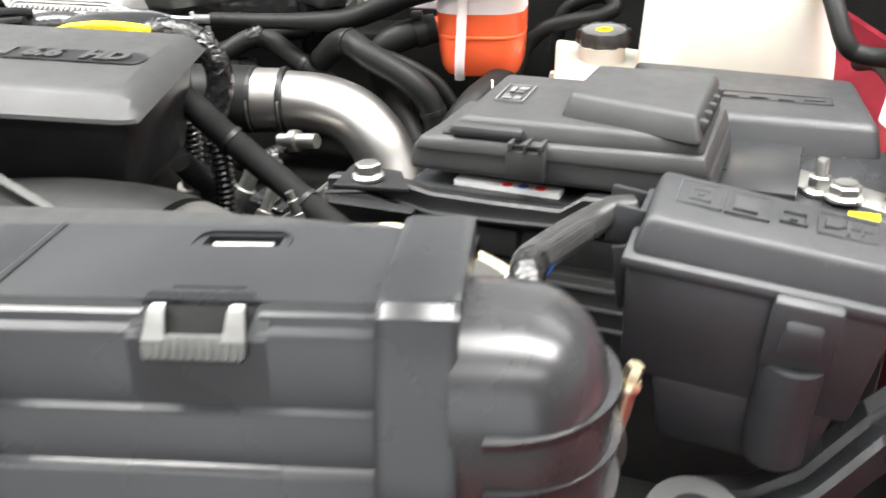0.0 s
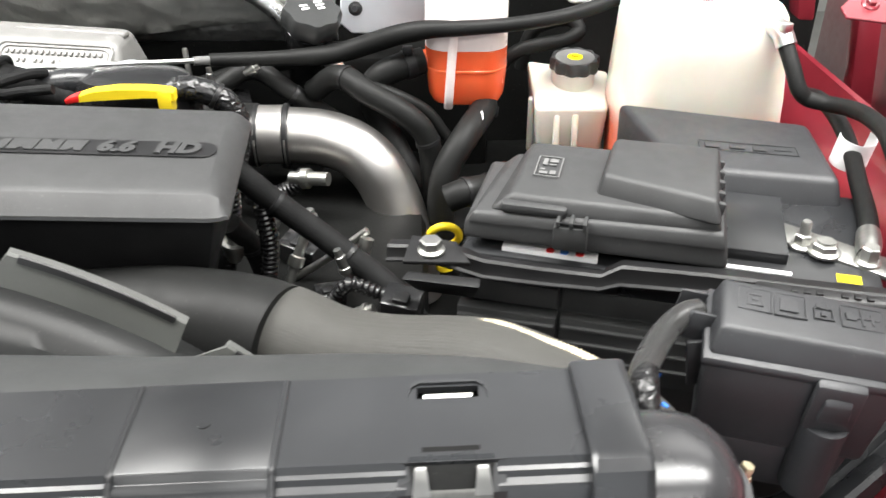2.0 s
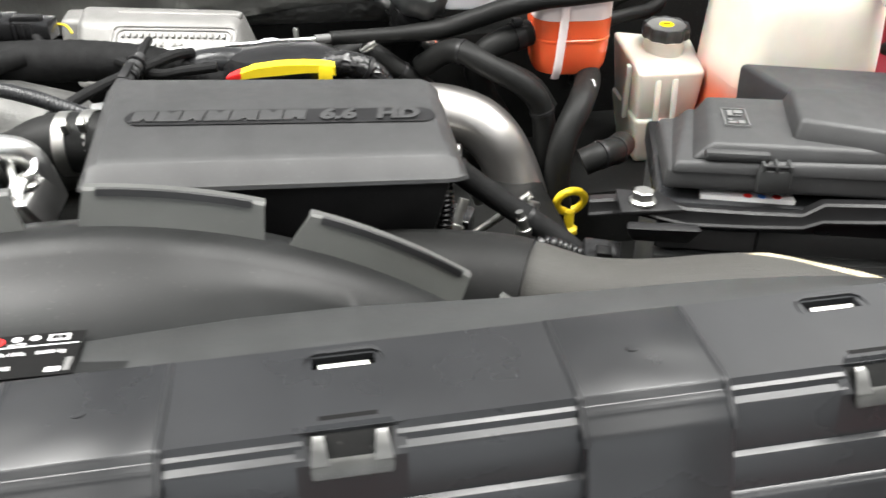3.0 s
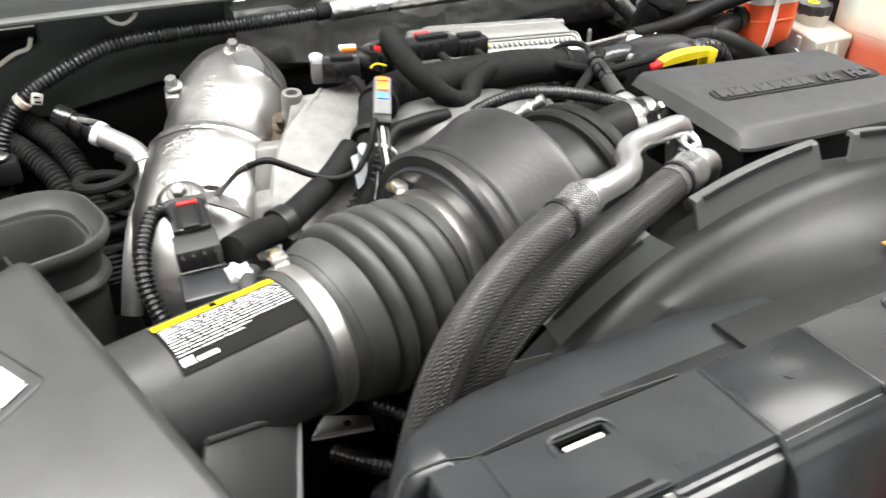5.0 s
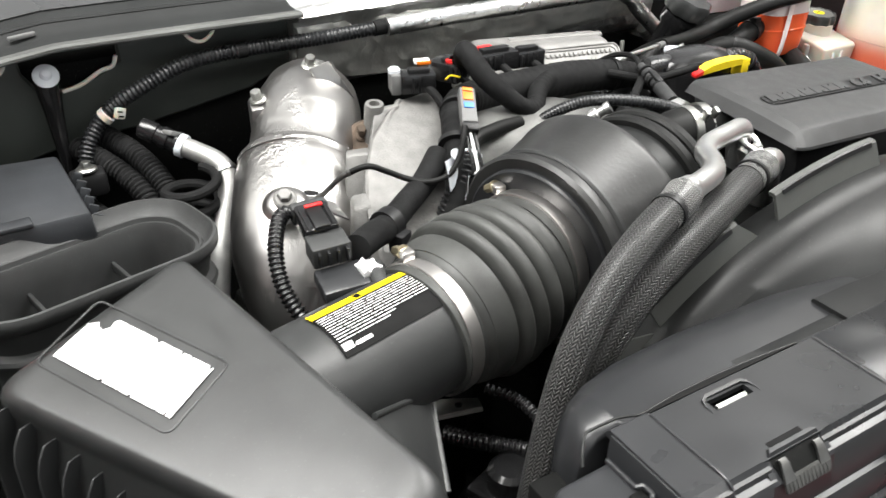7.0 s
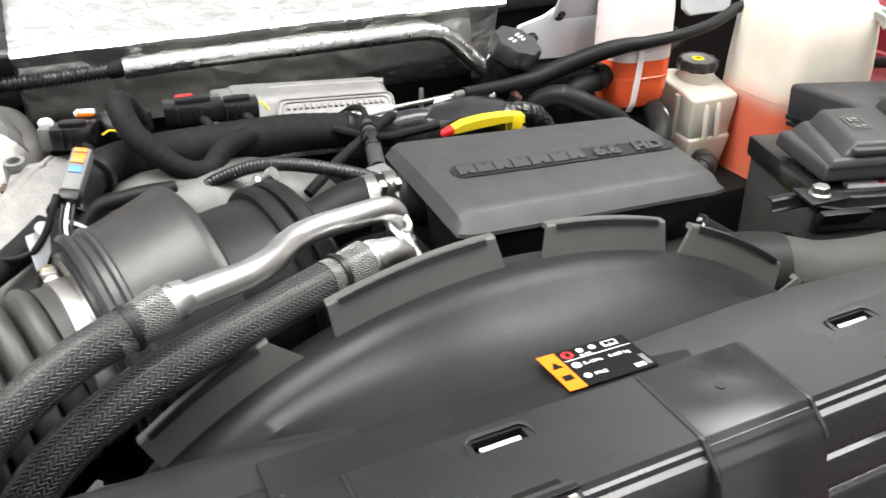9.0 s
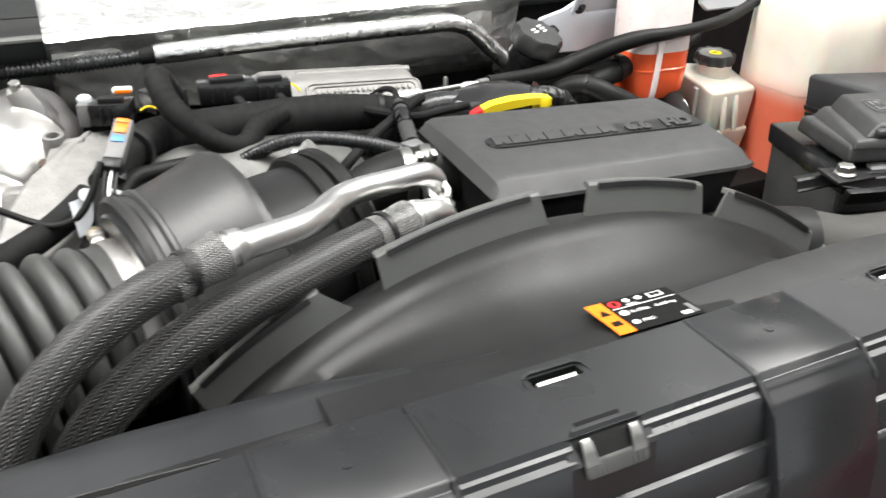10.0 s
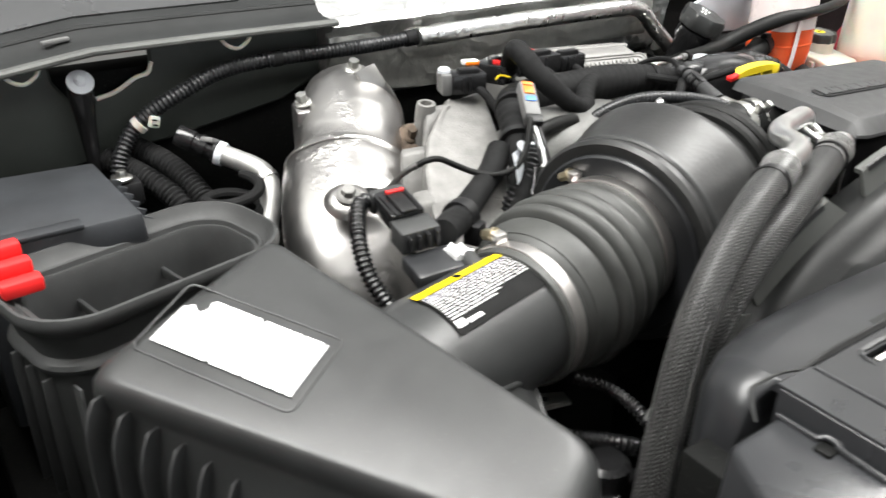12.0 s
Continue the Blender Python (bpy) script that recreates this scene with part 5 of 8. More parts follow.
part("torn_flap", loft([[Vector(p) for p in row] for row in (((-0.536, 0.418, 1.303), (-0.534, 0.398, 1.301), (-0.534, 0.398, 1.299), (-0.536, 0.418, 1.301)), ((-0.520, 0.412, 1.302), (-0.517, 0.388, 1.295), (-0.517, 0.388, 1.293), (-0.520, 0.412, 1.300)), ((-0.504, 0.404, 1.294), (-0.500, 0.378, 1.286), (-0.500, 0.378, 1.284), (-0.504, 0.404, 1.292)))]), SHIELD, shield, "torn folded edge")
# Black patch on the sheet, painted in for the shade of the tear.
part("torn_gap", prism([(0, 0), (0.012, -0.002), (0.022, -0.001), (0.020, 0.003), (0.010, 0.004)], 0.0006, face_frame((-0.535, 0.4225, 1.3045), (1, -0.4, -0.15), (0.3, 0.8, 0.5)), 0), FLATBLACK, shield, "black patch for the shade in the torn gap")
rusty = thing("exhaust_flange", (-0.415, 0.50, 1.24), "brown scaled steel exhaust flange behind the heat shield", "exhaust flange")
part("flange", lathe([(0.0, -0.012), (0.026, -0.012), (0.028, -0.006), (0.028, 0.006), (0.024, 0.010), (0.0, 0.010)], aim((-0.418, 0.515, 1.295), (-0.46, 0.44, 1.40)), 20), RUST, rusty)
part("stud", bolt_mesh(aim((-0.423, 0.503, 1.314), (-0.46, 0.43, 1.42)), 0.010, 0.009, 0.016), RUST, rusty, "brown stud nut")
part("elbow", tube([(-0.395, 0.545, 1.27), (-0.405, 0.535, 1.298), (-0.412, 0.520, 1.300), (-0.425, 0.490, 1.285), (-0.430, 0.47, 1.25)], 0.017, 16, 5), RUST, rusty)

casting = thing("manifold_casting", (-0.40, 0.44, 1.12), "rough grey cast aluminium manifold bridge", "casting")


def casting_mesh():
    """A flat sloping face with a raised ridge on its outer edge and skirts on both sides."""
    rings = []
    for a, b in (((-0.383, 0.500, 1.3460), (-0.322, 0.522, 1.3430)), ((-0.384, 0.492, 1.3505), (-0.324, 0.510, 1.3465)), ((-0.408, 0.473, 1.3435), (-0.338, 0.478, 1.3395)), ((-0.440, 0.447, 1.3300), (-0.366, 0.420, 1.3250)),
                 ((-0.464, 0.413, 1.3120), (-0.388, 0.380, 1.3050)), ((-0.480, 0.378, 1.2900), (-0.410, 0.343, 1.2820)), ((-0.485, 0.346, 1.2600), (-0.442, 0.322, 1.2560)), ((-0.486, 0.335, 1.235), (-0.446, 0.312, 1.230))):
        a, b = Vector(a), Vector(b)
        rings.append([a + Vector((-0.004, 0.012, -0.085)), a + Vector((-0.0015, 0.002, -0.010)), a + Vector((0, 0, 0.0005)), a.lerp(b, 0.035) + Vector((0, 0, 0.0022)), a.lerp(b, 0.09) + Vector((0, 0, 0.0018)), a.lerp(b, 0.13),
                      a.lerp(b, 0.45) - Vector((0, 0, 0.0010)), a.lerp(b, 0.90), b + Vector((0, 0, -0.001)), b + Vector((0.002, -0.003, -0.010)), b + Vector((0.006, -0.010, -0.085))])
    bm = loft(rings)
    return bm


part("bridge", casting_mesh(), CAST, casting, "", 24)
part("post", lathe([(0, -0.075), (0.0125, -0.075), (0.0110, -0.004), (0.0100, 0.0), (0.0062, 0.0), (0.0056, -0.006), (0, -0.006)], pose(-0.413, 0.490, 1.354, 8, -4, 20), 28), CAST, casting, "drilled post")
part("web", hexa([(-0.416, 0.484, 1.348), (-0.386, 0.482, 1.350), (-0.384, 0.488, 1.350), (-0.412, 0.494, 1.348)], [(-0.452, 0.440, 1.29), (-0.40, 0.47, 1.29), (-0.396, 0.478, 1.29), (-0.444, 0.458, 1.29)], 0.002), CAST, casting)
part("side_lug", hexa([(-0.468, 0.452, 1.318), (-0.444, 0.440, 1.3215), (-0.440, 0.452, 1.3235), (-0.462, 0.464, 1.320)], [(-0.480, 0.430, 1.27), (-0.455, 0.418, 1.27), (-0.450, 0.44, 1.27), (-0.472, 0.452, 1.27)], 0.003), CAST, casting)
part("side_lug", hexa([(-0.492, 0.385, 1.292), (-0.474, 0.376, 1.295), (-0.468, 0.396, 1.302), (-0.486, 0.405, 1.298)], [(-0.500, 0.37, 1.24), (-0.480, 0.36, 1.24), (-0.474, 0.39, 1.24), (-0.492, 0.40, 1.24)], 0.004), CAST, casting)

intake = thing("upper_intake_casting", (-0.22, 0.43, 1.12), "pale cast aluminium intake manifold under the wiring", "casting")
part("runner", shield_mesh([((-0.37, 0.405, 1.27), 0.03, 0.035), ((-0.345, 0.41, 1.285), 0.05, 0.05), ((-0.30, 0.415, 1.29), 0.058, 0.052), ((-0.25, 0.42, 1.288), 0.06, 0.052), ((-0.20, 0.425, 1.283), 0.058, 0.05), ((-0.15, 0.425, 1.275), 0.05, 0.045), ((-0.12, 0.425, 1.26), 0.03, 0.03)]), CASTDARK, intake, "", 50)
part("flange", lathe([(0, -0.01), (0.035, -0.01), (0.035, 0.0), (0.031, 0.004), (0, 0.004)], aim((-0.375, 0.395, 1.285), (-0.42, 0.36, 1.33)), 32), CASTDARK, intake)

# ---- wiring across the engine ----
loom = thing("engine_harness", (-0.18, 0.47, 1.28), "thick tape-wrapped black engine wiring harness", "wiring harness")
part("trunk", tube([(-0.405, 0.335, 1.275), (-0.385, 0.355, 1.315), (-0.365, 0.395, 1.343), (-0.335, 0.440, 1.352), (-0.290, 0.470, 1.345), (-0.22, 0.480, 1.340), (-0.14, 0.485, 1.337), (-0.07, 0.480, 1.330), (-0.02, 0.475, 1.318), (0.03, 0.47, 1.30)], [0.013, 0.014, 0.016, 0.019, 0.021, 0.022, 0.021, 0.019, 0.016, 0.013], 20, 6, 0.0005, 0.011), TAPE, loom)
for p, q in (((-0.100, 0.4825, 1.3335), (-0.08, 0.481, 1.332)), ((-0.082, 0.481, 1.332), (-0.06, 0.479, 1.329))):
    part("tape_mark", lathe([(0.0205, -0.004), (0.0212, -0.004), (0.0212, 0.004), (0.0205, 0.004)], aim(p, q), 8, 40, 250), CLEARGREY, loom, "pale tape mark")
part("loop", tube([(-0.292, 0.500, 1.372), (-0.304, 0.480, 1.396), (-0.311, 0.460, 1.402), (-0.302, 0.433, 1.379), (-0.269, 0.415, 1.348), (-0.242, 0.425, 1.338), (-0.222, 0.445, 1.348), (-0.19, 0.468, 1.350)], [0.010, 0.0115, 0.012, 0.0118, 0.0105, 0.0112, 0.011, 0.010], 16, 6, 0.0004, 0.009), TAPE, loom)
part("branch", tube([(-0.10, 0.465, 1.342), (-0.06, 0.43, 1.338), (-0.03, 0.415, 1.345), (0.0, 0.415, 1.347)], 0.005, 10, 6), TAPE, loom)
part("branch", tube([(-0.16, 0.37, 1.318), (-0.12, 0.395, 1.335), (-0.08, 0.425, 1.343), (-0.045, 0.455, 1.347), (-0.03, 0.475, 1.342)], 0.0055, 10, 6), TAPE, loom)
for p, q in (((-0.345, 0.424, 1.352), (-0.33, 0.444, 1.354)), ((-0.080, 0.481, 1.332), (-0.06, 0.479, 1.329)), ((-0.372, 0.381, 1.336), (-0.36, 0.40, 1.346))):
    part("tie", lathe([(0.0175, -0.003), (0.0205, -0.003), (0.0205, 0.003), (0.0175, 0.003)], aim(p, q), 20), DARK, loom)
solid("wiring_conduit", tube([(-0.290, 0.405, 1.30), (-0.252, 0.402, 1.330), (-0.215, 0.392, 1.346), (-0.188, 0.374, 1.353), (-0.155, 0.354, 1.352), (-0.124, 0.340, 1.345), (-0.10, 0.337, 1.335)], 0.0066, 14, 10, 0.0008, 0.004), SATIN, "corrugated black wiring conduit behind the intake", "conduit", sharp=70)
solid("wiring_conduit", tube([(-0.418, 0.338, 1.24), (-0.410, 0.344, 1.270), (-0.400, 0.346, 1.295), (-0.382, 0.350, 1.317), (-0.366, 0.364, 1.333)], 0.0095, 16, 10, 0.0030, 0.0052), SATIN, "corrugated black wiring conduit beside the casting", "conduit", sharp=70)
solid("conduit_strap", lathe([(0.0100, -0.0016), (0.0125, -0.0016), (0.0125, 0.0016), (0.0100, 0.0016)], aim((-0.368, 0.362, 1.331), (-0.356, 0.374, 1.343)), 24), CLEARGREY, "pale strap round the wiring conduit's end", "strap")
solid("wiring_conduit", tube([(-0.368, 0.362, 1.331), (-0.352, 0.376, 1.341), (-0.330, 0.383, 1.342), (-0.305, 0.392, 1.340), (-0.280, 0.400, 1.336)], 0.0075, 14, 8), RUBBER, "smooth black wiring conduit over the intake casting", "conduit")

solid("intake_fitting", lathe([(0, -0.02), (0.006, -0.02), (0.006, -0.004), (0.008, -0.003), (0.008, 0.004), (0.0055, 0.006), (0.0055, 0.013), (0.007, 0.014), (0.007, 0.020), (0, 0.02)], aim((-0.208, 0.360, 1.343), (-0.196, 0.351, 1.354)), 16), ALUMINIUM, "bright ringed fitting above the intake resonator", "fitting")
sensor = thing("sensor_connector", (-0.355, 0.395, 1.35), "grey inline connector with orange and blue locking tabs", "connector")
SC = face_frame((-0.3585, 0.384, 1.374), (0.38, 0.78, 0.48), (-0.85, 0.45, 0.2)) @ Matrix.Diagonal((0.86, 0.78, 0.8, 1))
part("body", box((0, 0, 0), (0.052, 0.021, 0.016), 0.002), GREYCONN, sensor)
sensor.children[0].data.transform(Matrix.Translation(ORIGIN[sensor.name]))
sensor.children[0].data.transform(Matrix.Translation(-ORIGIN[sensor.name]) @ SC)
part("rear_seal", hexa(*[[SC @ Vector(p) for p in q] for q in (((-0.038, -0.011, 0.008), (-0.026, -0.011, 0.0085), (-0.026, 0.011, 0.0085), (-0.038, 0.011, 0.008)), ((-0.038, -0.011, -0.008), (-0.026, -0.011, -0.0085), (-0.026, 0.011, -0.0085), (-0.038, 0.011, -0.008)))], 0.0015), DARK, sensor)
for x0, x1, mat, name in ((0.006, 0.018, ORANGEPAPER, "orange_lock"), (0.0195, 0.025, ORANGEPAPER, "orange_lock"), (-0.006, 0.002, BLUE, "blue_lock")):
    part(name, hexa(*[[SC @ Vector(p) for p in q] for q in (((x0, -0.007, 0.0095), (x1, -0.007, 0.0095), (x1, 0.007, 0.0095), (x0, 0.007, 0.0095)), ((x0, -0.007, 0.0075), (x1, -0.007, 0.0075), (x1, 0.007, 0.0075), (x0, 0.007, 0.0075)))], 0.0006), mat, sensor)
for k in range(3):
    o = (k - 1) * 0.006
    a = SC @ Vector((-0.036, o, 0))
    part("wire", tube([a, a + Vector((-0.006, -0.018, -0.012)), a + Vector((-0.009, -0.03, -0.03)), (-0.386, 0.335, 1.325), (-0.392, 0.33, 1.30)], 0.0016, 8, 6), WHITEPAPER if k == 1 else DARK, sensor)
solid("sensor_lead", tube([(-0.497, 0.382, 1.334), (-0.486, 0.375, 1.3405), (-0.476, 0.370, 1.3415), (-0.460, 0.367, 1.333), (-0.442, 0.360, 1.324), (-0.425, 0.347, 1.322), (-0.406, 0.341, 1.328), (-0.392, 0.344, 1.343), (-0.384, 0.350, 1.358), (-0.378, 0.357, 1.368)], 0.0031, 12, 8), RUBBER, "thin black sensor lead arching over the casting", "lead")
solid("exhaust_sensor", tube([(-0.522, 0.410, 1.298), (-0.514, 0.402, 1.309), (-0.503, 0.388, 1.328), (-0.494, 0.380, 1.336)], [0.0036, 0.0026, 0.0026, 0.0036], 12, 4), DULLSTEEL, "steel exhaust temperature sensor stem", "sensor")

conn = thing("throttle_connector", (-0.575, 0.28, 1.30), "black multi-pin connector with a red lock", "connector")
TC = face_frame((-0.568, 0.283, 1.338), (-0.10, -0.985, -0.12), (0.985, -0.10, 0.05))


part("plug", local_box(TC, (-0.014, 0, 0), (0.042, 0.030, 0.018), 0.003), GLOSS, conn)
part("hood", local_box(TC, (-0.034, 0, -0.001), (0.012, 0.034, 0.020), 0.004), MATT, conn)
part("socket", local_box(TC, (0.018, 0, -0.005), (0.024, 0.034, 0.020), 0.002), MATT, conn)
part("latch", local_box(TC, (-0.008, 0, 0.0105), (0.034, 0.014, 0.004)), DARK, conn)
for o in (-0.011, 0.011):
    part("rail", local_box(TC, (-0.008, o, 0.0095), (0.036, 0.003, 0.003), 0.0006), GLOSS, conn)
for k in range(4):
    part("slat", local_box(TC, (0.032, -0.012 + k * 0.008, -0.003), (0.008, 0.0022, 0.013), 0.0005), GLOSS, conn)
part("red_lock", local_box(TC, (-0.022, 0.001, 0.0128), (0.004, 0.016, 0.003), 0.001), REDTAB, conn, "red lock")
part("sensor_base", local_box(TC, (0.048, 0.002, -0.020), (0.034, 0.042, 0.014), 0.003), SATIN, conn, "sensor base on the duct")
part("sensor_nipple", tube([(-0.535, 0.245, 1.312), (-0.545, 0.222, 1.318), (-0.549, 0.205, 1.316)], 0.007, 14, 4), MATT, conn)
part("lead", tube([TC @ Vector((-0.036, -0.010, 0)), TC @ Vector((-0.034, -0.026, 0.0)), (-0.607, 0.292, 1.325), (-0.611, 0.268, 1.302), (-0.602, 0.245, 1.278), (-0.585, 0.235, 1.255)], 0.0065, 12, 8, 0.0018, 0.0045), GLOSS, conn, "corrugated lead", 70)
solid("harness_branch", tube([(-0.545, 0.262, 1.325), (-0.52, 0.285, 1.318), (-0.49, 0.315, 1.305), (-0.455, 0.342, 1.307), (-0.422, 0.362, 1.316), (-0.392, 0.385, 1.328)], [0.0125, 0.0135, 0.013, 0.0125, 0.0135], 16, 8), TAPE, "tape-wrapped harness branch in front of the casting", "wiring harness")
solid("harness_clip", add(lathe([(0.011, -0.007), (0.0165, -0.007), (0.0165, 0.007), (0.011, 0.007)], aim((-0.487, 0.318, 1.305), (-0.455, 0.335, 1.305)), 20), box((-0.482, 0.303, 1.293), (0.018, 0.016, 0.02), 0.002, (0, 0, 30))), DARK, "black plastic harness clip", "clip")

clip = thing("wire_bracket", (-0.400, 0.343, 1.30), "bent white sheet bracket beside the taped harness", "bracket")
part("plate", loft([[Vector((x0, y0, z)), Vector((x1, y1, z + 0.001)), Vector((x1, y1 + 0.0012, z)), Vector((x0, y0 + 0.0012, z - 0.001))] for z, x0, y0, x1, y1 in ((1.342, -0.409, 0.343, -0.390, 0.352), (1.334, -0.4085, 0.340, -0.391, 0.349), (1.322, -0.4075, 0.337, -0.393, 0.345), (1.312, -0.4070, 0.335, -0.399, 0.341))]), CLEARGREY, clip)
part("loop", lathe([(0.0035, -0.001), (0.0058, -0.001), (0.0058, 0.001), (0.0035, 0.001)], face_frame((-0.395, 0.347, 1.345), (1, 0.4, 0.1), (-0.1, 0.4, 1)), 18), CLEARGREY, clip)
tagp = thing("paper_tag", (-0.547, 0.236, 1.31), "crumpled white paper tag beside the duct sensor", "tag")
rnd_tag = random.Random(3)
part("sheet", loft([[Vector((-0.556 + 0.0035 * i, 0.226 + 0.0045 * k + rnd_tag.uniform(-0.001, 0.001), 1.323 + 0.004 * math.sin(1.7 * i + k) * 0.6 + rnd_tag.uniform(-0.0012, 0.0012))) for i in range(6)] + [Vector((-0.556 + 0.0035 * i, 0.226 + 0.0045 * k, 1.317)) for i in range(5, -1, -1)] for k in range(5)]), WHITEPAPER, tagp, "", 20)
# connectors above the harness at the back
for c, size, turn, red_at in (((-0.354, 0.499, 1.367), (0.040, 0.028, 0.022), -18, None), ((-0.303, 0.512, 1.368), (0.034, 0.040, 0.022), 28, (-0.303, 0.505, 1.381)), ((-0.235, 0.525, 1.365), (0.060, 0.030, 0.022), -5, (-0.242, 0.53, 1.378)), ((-0.19, 0.52, 1.362), (0.045, 0.026, 0.02), -8, None)):
    plug = thing("harness_connector", (c[0], c[1], c[2] - size[2] / 2), "black connector plug over the engine harness", "connector", "connectors over the harness")
    part("body", box(c, size, 0.002, (0, 0, turn)), GLOSS, plug)
    part("lever", box((c[0], c[1] - 0.004, c[2] + size[2] / 2 + 0.002), (size[0] * 0.6, size[1] * 0.4, 0.006), 0.001, (0, 0, turn)), DARK, plug)
    if red_at:
        part("red_lock", box(red_at, (0.018, 0.010, 0.006), 0.001, (0, 0, turn)), REDTAB, plug, "red lock")
    part("lead", tube([c, (c[0] + 0.01, c[1] - 0.02, c[2] - 0.01), (c[0] + 0.015, c[1] - 0.04, c[2] - 0.025)], 0.005, 10, 4), TAPE, plug)
    bm = bmesh.new()
    for k in range(4):
        add(bm, box((c[0] - size[0] * 0.3 + k * size[0] * 0.2, c[1] - size[1] * 0.5, c[2]), (0.002, 0.003, size[2] * 0.8), 0.0004, (0, 0, turn)))
    part("grip_ribs", bm, DARK, plug)
    if turn == -18:
        part("grey_end", box((-0.378, 0.507, 1.367), (0.012, 0.026, 0.024), 0.003, (0, 0, turn)), GREYCONN, plug, "pale grey end cap")
        part("round_top", lathe([(0, 0), (0.007, 0), (0.007, 0.004), (0.005, 0.006), (0, 0.006)], pose(-0.378, 0.508, 1.378), 16), CLEARGREY, plug)
        part("white_lock", box((-0.341, 0.511, 1.384), (0.018, 0.010, 0.005), 0.001, (0, 0, turn)), WHITEPAPER, plug, "white lock")
        part("orange_lock", box((-0.341, 0.5055, 1.3835), (0.016, 0.003, 0.004), 0.0008, (0, 0, turn)), ORANGEPAPER, plug, "orange lock")
solid("yellow_wire", tube([(-0.180, 0.530, 1.358), (-0.170, 0.534, 1.361), (-0.160, 0.533, 1.359), (-0.154, 0.528, 1.352)], 0.0013, 8, 6), YELLOW, "thin yellow wire at the connector", "wire")

solid("yellow_wire", tube([(-0.330, 0.476, 1.371), (-0.322, 0.478, 1.3735), (-0.312, 0.474, 1.371)], 0.0012, 8, 6), YELLOW, "short yellow wire beside the harness loop", "wire")

# ---- refrigerant lines ----
def ac_line(name, hose, pipe, hose_r, pipe_r, label):
    ob = thing(name, hose[0], label, "hose", "refrigerant lines")
    part("braided_hose", tube(hose, hose_r, 24, 8), BRAID, ob, "woven black sleeve")
    part("metal_pipe", tube(pipe, pipe_r, 20, 8), ALUMINIUM, ob, "bright aluminium pipe")
    a, b = Vector(hose[-1]), Vector(hose[-2])
    w = (a - b).normalized()
    part("crimp", lathe([(0.004, -0.020), (hose_r - 0.0022, -0.020), (hose_r - 0.0020, 0.0), (hose_r - 0.0006, 0.001), (hose_r - 0.0006, 0.0035), (hose_r - 0.0022, 0.0045), (hose_r - 0.0022, 0.0075), (hose_r - 0.0008, 0.0085), (hose_r - 0.0008, 0.0105), (pipe_r + 0.0022, 0.012), (pipe_r + 0.0008, 0.017), (0.003, 0.018)], aim(a, a + w), 28), ALUMINIUM, ob, "ringed bright ferrule")
    part("frayed_end", tube([a - w * 0.036, a - w * 0.022, a - w * 0.010, a + w * 0.002], [hose_r + 0.0006, hose_r - 0.0002, hose_r + 0.0010, hose_r + 0.0022], 28, 5), BRAIDOPEN, ob, "frayed open end of the sleeve")
    c = a - w * 0.024
    part("cable_tie", lathe([(hose_r, -0.002), (hose_r + 0.0018, -0.002), (hose_r + 0.0018, 0.002), (hose_r, 0.002)], aim(c, c + w), 24), DARK, ob)
    return ob


ac_line("refrigerant_line", [(-0.528, 0.035, 1.08), (-0.514, 0.042, 1.16), (-0.495, 0.052, 1.235), (-0.466, 0.065, 1.305), (-0.431, 0.076, 1.348), (-0.385, 0.090, 1.374), (-0.325, 0.112, 1.384)],
        [(-0.325, 0.112, 1.384), (-0.300, 0.121, 1.384), (-0.268, 0.135, 1.381), (-0.246, 0.155, 1.377), (-0.228, 0.180, 1.373), (-0.205, 0.197, 1.371), (-0.167, 0.210, 1.368), (-0.140, 0.219, 1.365), (-0.127, 0.225, 1.357), (-0.122, 0.229, 1.342), (-0.121, 0.230, 1.315)], 0.0138, 0.0102, "braided black refrigerant hose with a bent aluminium pipe")
ac_line("refrigerant_line", [(-0.498, 0.050, 1.07), (-0.484, 0.056, 1.15), (-0.462, 0.064, 1.22), (-0.435, 0.074, 1.280), (-0.400, 0.082, 1.318), (-0.340, 0.096, 1.345), (-0.262, 0.123, 1.354), (-0.205, 0.145, 1.357), (-0.180, 0.155, 1.357)],
        [(-0.180, 0.155, 1.357), (-0.168, 0.160, 1.357), (-0.153, 0.166, 1.354), (-0.143, 0.172, 1.346), (-0.139, 0.177, 1.332), (-0.138, 0.179, 1.30)], 0.0152, 0.0125, "thick braided black refrigerant hose with an aluminium end")
block = thing("pipe_block", (-0.115, 0.215, 1.30), "bright machined block joining the refrigerant pipes", "pipe fitting")
part("plate", hexa([(-0.134, 0.180, 1.337), (-0.120, 0.180, 1.337), (-0.114, 0.243, 1.340), (-0.130, 0.243, 1.340)], [(-0.124, 0.188, 1.31), (-0.110, 0.188, 1.31), (-0.108, 0.243, 1.31), (-0.124, 0.243, 1.31)], 0.003), ALUMINIUM, block)
for side in (-0.008, 0.008):
    part("fork", tube([(-0.128 + side, 0.222, 1.354), (-0.127 + side, 0.212, 1.349), (-0.128 + side * 0.4, 0.202, 1.345), (-0.129 + side * 0.4, 0.188, 1.340)], 0.0032, 10, 6), ALUMINIUM, block, "bright fork between the pipes")
part("bolt", bolt_mesh(pose(-0.124, 0.206, 1.340), 0.010, 0.008, 0.009), STEEL, block)

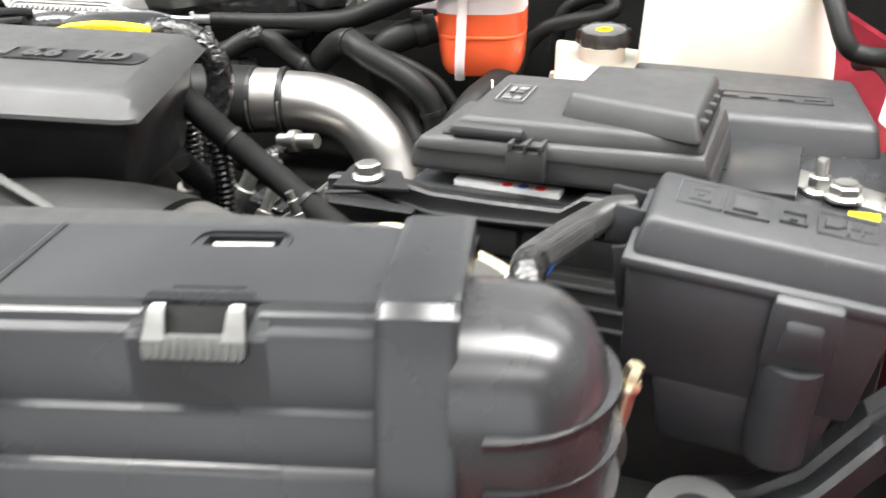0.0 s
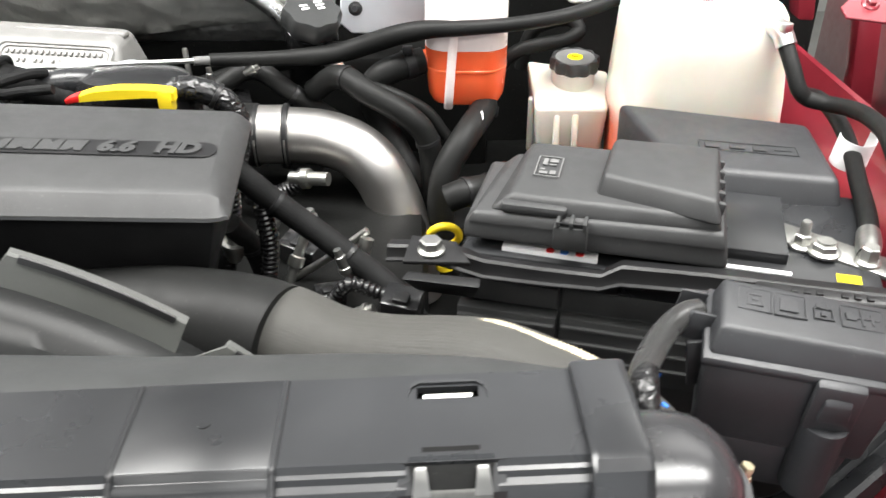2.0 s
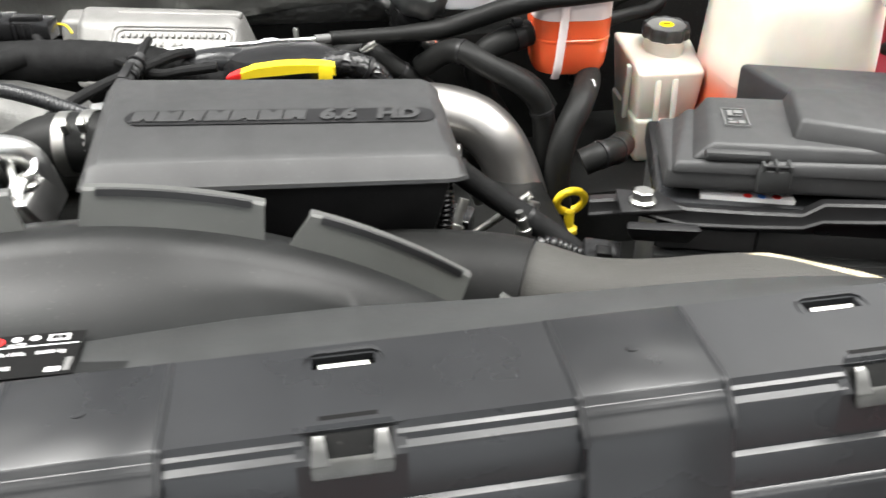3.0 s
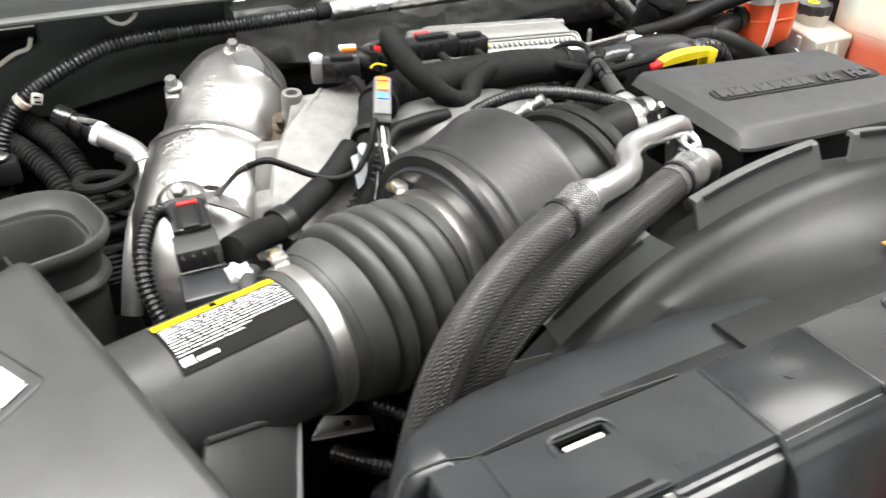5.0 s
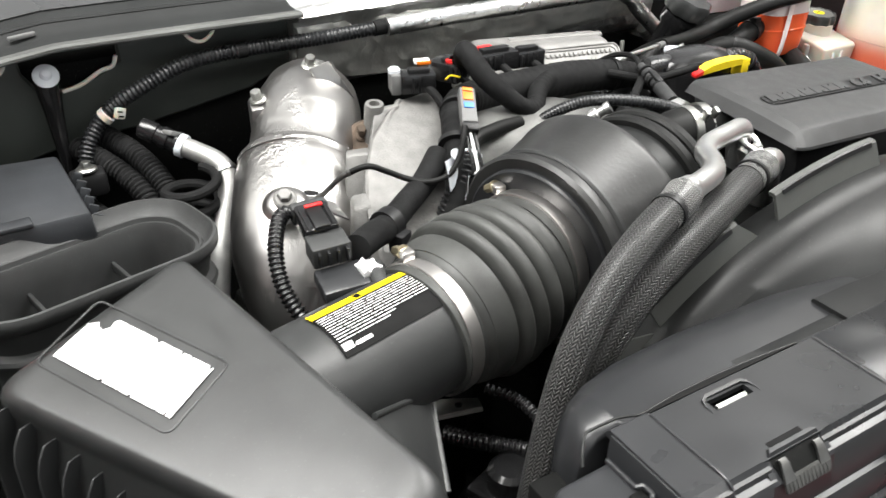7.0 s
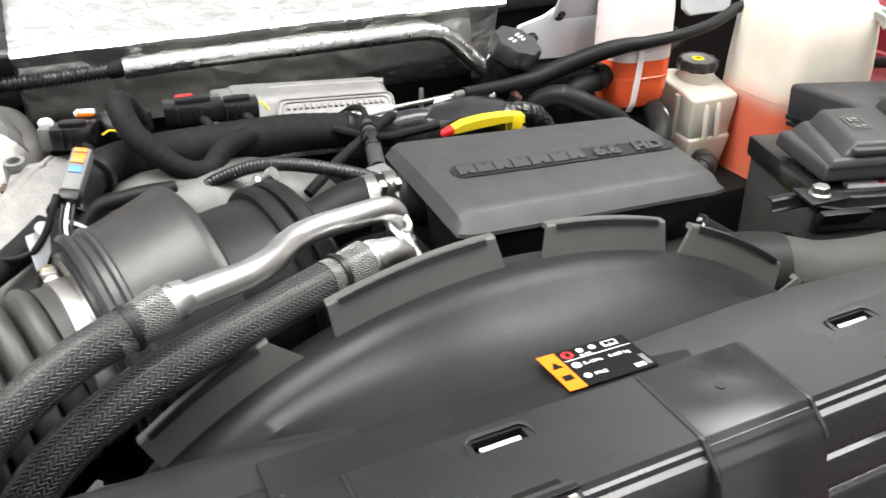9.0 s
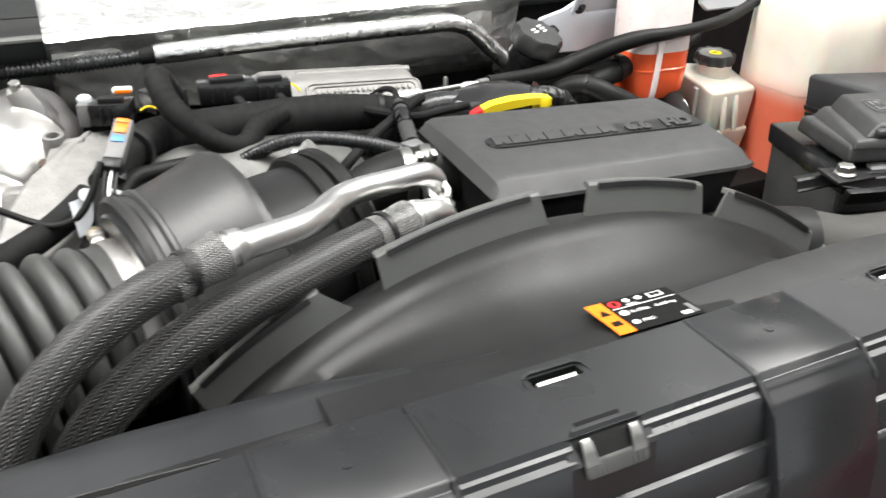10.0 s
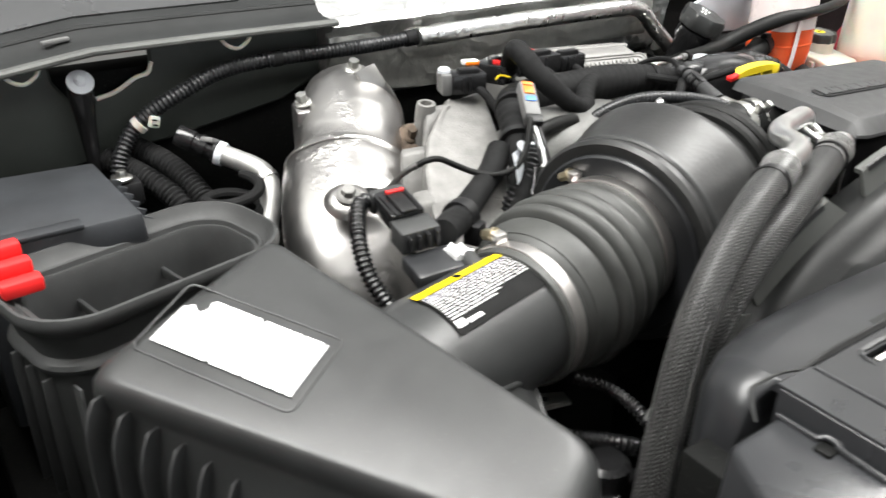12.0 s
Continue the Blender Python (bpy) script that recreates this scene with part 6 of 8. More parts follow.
for pts, r in (([(-0.468, 0.173, 1.205), (-0.450, 0.148, 1.20), (-0.445, 0.111, 1.19), (-0.44, 0.08, 1.15)], 0.0055), ([(-0.50, 0.19, 1.15), (-0.47, 0.150, 1.155), (-0.44, 0.125, 1.15), (-0.40, 0.11, 1.12)], 0.008)):
    solid("lower_lead", tube(pts, r, 12, 8, 0.0016, 0.005), GLOSS, "corrugated black lead low beside the bellows", "lead", "leads beside the bellows", sharp=70)
lower_box = thing("lower_connector", (-0.475, 0.125, 1.08), "black connector housing low beside the refrigerant hoses", "connector")
part("body", box((-0.475, 0.125, 1.11), (0.06, 0.05, 0.05), 0.006, (0, 0, 20)), GLOSS, lower_box)
part("collar", lathe([(0, 0), (0.02, 0), (0.02, 0.02), (0.015, 0.024), (0, 0.024)], pose(-0.475, 0.12, 1.133), 24), GLOSS, lower_box)

# hose into the engine cover
inlet = thing("charge_hose", (-0.11, 0.30, 1.28), "black rubber hose with a spring clamp into the engine cover", "hose")
part("rubber", tube([(-0.165, 0.315, 1.31), (-0.13, 0.31, 1.325), (-0.09, 0.305, 1.325), (-0.05, 0.30, 1.318)], 0.026, 24, 6), RUBBER, inlet)
for f in ((-0.118, -0.10), (-0.098, -0.09)):
    part("spring_clamp", lathe([(0.026, -0.005), (0.0275, -0.005), (0.0275, 0.005), (0.026, 0.005)], aim((f[0], 0.308, 1.3255), (f[1], 0.306, 1.3255)), 32), STEEL, inlet, "bright spring clamp")
for dx in (-0.007, 0.007):
    part("clamp_ear", box((-0.106 + dx, 0.288, 1.350), (0.006, 0.009, 0.012), 0.0015, (30, 0, 0)), STEEL, inlet)
bolt_lug = thing("map_sensor", (-0.085, 0.335, 1.33), "small black plug sensor with a bright clip", "sensor")
SA, SB = Vector((-0.090, 0.360, 1.336)), Vector((-0.073, 0.437, 1.354))
SW = aim(SA, SB)
SL = (SB - SA).length
part("body", lathe([(0, 0), (0.0085, 0.0), (0.0085, SL * 0.42), (0.0068, SL * 0.45), (0.0068, SL * 0.62), (0.0082, SL * 0.64), (0.0082, SL * 0.80), (0.0055, SL * 0.83), (0.0055, SL), (0, SL)], SW, 12), GREYBLACK, bolt_lug, "dark ringed plug body")
for k in range(4):
    part("ring", lathe([(0.0070, 0), (0.0092, 0.001), (0.0092, 0.003), (0.0070, 0.004)], SW @ pose(0, 0, SL * (0.40 + 0.14 * k)), 12), DARK, bolt_lug)
part("lock", local_box(SW, (0, 0.007, SL * 0.55), (0.008, 0.005, SL * 0.3), 0.001), DARK, bolt_lug)
part("clip", box((-0.094, 0.345, 1.334), (0.022, 0.022, 0.016), 0.003, (10, 0, 12)), ALUMINIUM, bolt_lug, "bright clip")
part("fitting", lathe([(0, 0), (0.010, 0), (0.010, 0.006), (0.008, 0.008), (0.010, 0.010), (0.010, 0.016), (0.008, 0.018), (0.009, 0.026), (0, 0.026)], aim((-0.094, 0.342, 1.332), (-0.100, 0.300, 1.322)), 16), STEEL, bolt_lug, "ringed steel fitting")
part("wire", tube([SB, SB + Vector((0.004, 0.02, 0.006)), SB + Vector((0.002, 0.05, 0.0)), SB + Vector((-0.01, 0.08, -0.02))], 0.0035, 8, 6), TAPE, bolt_lug)

# ---- firewall pipes on the passenger side ----
conduit = thing("firewall_conduit", (-0.70, 0.69, 1.19), "corrugated black conduit along the firewall", "conduit")
part("corrugated_tube", tube([(-0.27, 0.712, 1.366), (-0.374, 0.715, 1.363), (-0.485, 0.715, 1.364), (-0.556, 0.715, 1.359), (-0.615, 0.715, 1.338), (-0.657, 0.725, 1.312), (-0.686, 0.715, 1.282), (-0.700, 0.70, 1.240), (-0.705, 0.69, 1.19)], 0.0084, 16, 12, 0.0026, 0.0054), SATIN, conduit, "", 70)
part("tape_end", tube([(-0.262, 0.712, 1.366), (-0.28, 0.7125, 1.3658), (-0.302, 0.713, 1.365)], 0.0105, 16, 4), TAPE, conduit, "black tape wrapped round the end")
part("tape_band", tube([(-0.480, 0.715, 1.364), (-0.492, 0.715, 1.3637)], 0.0098, 16, 2), TAPE, conduit)
tie = thing("conduit_tie", (-0.655, 0.72, 1.30), "white plastic cable tie with a mounting block", "cable tie")
part("loop", lathe([(0.0092, -0.0035), (0.0108, -0.0035), (0.0108, 0.0035), (0.0092, 0.0035)], aim((-0.660, 0.722, 1.309), (-0.645, 0.718, 1.321)), 24), CREAM, tie)
part("mount", box((-0.6445, 0.714, 1.312), (0.013, 0.007, 0.014), 0.002, (0, 20, 20)), CREAM, tie)
# Near-black blocks on the mount, painted in for two shaded slots.
for dz in (-0.003, 0.003):
    part("slot", box((-0.6445, 0.7102, 1.312 + dz), (0.007, 0.001, 0.002), 0, (0, 20, 20)), NEARBLACK, tie)
solid("strut_boot", lathe([(0.0, -0.14), (0.007, -0.14), (0.008, -0.09), (0.011, -0.045), (0.0145, -0.015), (0.0145, -0.004), (0.012, 0.0), (0, 0.0)], pose(-0.714, 0.735, 1.366), 28), GLOSS, "glossy black tapered rubber boot at the firewall", "boot")
washer = thing("boot_washer", (-0.714, 0.735, 1.364), "bright round washer and bolt on the boot", "washer")
part("disc", lathe([(0, 0), (0.0145, 0), (0.0145, 0.002), (0.009, 0.0035), (0, 0.0035)], pose(-0.714, 0.728, 1.366, 48, 0, 0), 32), CLEARGREY, washer)
part("bolt", bolt_mesh(pose(-0.714, 0.7258, 1.3684, 48, 0, 0), 0.009, 0.007, 0.004), CLEARGREY, washer)
solid("bracket_bolt", bolt_mesh(pose(-0.700, 0.672, 1.268), 0.010, 0.012, 0.010), STEEL, "zinc bolt on the firewall bracket", "bolt")
solid("firewall_bracket", box((-0.70, 0.675, 1.250), (0.04, 0.03, 0.03), 0.006), DARK, "black bracket under a bolt", "bracket")
heater = thing("heater_pipe", (-0.58, 0.58, 1.12), "bare aluminium heater pipe with a black connector", "pipe")
part("metal_pipe", tube([(-0.596, 0.652, 1.284), (-0.578, 0.636, 1.276), (-0.562, 0.618, 1.268), (-0.556, 0.604, 1.258), (-0.560, 0.590, 1.242), (-0.575, 0.570, 1.215), (-0.592, 0.545, 1.18), (-0.61, 0.52, 1.12)], 0.0120, 20, 8), HEATPIPE, heater)
part("quick_connector", lathe([(0, 0), (0.0115, 0), (0.0125, 0.002), (0.0125, 0.020), (0.0110, 0.021), (0.0110, 0.026), (0.0132, 0.027), (0.0132, 0.036), (0.0112, 0.037), (0.0112, 0.042), (0.0128, 0.043), (0.0128, 0.050), (0, 0.050)], aim((-0.630, 0.680, 1.304), (-0.590, 0.648, 1.281)), 24), GLOSS, heater, "black ringed quick connector")
part("release_clip", box((-0.600, 0.655, 1.298), (0.020, 0.016, 0.006), 0.002, (0, 28, 38)), GREYCONN, heater, "pale release clip")
part("collar", lathe([(0.010, -0.004), (0.0142, -0.004), (0.0142, 0.004), (0.010, 0.004)], aim((-0.592, 0.649, 1.2825), (-0.578, 0.636, 1.276)), 20), CLEARGREY, heater, "pale locking collar")
part("pipe_bead", lathe([(0.010, -0.004), (0.0138, -0.003), (0.0142, 0.003), (0.010, 0.004)], aim((-0.557, 0.606, 1.260), (-0.5565, 0.600, 1.2545)), 20), ALUMINIUM, heater)
# Tape black on rubber hoses: the shadow under the cowl, put into the colour.
for pts, r in (([(-0.70, 0.74, 1.27), (-0.67, 0.70, 1.255), (-0.645, 0.65, 1.23), (-0.635, 0.60, 1.18)], 0.016), ([(-0.665, 0.75, 1.275), (-0.640, 0.71, 1.262), (-0.622, 0.66, 1.24), (-0.612, 0.60, 1.20), (-0.61, 0.56, 1.14)], 0.017), ([(-0.72, 0.70, 1.22), (-0.69, 0.65, 1.20), (-0.66, 0.60, 1.16)], 0.018)):
    solid("heater_hose", tube(pts, r * 0.8, 16, 8, 0.002, 0.006), TAPE, "black rubber heater hose at the firewall", "hose", "heater hoses")
solid("coiled_hose", tube([(-0.60 + 0.03 * math.cos(t), 0.60 + 0.03 * math.sin(t), 1.16 + 0.004 * t) for t in np.linspace(0, 26, 60)], 0.0062, 10, 3), TAPE, "coiled black rubber hose", "hose")

# foil-wrapped pipe on the cowl
solid("foil_wrapped_pipe", tube([(-0.285, 0.708, 1.366), (-0.20, 0.706, 1.368), (-0.10, 0.704, 1.368), (0.0, 0.708, 1.366), (0.09, 0.712, 1.364), (0.120, 0.715, 1.362), (0.152, 0.718, 1.350), (0.186, 0.718, 1.318), (0.228, 0.712, 1.278), (0.262, 0.712, 1.240)], 0.0125, 20, 10), PIPEFOIL, "pipe wrapped in bright crumpled foil", "pipe", sharp=60)
hooks = thing("cowl_hook", (-0.54, 0.70, 1.36), "thin pale rubber seal loops under the cowl lip", "seal")
for x, q in ((-0.772, 1.391), (-0.535, 1.398)):
    part("loop", tube([(x - 0.020, 0.714, q), (x - 0.012, 0.712, q - 0.010), (x, 0.711, q - 0.014), (x + 0.012, 0.712, q - 0.008), (x + 0.018, 0.714, q)], 0.0024, 8, 6), CREAM, hooks)
solid("seam_sealer", tube([(-0.700, 0.728, 1.345), (-0.678, 0.728, 1.350), (-0.655, 0.728, 1.362), (-0.640, 0.728, 1.366), (-0.634, 0.728, 1.378)], 0.0026, 8, 6), CREAM, "pale bead of seam sealer on the firewall", "sealer")

# ---- middle of the engine: control box, rod, filler ----
ecu = thing("control_box", (-0.06, 0.62, 1.28), "pale grey cast control box with a finned front", "control box")
part("casing", hexa([(-0.172, 0.622, 1.3385), (0.008, 0.588, 1.3355), (0.016, 0.634, 1.339), (-0.176, 0.676, 1.342)], [(-0.180, 0.578, 1.27), (0.018, 0.545, 1.27), (0.036, 0.645, 1.27), (-0.184, 0.694, 1.27)], 0.011, 4), SILVERBOX, ecu)
part("side_lug", hexa([(-0.196, 0.640, 1.334), (-0.168, 0.634, 1.335), (-0.168, 0.672, 1.338), (-0.194, 0.678, 1.337)], [(-0.198, 0.628, 1.27), (-0.168, 0.622, 1.27), (-0.168, 0.68, 1.27), (-0.198, 0.686, 1.27)], 0.006, 3), SILVERBOX, ecu)
FP = face_frame((-0.139, 0.560, 1.3005), (0.147, -0.0245, -0.003), (0.002, 0.045, 0.036))
part("face_plate", prism([(p.x + 0.0735, p.y + 0.029) for p in rounded((0, 0, 0), 0.143, 0.054, 0.010, 4)], 0.0025, FP, 0.0008), SILVERBOX, ecu)
for w, h, lift in ((0.139, 0.050, 0.0030), (0.129, 0.041, 0.0030)):
    ringp = [FP @ Vector((p.x + 0.0735, p.y + 0.029, lift)) for p in rounded((0, 0, 0), w, h, 0.008, 4)]
    part("raised_rim", tube(ringp + ringp[:1], 0.0013, 8, 1, smooth=False), SILVERBOX, ecu)
for k in range(17):
    part("fin", local_box(FP, (0.016 + k * 0.0071, 0.042, 0.0032), (0.0042, 0.006, 0.004), 0.001), SILVERBOX, ecu)
    if k % 3 != 1:
        part("fin", local_box(FP, (0.018 + k * 0.0071, 0.031, 0.003), (0.0036, 0.005, 0.0035), 0.001), SILVERBOX, ecu)
part("top_rib", hexa([(-0.128, 0.640, 1.3415), (0.012, 0.610, 1.3390), (0.015, 0.618, 1.3395), (-0.126, 0.650, 1.3420)], [(-0.130, 0.638, 1.335), (0.012, 0.608, 1.333), (0.016, 0.620, 1.333), (-0.128, 0.652, 1.336)], 0.002, 2), SILVERBOX, ecu)

rod = thing("vent_line", (-0.05, 0.52, 1.30), "thin bright rod feeding a black rubber vent hose", "hose")
part("rod", tube([(-0.115, 0.500, 1.337), (0.0, 0.543, 1.325), (0.115, 0.588, 1.312)], 0.0030, 12, 4), ALUMINIUM, rod, "bright metal rod")
part("tag", tube([(-0.040, 0.528, 1.329), (-0.005, 0.541, 1.326)], 0.0048, 12, 2), WHITEPAPER, rod, "white printed sleeve")
part("ferrule", tube([(0.095, 0.580, 1.314), (0.115, 0.588, 1.312)], 0.0052, 12, 2), GREYCONN, rod)
part("hose", tube([(0.112, 0.587, 1.312), (0.18, 0.612, 1.304), (0.235, 0.630, 1.300), (0.268, 0.636, 1.303), (0.300, 0.628, 1.315), (0.335, 0.612, 1.330), (0.37, 0.600, 1.339), (0.404, 0.592, 1.342), (0.46, 0.595, 1.344), (0.52, 0.606, 1.348), (0.568, 0.622, 1.355), (0.592, 0.628, 1.362), (0.612, 0.62, 1.366), (0.632, 0.595, 1.362)], [0.008, 0.0085, 0.009, 0.012, 0.0125, 0.0125, 0.012, 0.0095, 0.0085, 0.0085, 0.0085, 0.0085, 0.0085, 0.0085], 18, 8), RUBBER, rod, "black rubber hose")

yel = thing("dipstick_connector", (0.065, 0.43, 1.32), "yellow plastic lever with a red end behind the cover", "lever")
part("lever", loft([[Vector((x, y, z)), Vector((x, y + w, z + 0.001)), Vector((x, y + w, z - h)), Vector((x, y, z - h))] for x, y, z, w, h in ((0.020, 0.419, 1.337, 0.011, 0.006), (0.034, 0.420, 1.3405, 0.013, 0.009), (0.058, 0.421, 1.3420, 0.014, 0.010), (0.082, 0.422, 1.3410, 0.014, 0.0085), (0.100, 0.424, 1.3385, 0.014, 0.0075), (0.112, 0.425, 1.336, 0.012, 0.009))]), YELLOW, yel)
part("red_end", hexa([(0.006, 0.418, 1.3345), (0.021, 0.4185, 1.3385), (0.021, 0.4305, 1.3395), (0.008, 0.429, 1.3345)], [(0.006, 0.418, 1.329), (0.021, 0.4185, 1.331), (0.021, 0.4305, 1.331), (0.008, 0.429, 1.329)], 0.0015), REDTAB, yel, "red end")
part("foot", box((0.102, 0.432, 1.326), (0.014, 0.018, 0.024), 0.002), YELLOW, yel)
solid("breather_cup", lathe([(0, -0.05), (0.010, -0.05), (0.0125, 0.0), (0.0115, 0.002), (0.0105, 0.0), (0, -0.004)], pose(0.047, 0.503, 1.338), 24), CLEARGREY, "pale cloudy plastic cup under the bright rod", "cup")
solid("upright_pin", lathe([(0, -0.05), (0.0035, -0.05), (0.0035, -0.002), (0.0025, 0.0), (0, 0.0)], pose(0.073, 0.632, 1.312), 12), STEEL, "small upright steel pin beside the control box", "pin")
solid("bent_pipe", tube([(-0.075, 0.50, 1.27), (-0.065, 0.485, 1.305), (-0.042, 0.48, 1.322), (-0.01, 0.48, 1.328), (0.019, 0.48, 1.325), (0.050, 0.48, 1.308), (0.060, 0.48, 1.27)], 0.0155, 20, 8), SATIN, "bent satin black pipe behind the engine cover", "pipe")
solid("black_dome", loft([[Vector((0.06 + 0.065 * k * math.cos(a), 0.475 + 0.04 * k * math.sin(a), z)) for a in np.linspace(0, 2 * math.pi, 30, endpoint=False)] for k, z in ((1.0, 1.20), (1.0, 1.318), (0.96, 1.328), (0.85, 1.337), (0.6, 1.342), (0.2, 1.344))]), GLOSS, "rounded glossy black plastic housing behind the cover", "housing")

filler = thing("oil_filler", (0.215, 0.65, 1.22), "black oil filler neck with a knobbed cap", "oil filler")
FA, FB = Vector((0.205, 0.690, 1.255)), Vector((0.228, 0.655, 1.345))
part("neck", lathe([(0.022, 0.0), (0.024, 0.05), (0.030, 0.06), (0.030, 0.075), (0.026, 0.078), (0.0, 0.078)], aim(FA, FB), 28), GLOSS, filler)
cap_f = aim(FA.lerp(FB, 0.80), FB)
cap = bmesh.new()
ring = [(0.034 + 0.003 * (1 if (k // 2) % 2 else 0)) for k in range(32)]
vs = []
for h, g in ((0.0, 0.94), (0.004, 1.0), (0.022, 1.0), (0.027, 0.93), (0.027, 0.0001)):
    vs.append([cap_f @ Vector((r * g * math.cos(2 * math.pi * k / 32), r * g * math.sin(2 * math.pi * k / 32), h)) for k, r in enumerate(ring)])
part("cap", loft(vs), PLASTIC, filler, "knobbed black cap")
for x0, y0, w in ((-0.014, 0.006, 0.010), (-0.014, 0.0, 0.010), (0.006, 0.008, 0.011), (0.006, 0.002, 0.011), (0.006, -0.004, 0.009)):
    part("print_bar", prism([(x0, y0), (x0 + w, y0), (x0 + w, y0 + 0.003), (x0, y0 + 0.003)], 0.0004, cap_f @ pose(0, 0, 0.0271), 0), WHITEPAPER, filler)
fit_end = thing("metal_fitting", (0.262, 0.724, 1.230), "bright ringed end fitting of the foil-wrapped pipe", "fitting")
part("barrel", tube([(0.203, 0.726, 1.290), (0.232, 0.725, 1.262), (0.262, 0.724, 1.234)], 0.0115, 20, 4, 0.0016, 0.0065), STEEL, fit_end, "", 60)
part("end_ring", lathe([(0, -0.004), (0.0145, -0.004), (0.0150, 0.0), (0.0145, 0.004), (0, 0.004)], aim((0.258, 0.724, 1.238), (0.270, 0.724, 1.227)), 20), STEEL, fit_end)
part("nipple", tube([(0.262, 0.724, 1.234), (0.278, 0.723, 1.219)], 0.008, 14, 2), DARK, fit_end)

# ---- coolant bottle ----
bottle = thing("coolant_bottle", (0.415, 0.645, 1.235), "milky coolant bottle part filled with orange coolant", "coolant bottle")


def bottle_part(rows):
    return loft([rounded((0.416 + dx, 0.642, z), sx, sy, r, 6, -4) for z, sx, sy, r, dx in rows])


part("coolant", bottle_part(((1.2365, 0.062, 0.05, 0.02, 0.0), (1.242, 0.086, 0.075, 0.028, 0), (1.252, 0.094, 0.085, 0.03, 0), (1.275, 0.098, 0.089, 0.03, 0), (1.312, 0.100, 0.091, 0.03, 0))), ORANGE, bottle, "orange coolant showing through the shell")
part("upper_shell", bottle_part(((1.3122, 0.100, 0.091, 0.03, 0), (1.34, 0.100, 0.091, 0.03, 0), (1.385, 0.099, 0.09, 0.03, 0), (1.405, 0.094, 0.085, 0.03, 0), (1.414, 0.076, 0.07, 0.03, 0))), PINKISH, bottle, "milky shell above the level")
part("seam_rib", bottle_part(((1.2835, 0.096, 0.089, 0.03, 0), (1.2848, 0.0995, 0.0915, 0.03, 0), (1.2872, 0.0995, 0.0915, 0.03, 0), (1.2885, 0.096, 0.089, 0.03, 0))), ORANGE, bottle)
strap_line = [(0.399, 0.5945, 1.352), (0.397, 0.5935, 1.32), (0.394, 0.5942, 1.28), (0.392, 0.5965, 1.252), (0.3915, 0.604, 1.238)]
part("level_strip", tube(strap_line, 0.0055, 10, 4, flat=0.35), PINKISH, bottle, "clear vertical level strip")
part("side_port", tube([(0.375, 0.632, 1.293), (0.356, 0.628, 1.290)], 0.013, 16, 2), ORANGE, bottle)
hose = thing("coolant_hose", (0.30, 0.62, 1.20), "black rubber coolant hose with a spring clamp", "hose")
part("rubber", tube([(0.362, 0.630, 1.291), (0.335, 0.622, 1.287), (0.308, 0.620, 1.275), (0.295, 0.625, 1.25), (0.305, 0.63, 1.215), (0.325, 0.615, 1.18), (0.345, 0.59, 1.14), (0.355, 0.56, 1.08)], 0.0165, 18, 8), RUBBER, hose)
part("spring_clamp", lathe([(0.016, -0.006), (0.0185, -0.006), (0.0185, 0.006), (0.016, 0.006)], aim((0.345, 0.6245, 1.289), (0.33, 0.62, 1.286)), 24), DARK, hose)
part("clamp_ear", box((0.343, 0.617, 1.309), (0.012, 0.014, 0.008), 0.001), DARK, hose)
hose = thing("coolant_hose", (0.42, 0.60, 1.12), "black rubber hose with a white printed mark under the bottle", "hose")
part("rubber", tube([(0.438, 0.635, 1.240), (0.434, 0.600, 1.235), (0.410, 0.550, 1.225), (0.385, 0.525, 1.190), (0.378, 0.52, 1.14), (0.386, 0.52, 1.08), (0.39, 0.52, 1.03)], 0.0165, 18, 8), RUBBER, hose)
part("spring_clamp", lathe([(0.016, -0.006), (0.019, -0.006), (0.019, 0.006), (0.016, 0.006)], aim((0.4375, 0.628, 1.225), (0.434, 0.618, 1.208)), 24), DARK, hose)
part("print_bar", box((0.428, 0.566, 1.243), (0.008, 0.012, 0.002), 0.0005, (30, 0, 0)), WHITEPAPER, hose)
solid("wide_hose", tube([(0.450, 0.70, 1.215), (0.464, 0.71, 1.248), (0.488, 0.71, 1.272), (0.522, 0.71, 1.281), (0.552, 0.715, 1.284), (0.571, 0.725, 1.293), (0.561, 0.735, 1.305), (0.535, 0.745, 1.300), (0.51, 0.755, 1.28), (0.50, 0.76, 1.23)], 0.0095, 16, 8), RUBBER, "black hose behind the brake reservoir", "hose")
# cloudy brackets behind
bracket = thing("cloudy_bracket", (0.34, 0.72, 1.28), "cloudy white plastic bracket plate with dark studs", "bracket")
part("plate", prism([(-0.09, -0.035), (0.10, -0.045), (0.11, 0.05), (-0.02, 0.05), (-0.06, 0.03), (-0.10, 0.02), (-0.105, -0.02)], 0.006, face_frame((0.36, 0.715, 1.335), (1, 0, 0), (0, -0.1, 1)), 0.002), CLEARGREY, bracket)
part("ledge", prism([(-0.04, 0), (0.06, 0), (0.06, 0.05), (-0.04, 0.05)], 0.006, face_frame((0.35, 0.705, 1.36), (1, 0, 0), (0, -0.6, 1)), 0.002), CLEARGREY, bracket)
for p in ((0.278, 0.700, 1.336), (0.322, 0.700, 1.366)):
    part("stud", lathe([(0, 0), (0.009, 0), (0.009, 0.003), (0.005, 0.004), (0.004, 0.014), (0, 0.014)], aim(p, (p[0], p[1] - 0.3, p[2] + 0.08)), 16), DARK, bracket)

# ---- brake fluid reservoir ----
brake = thing("brake_reservoir", (0.55, 0.645, 1.12), "cream brake fluid reservoir with a black ribbed cap", "brake reservoir")
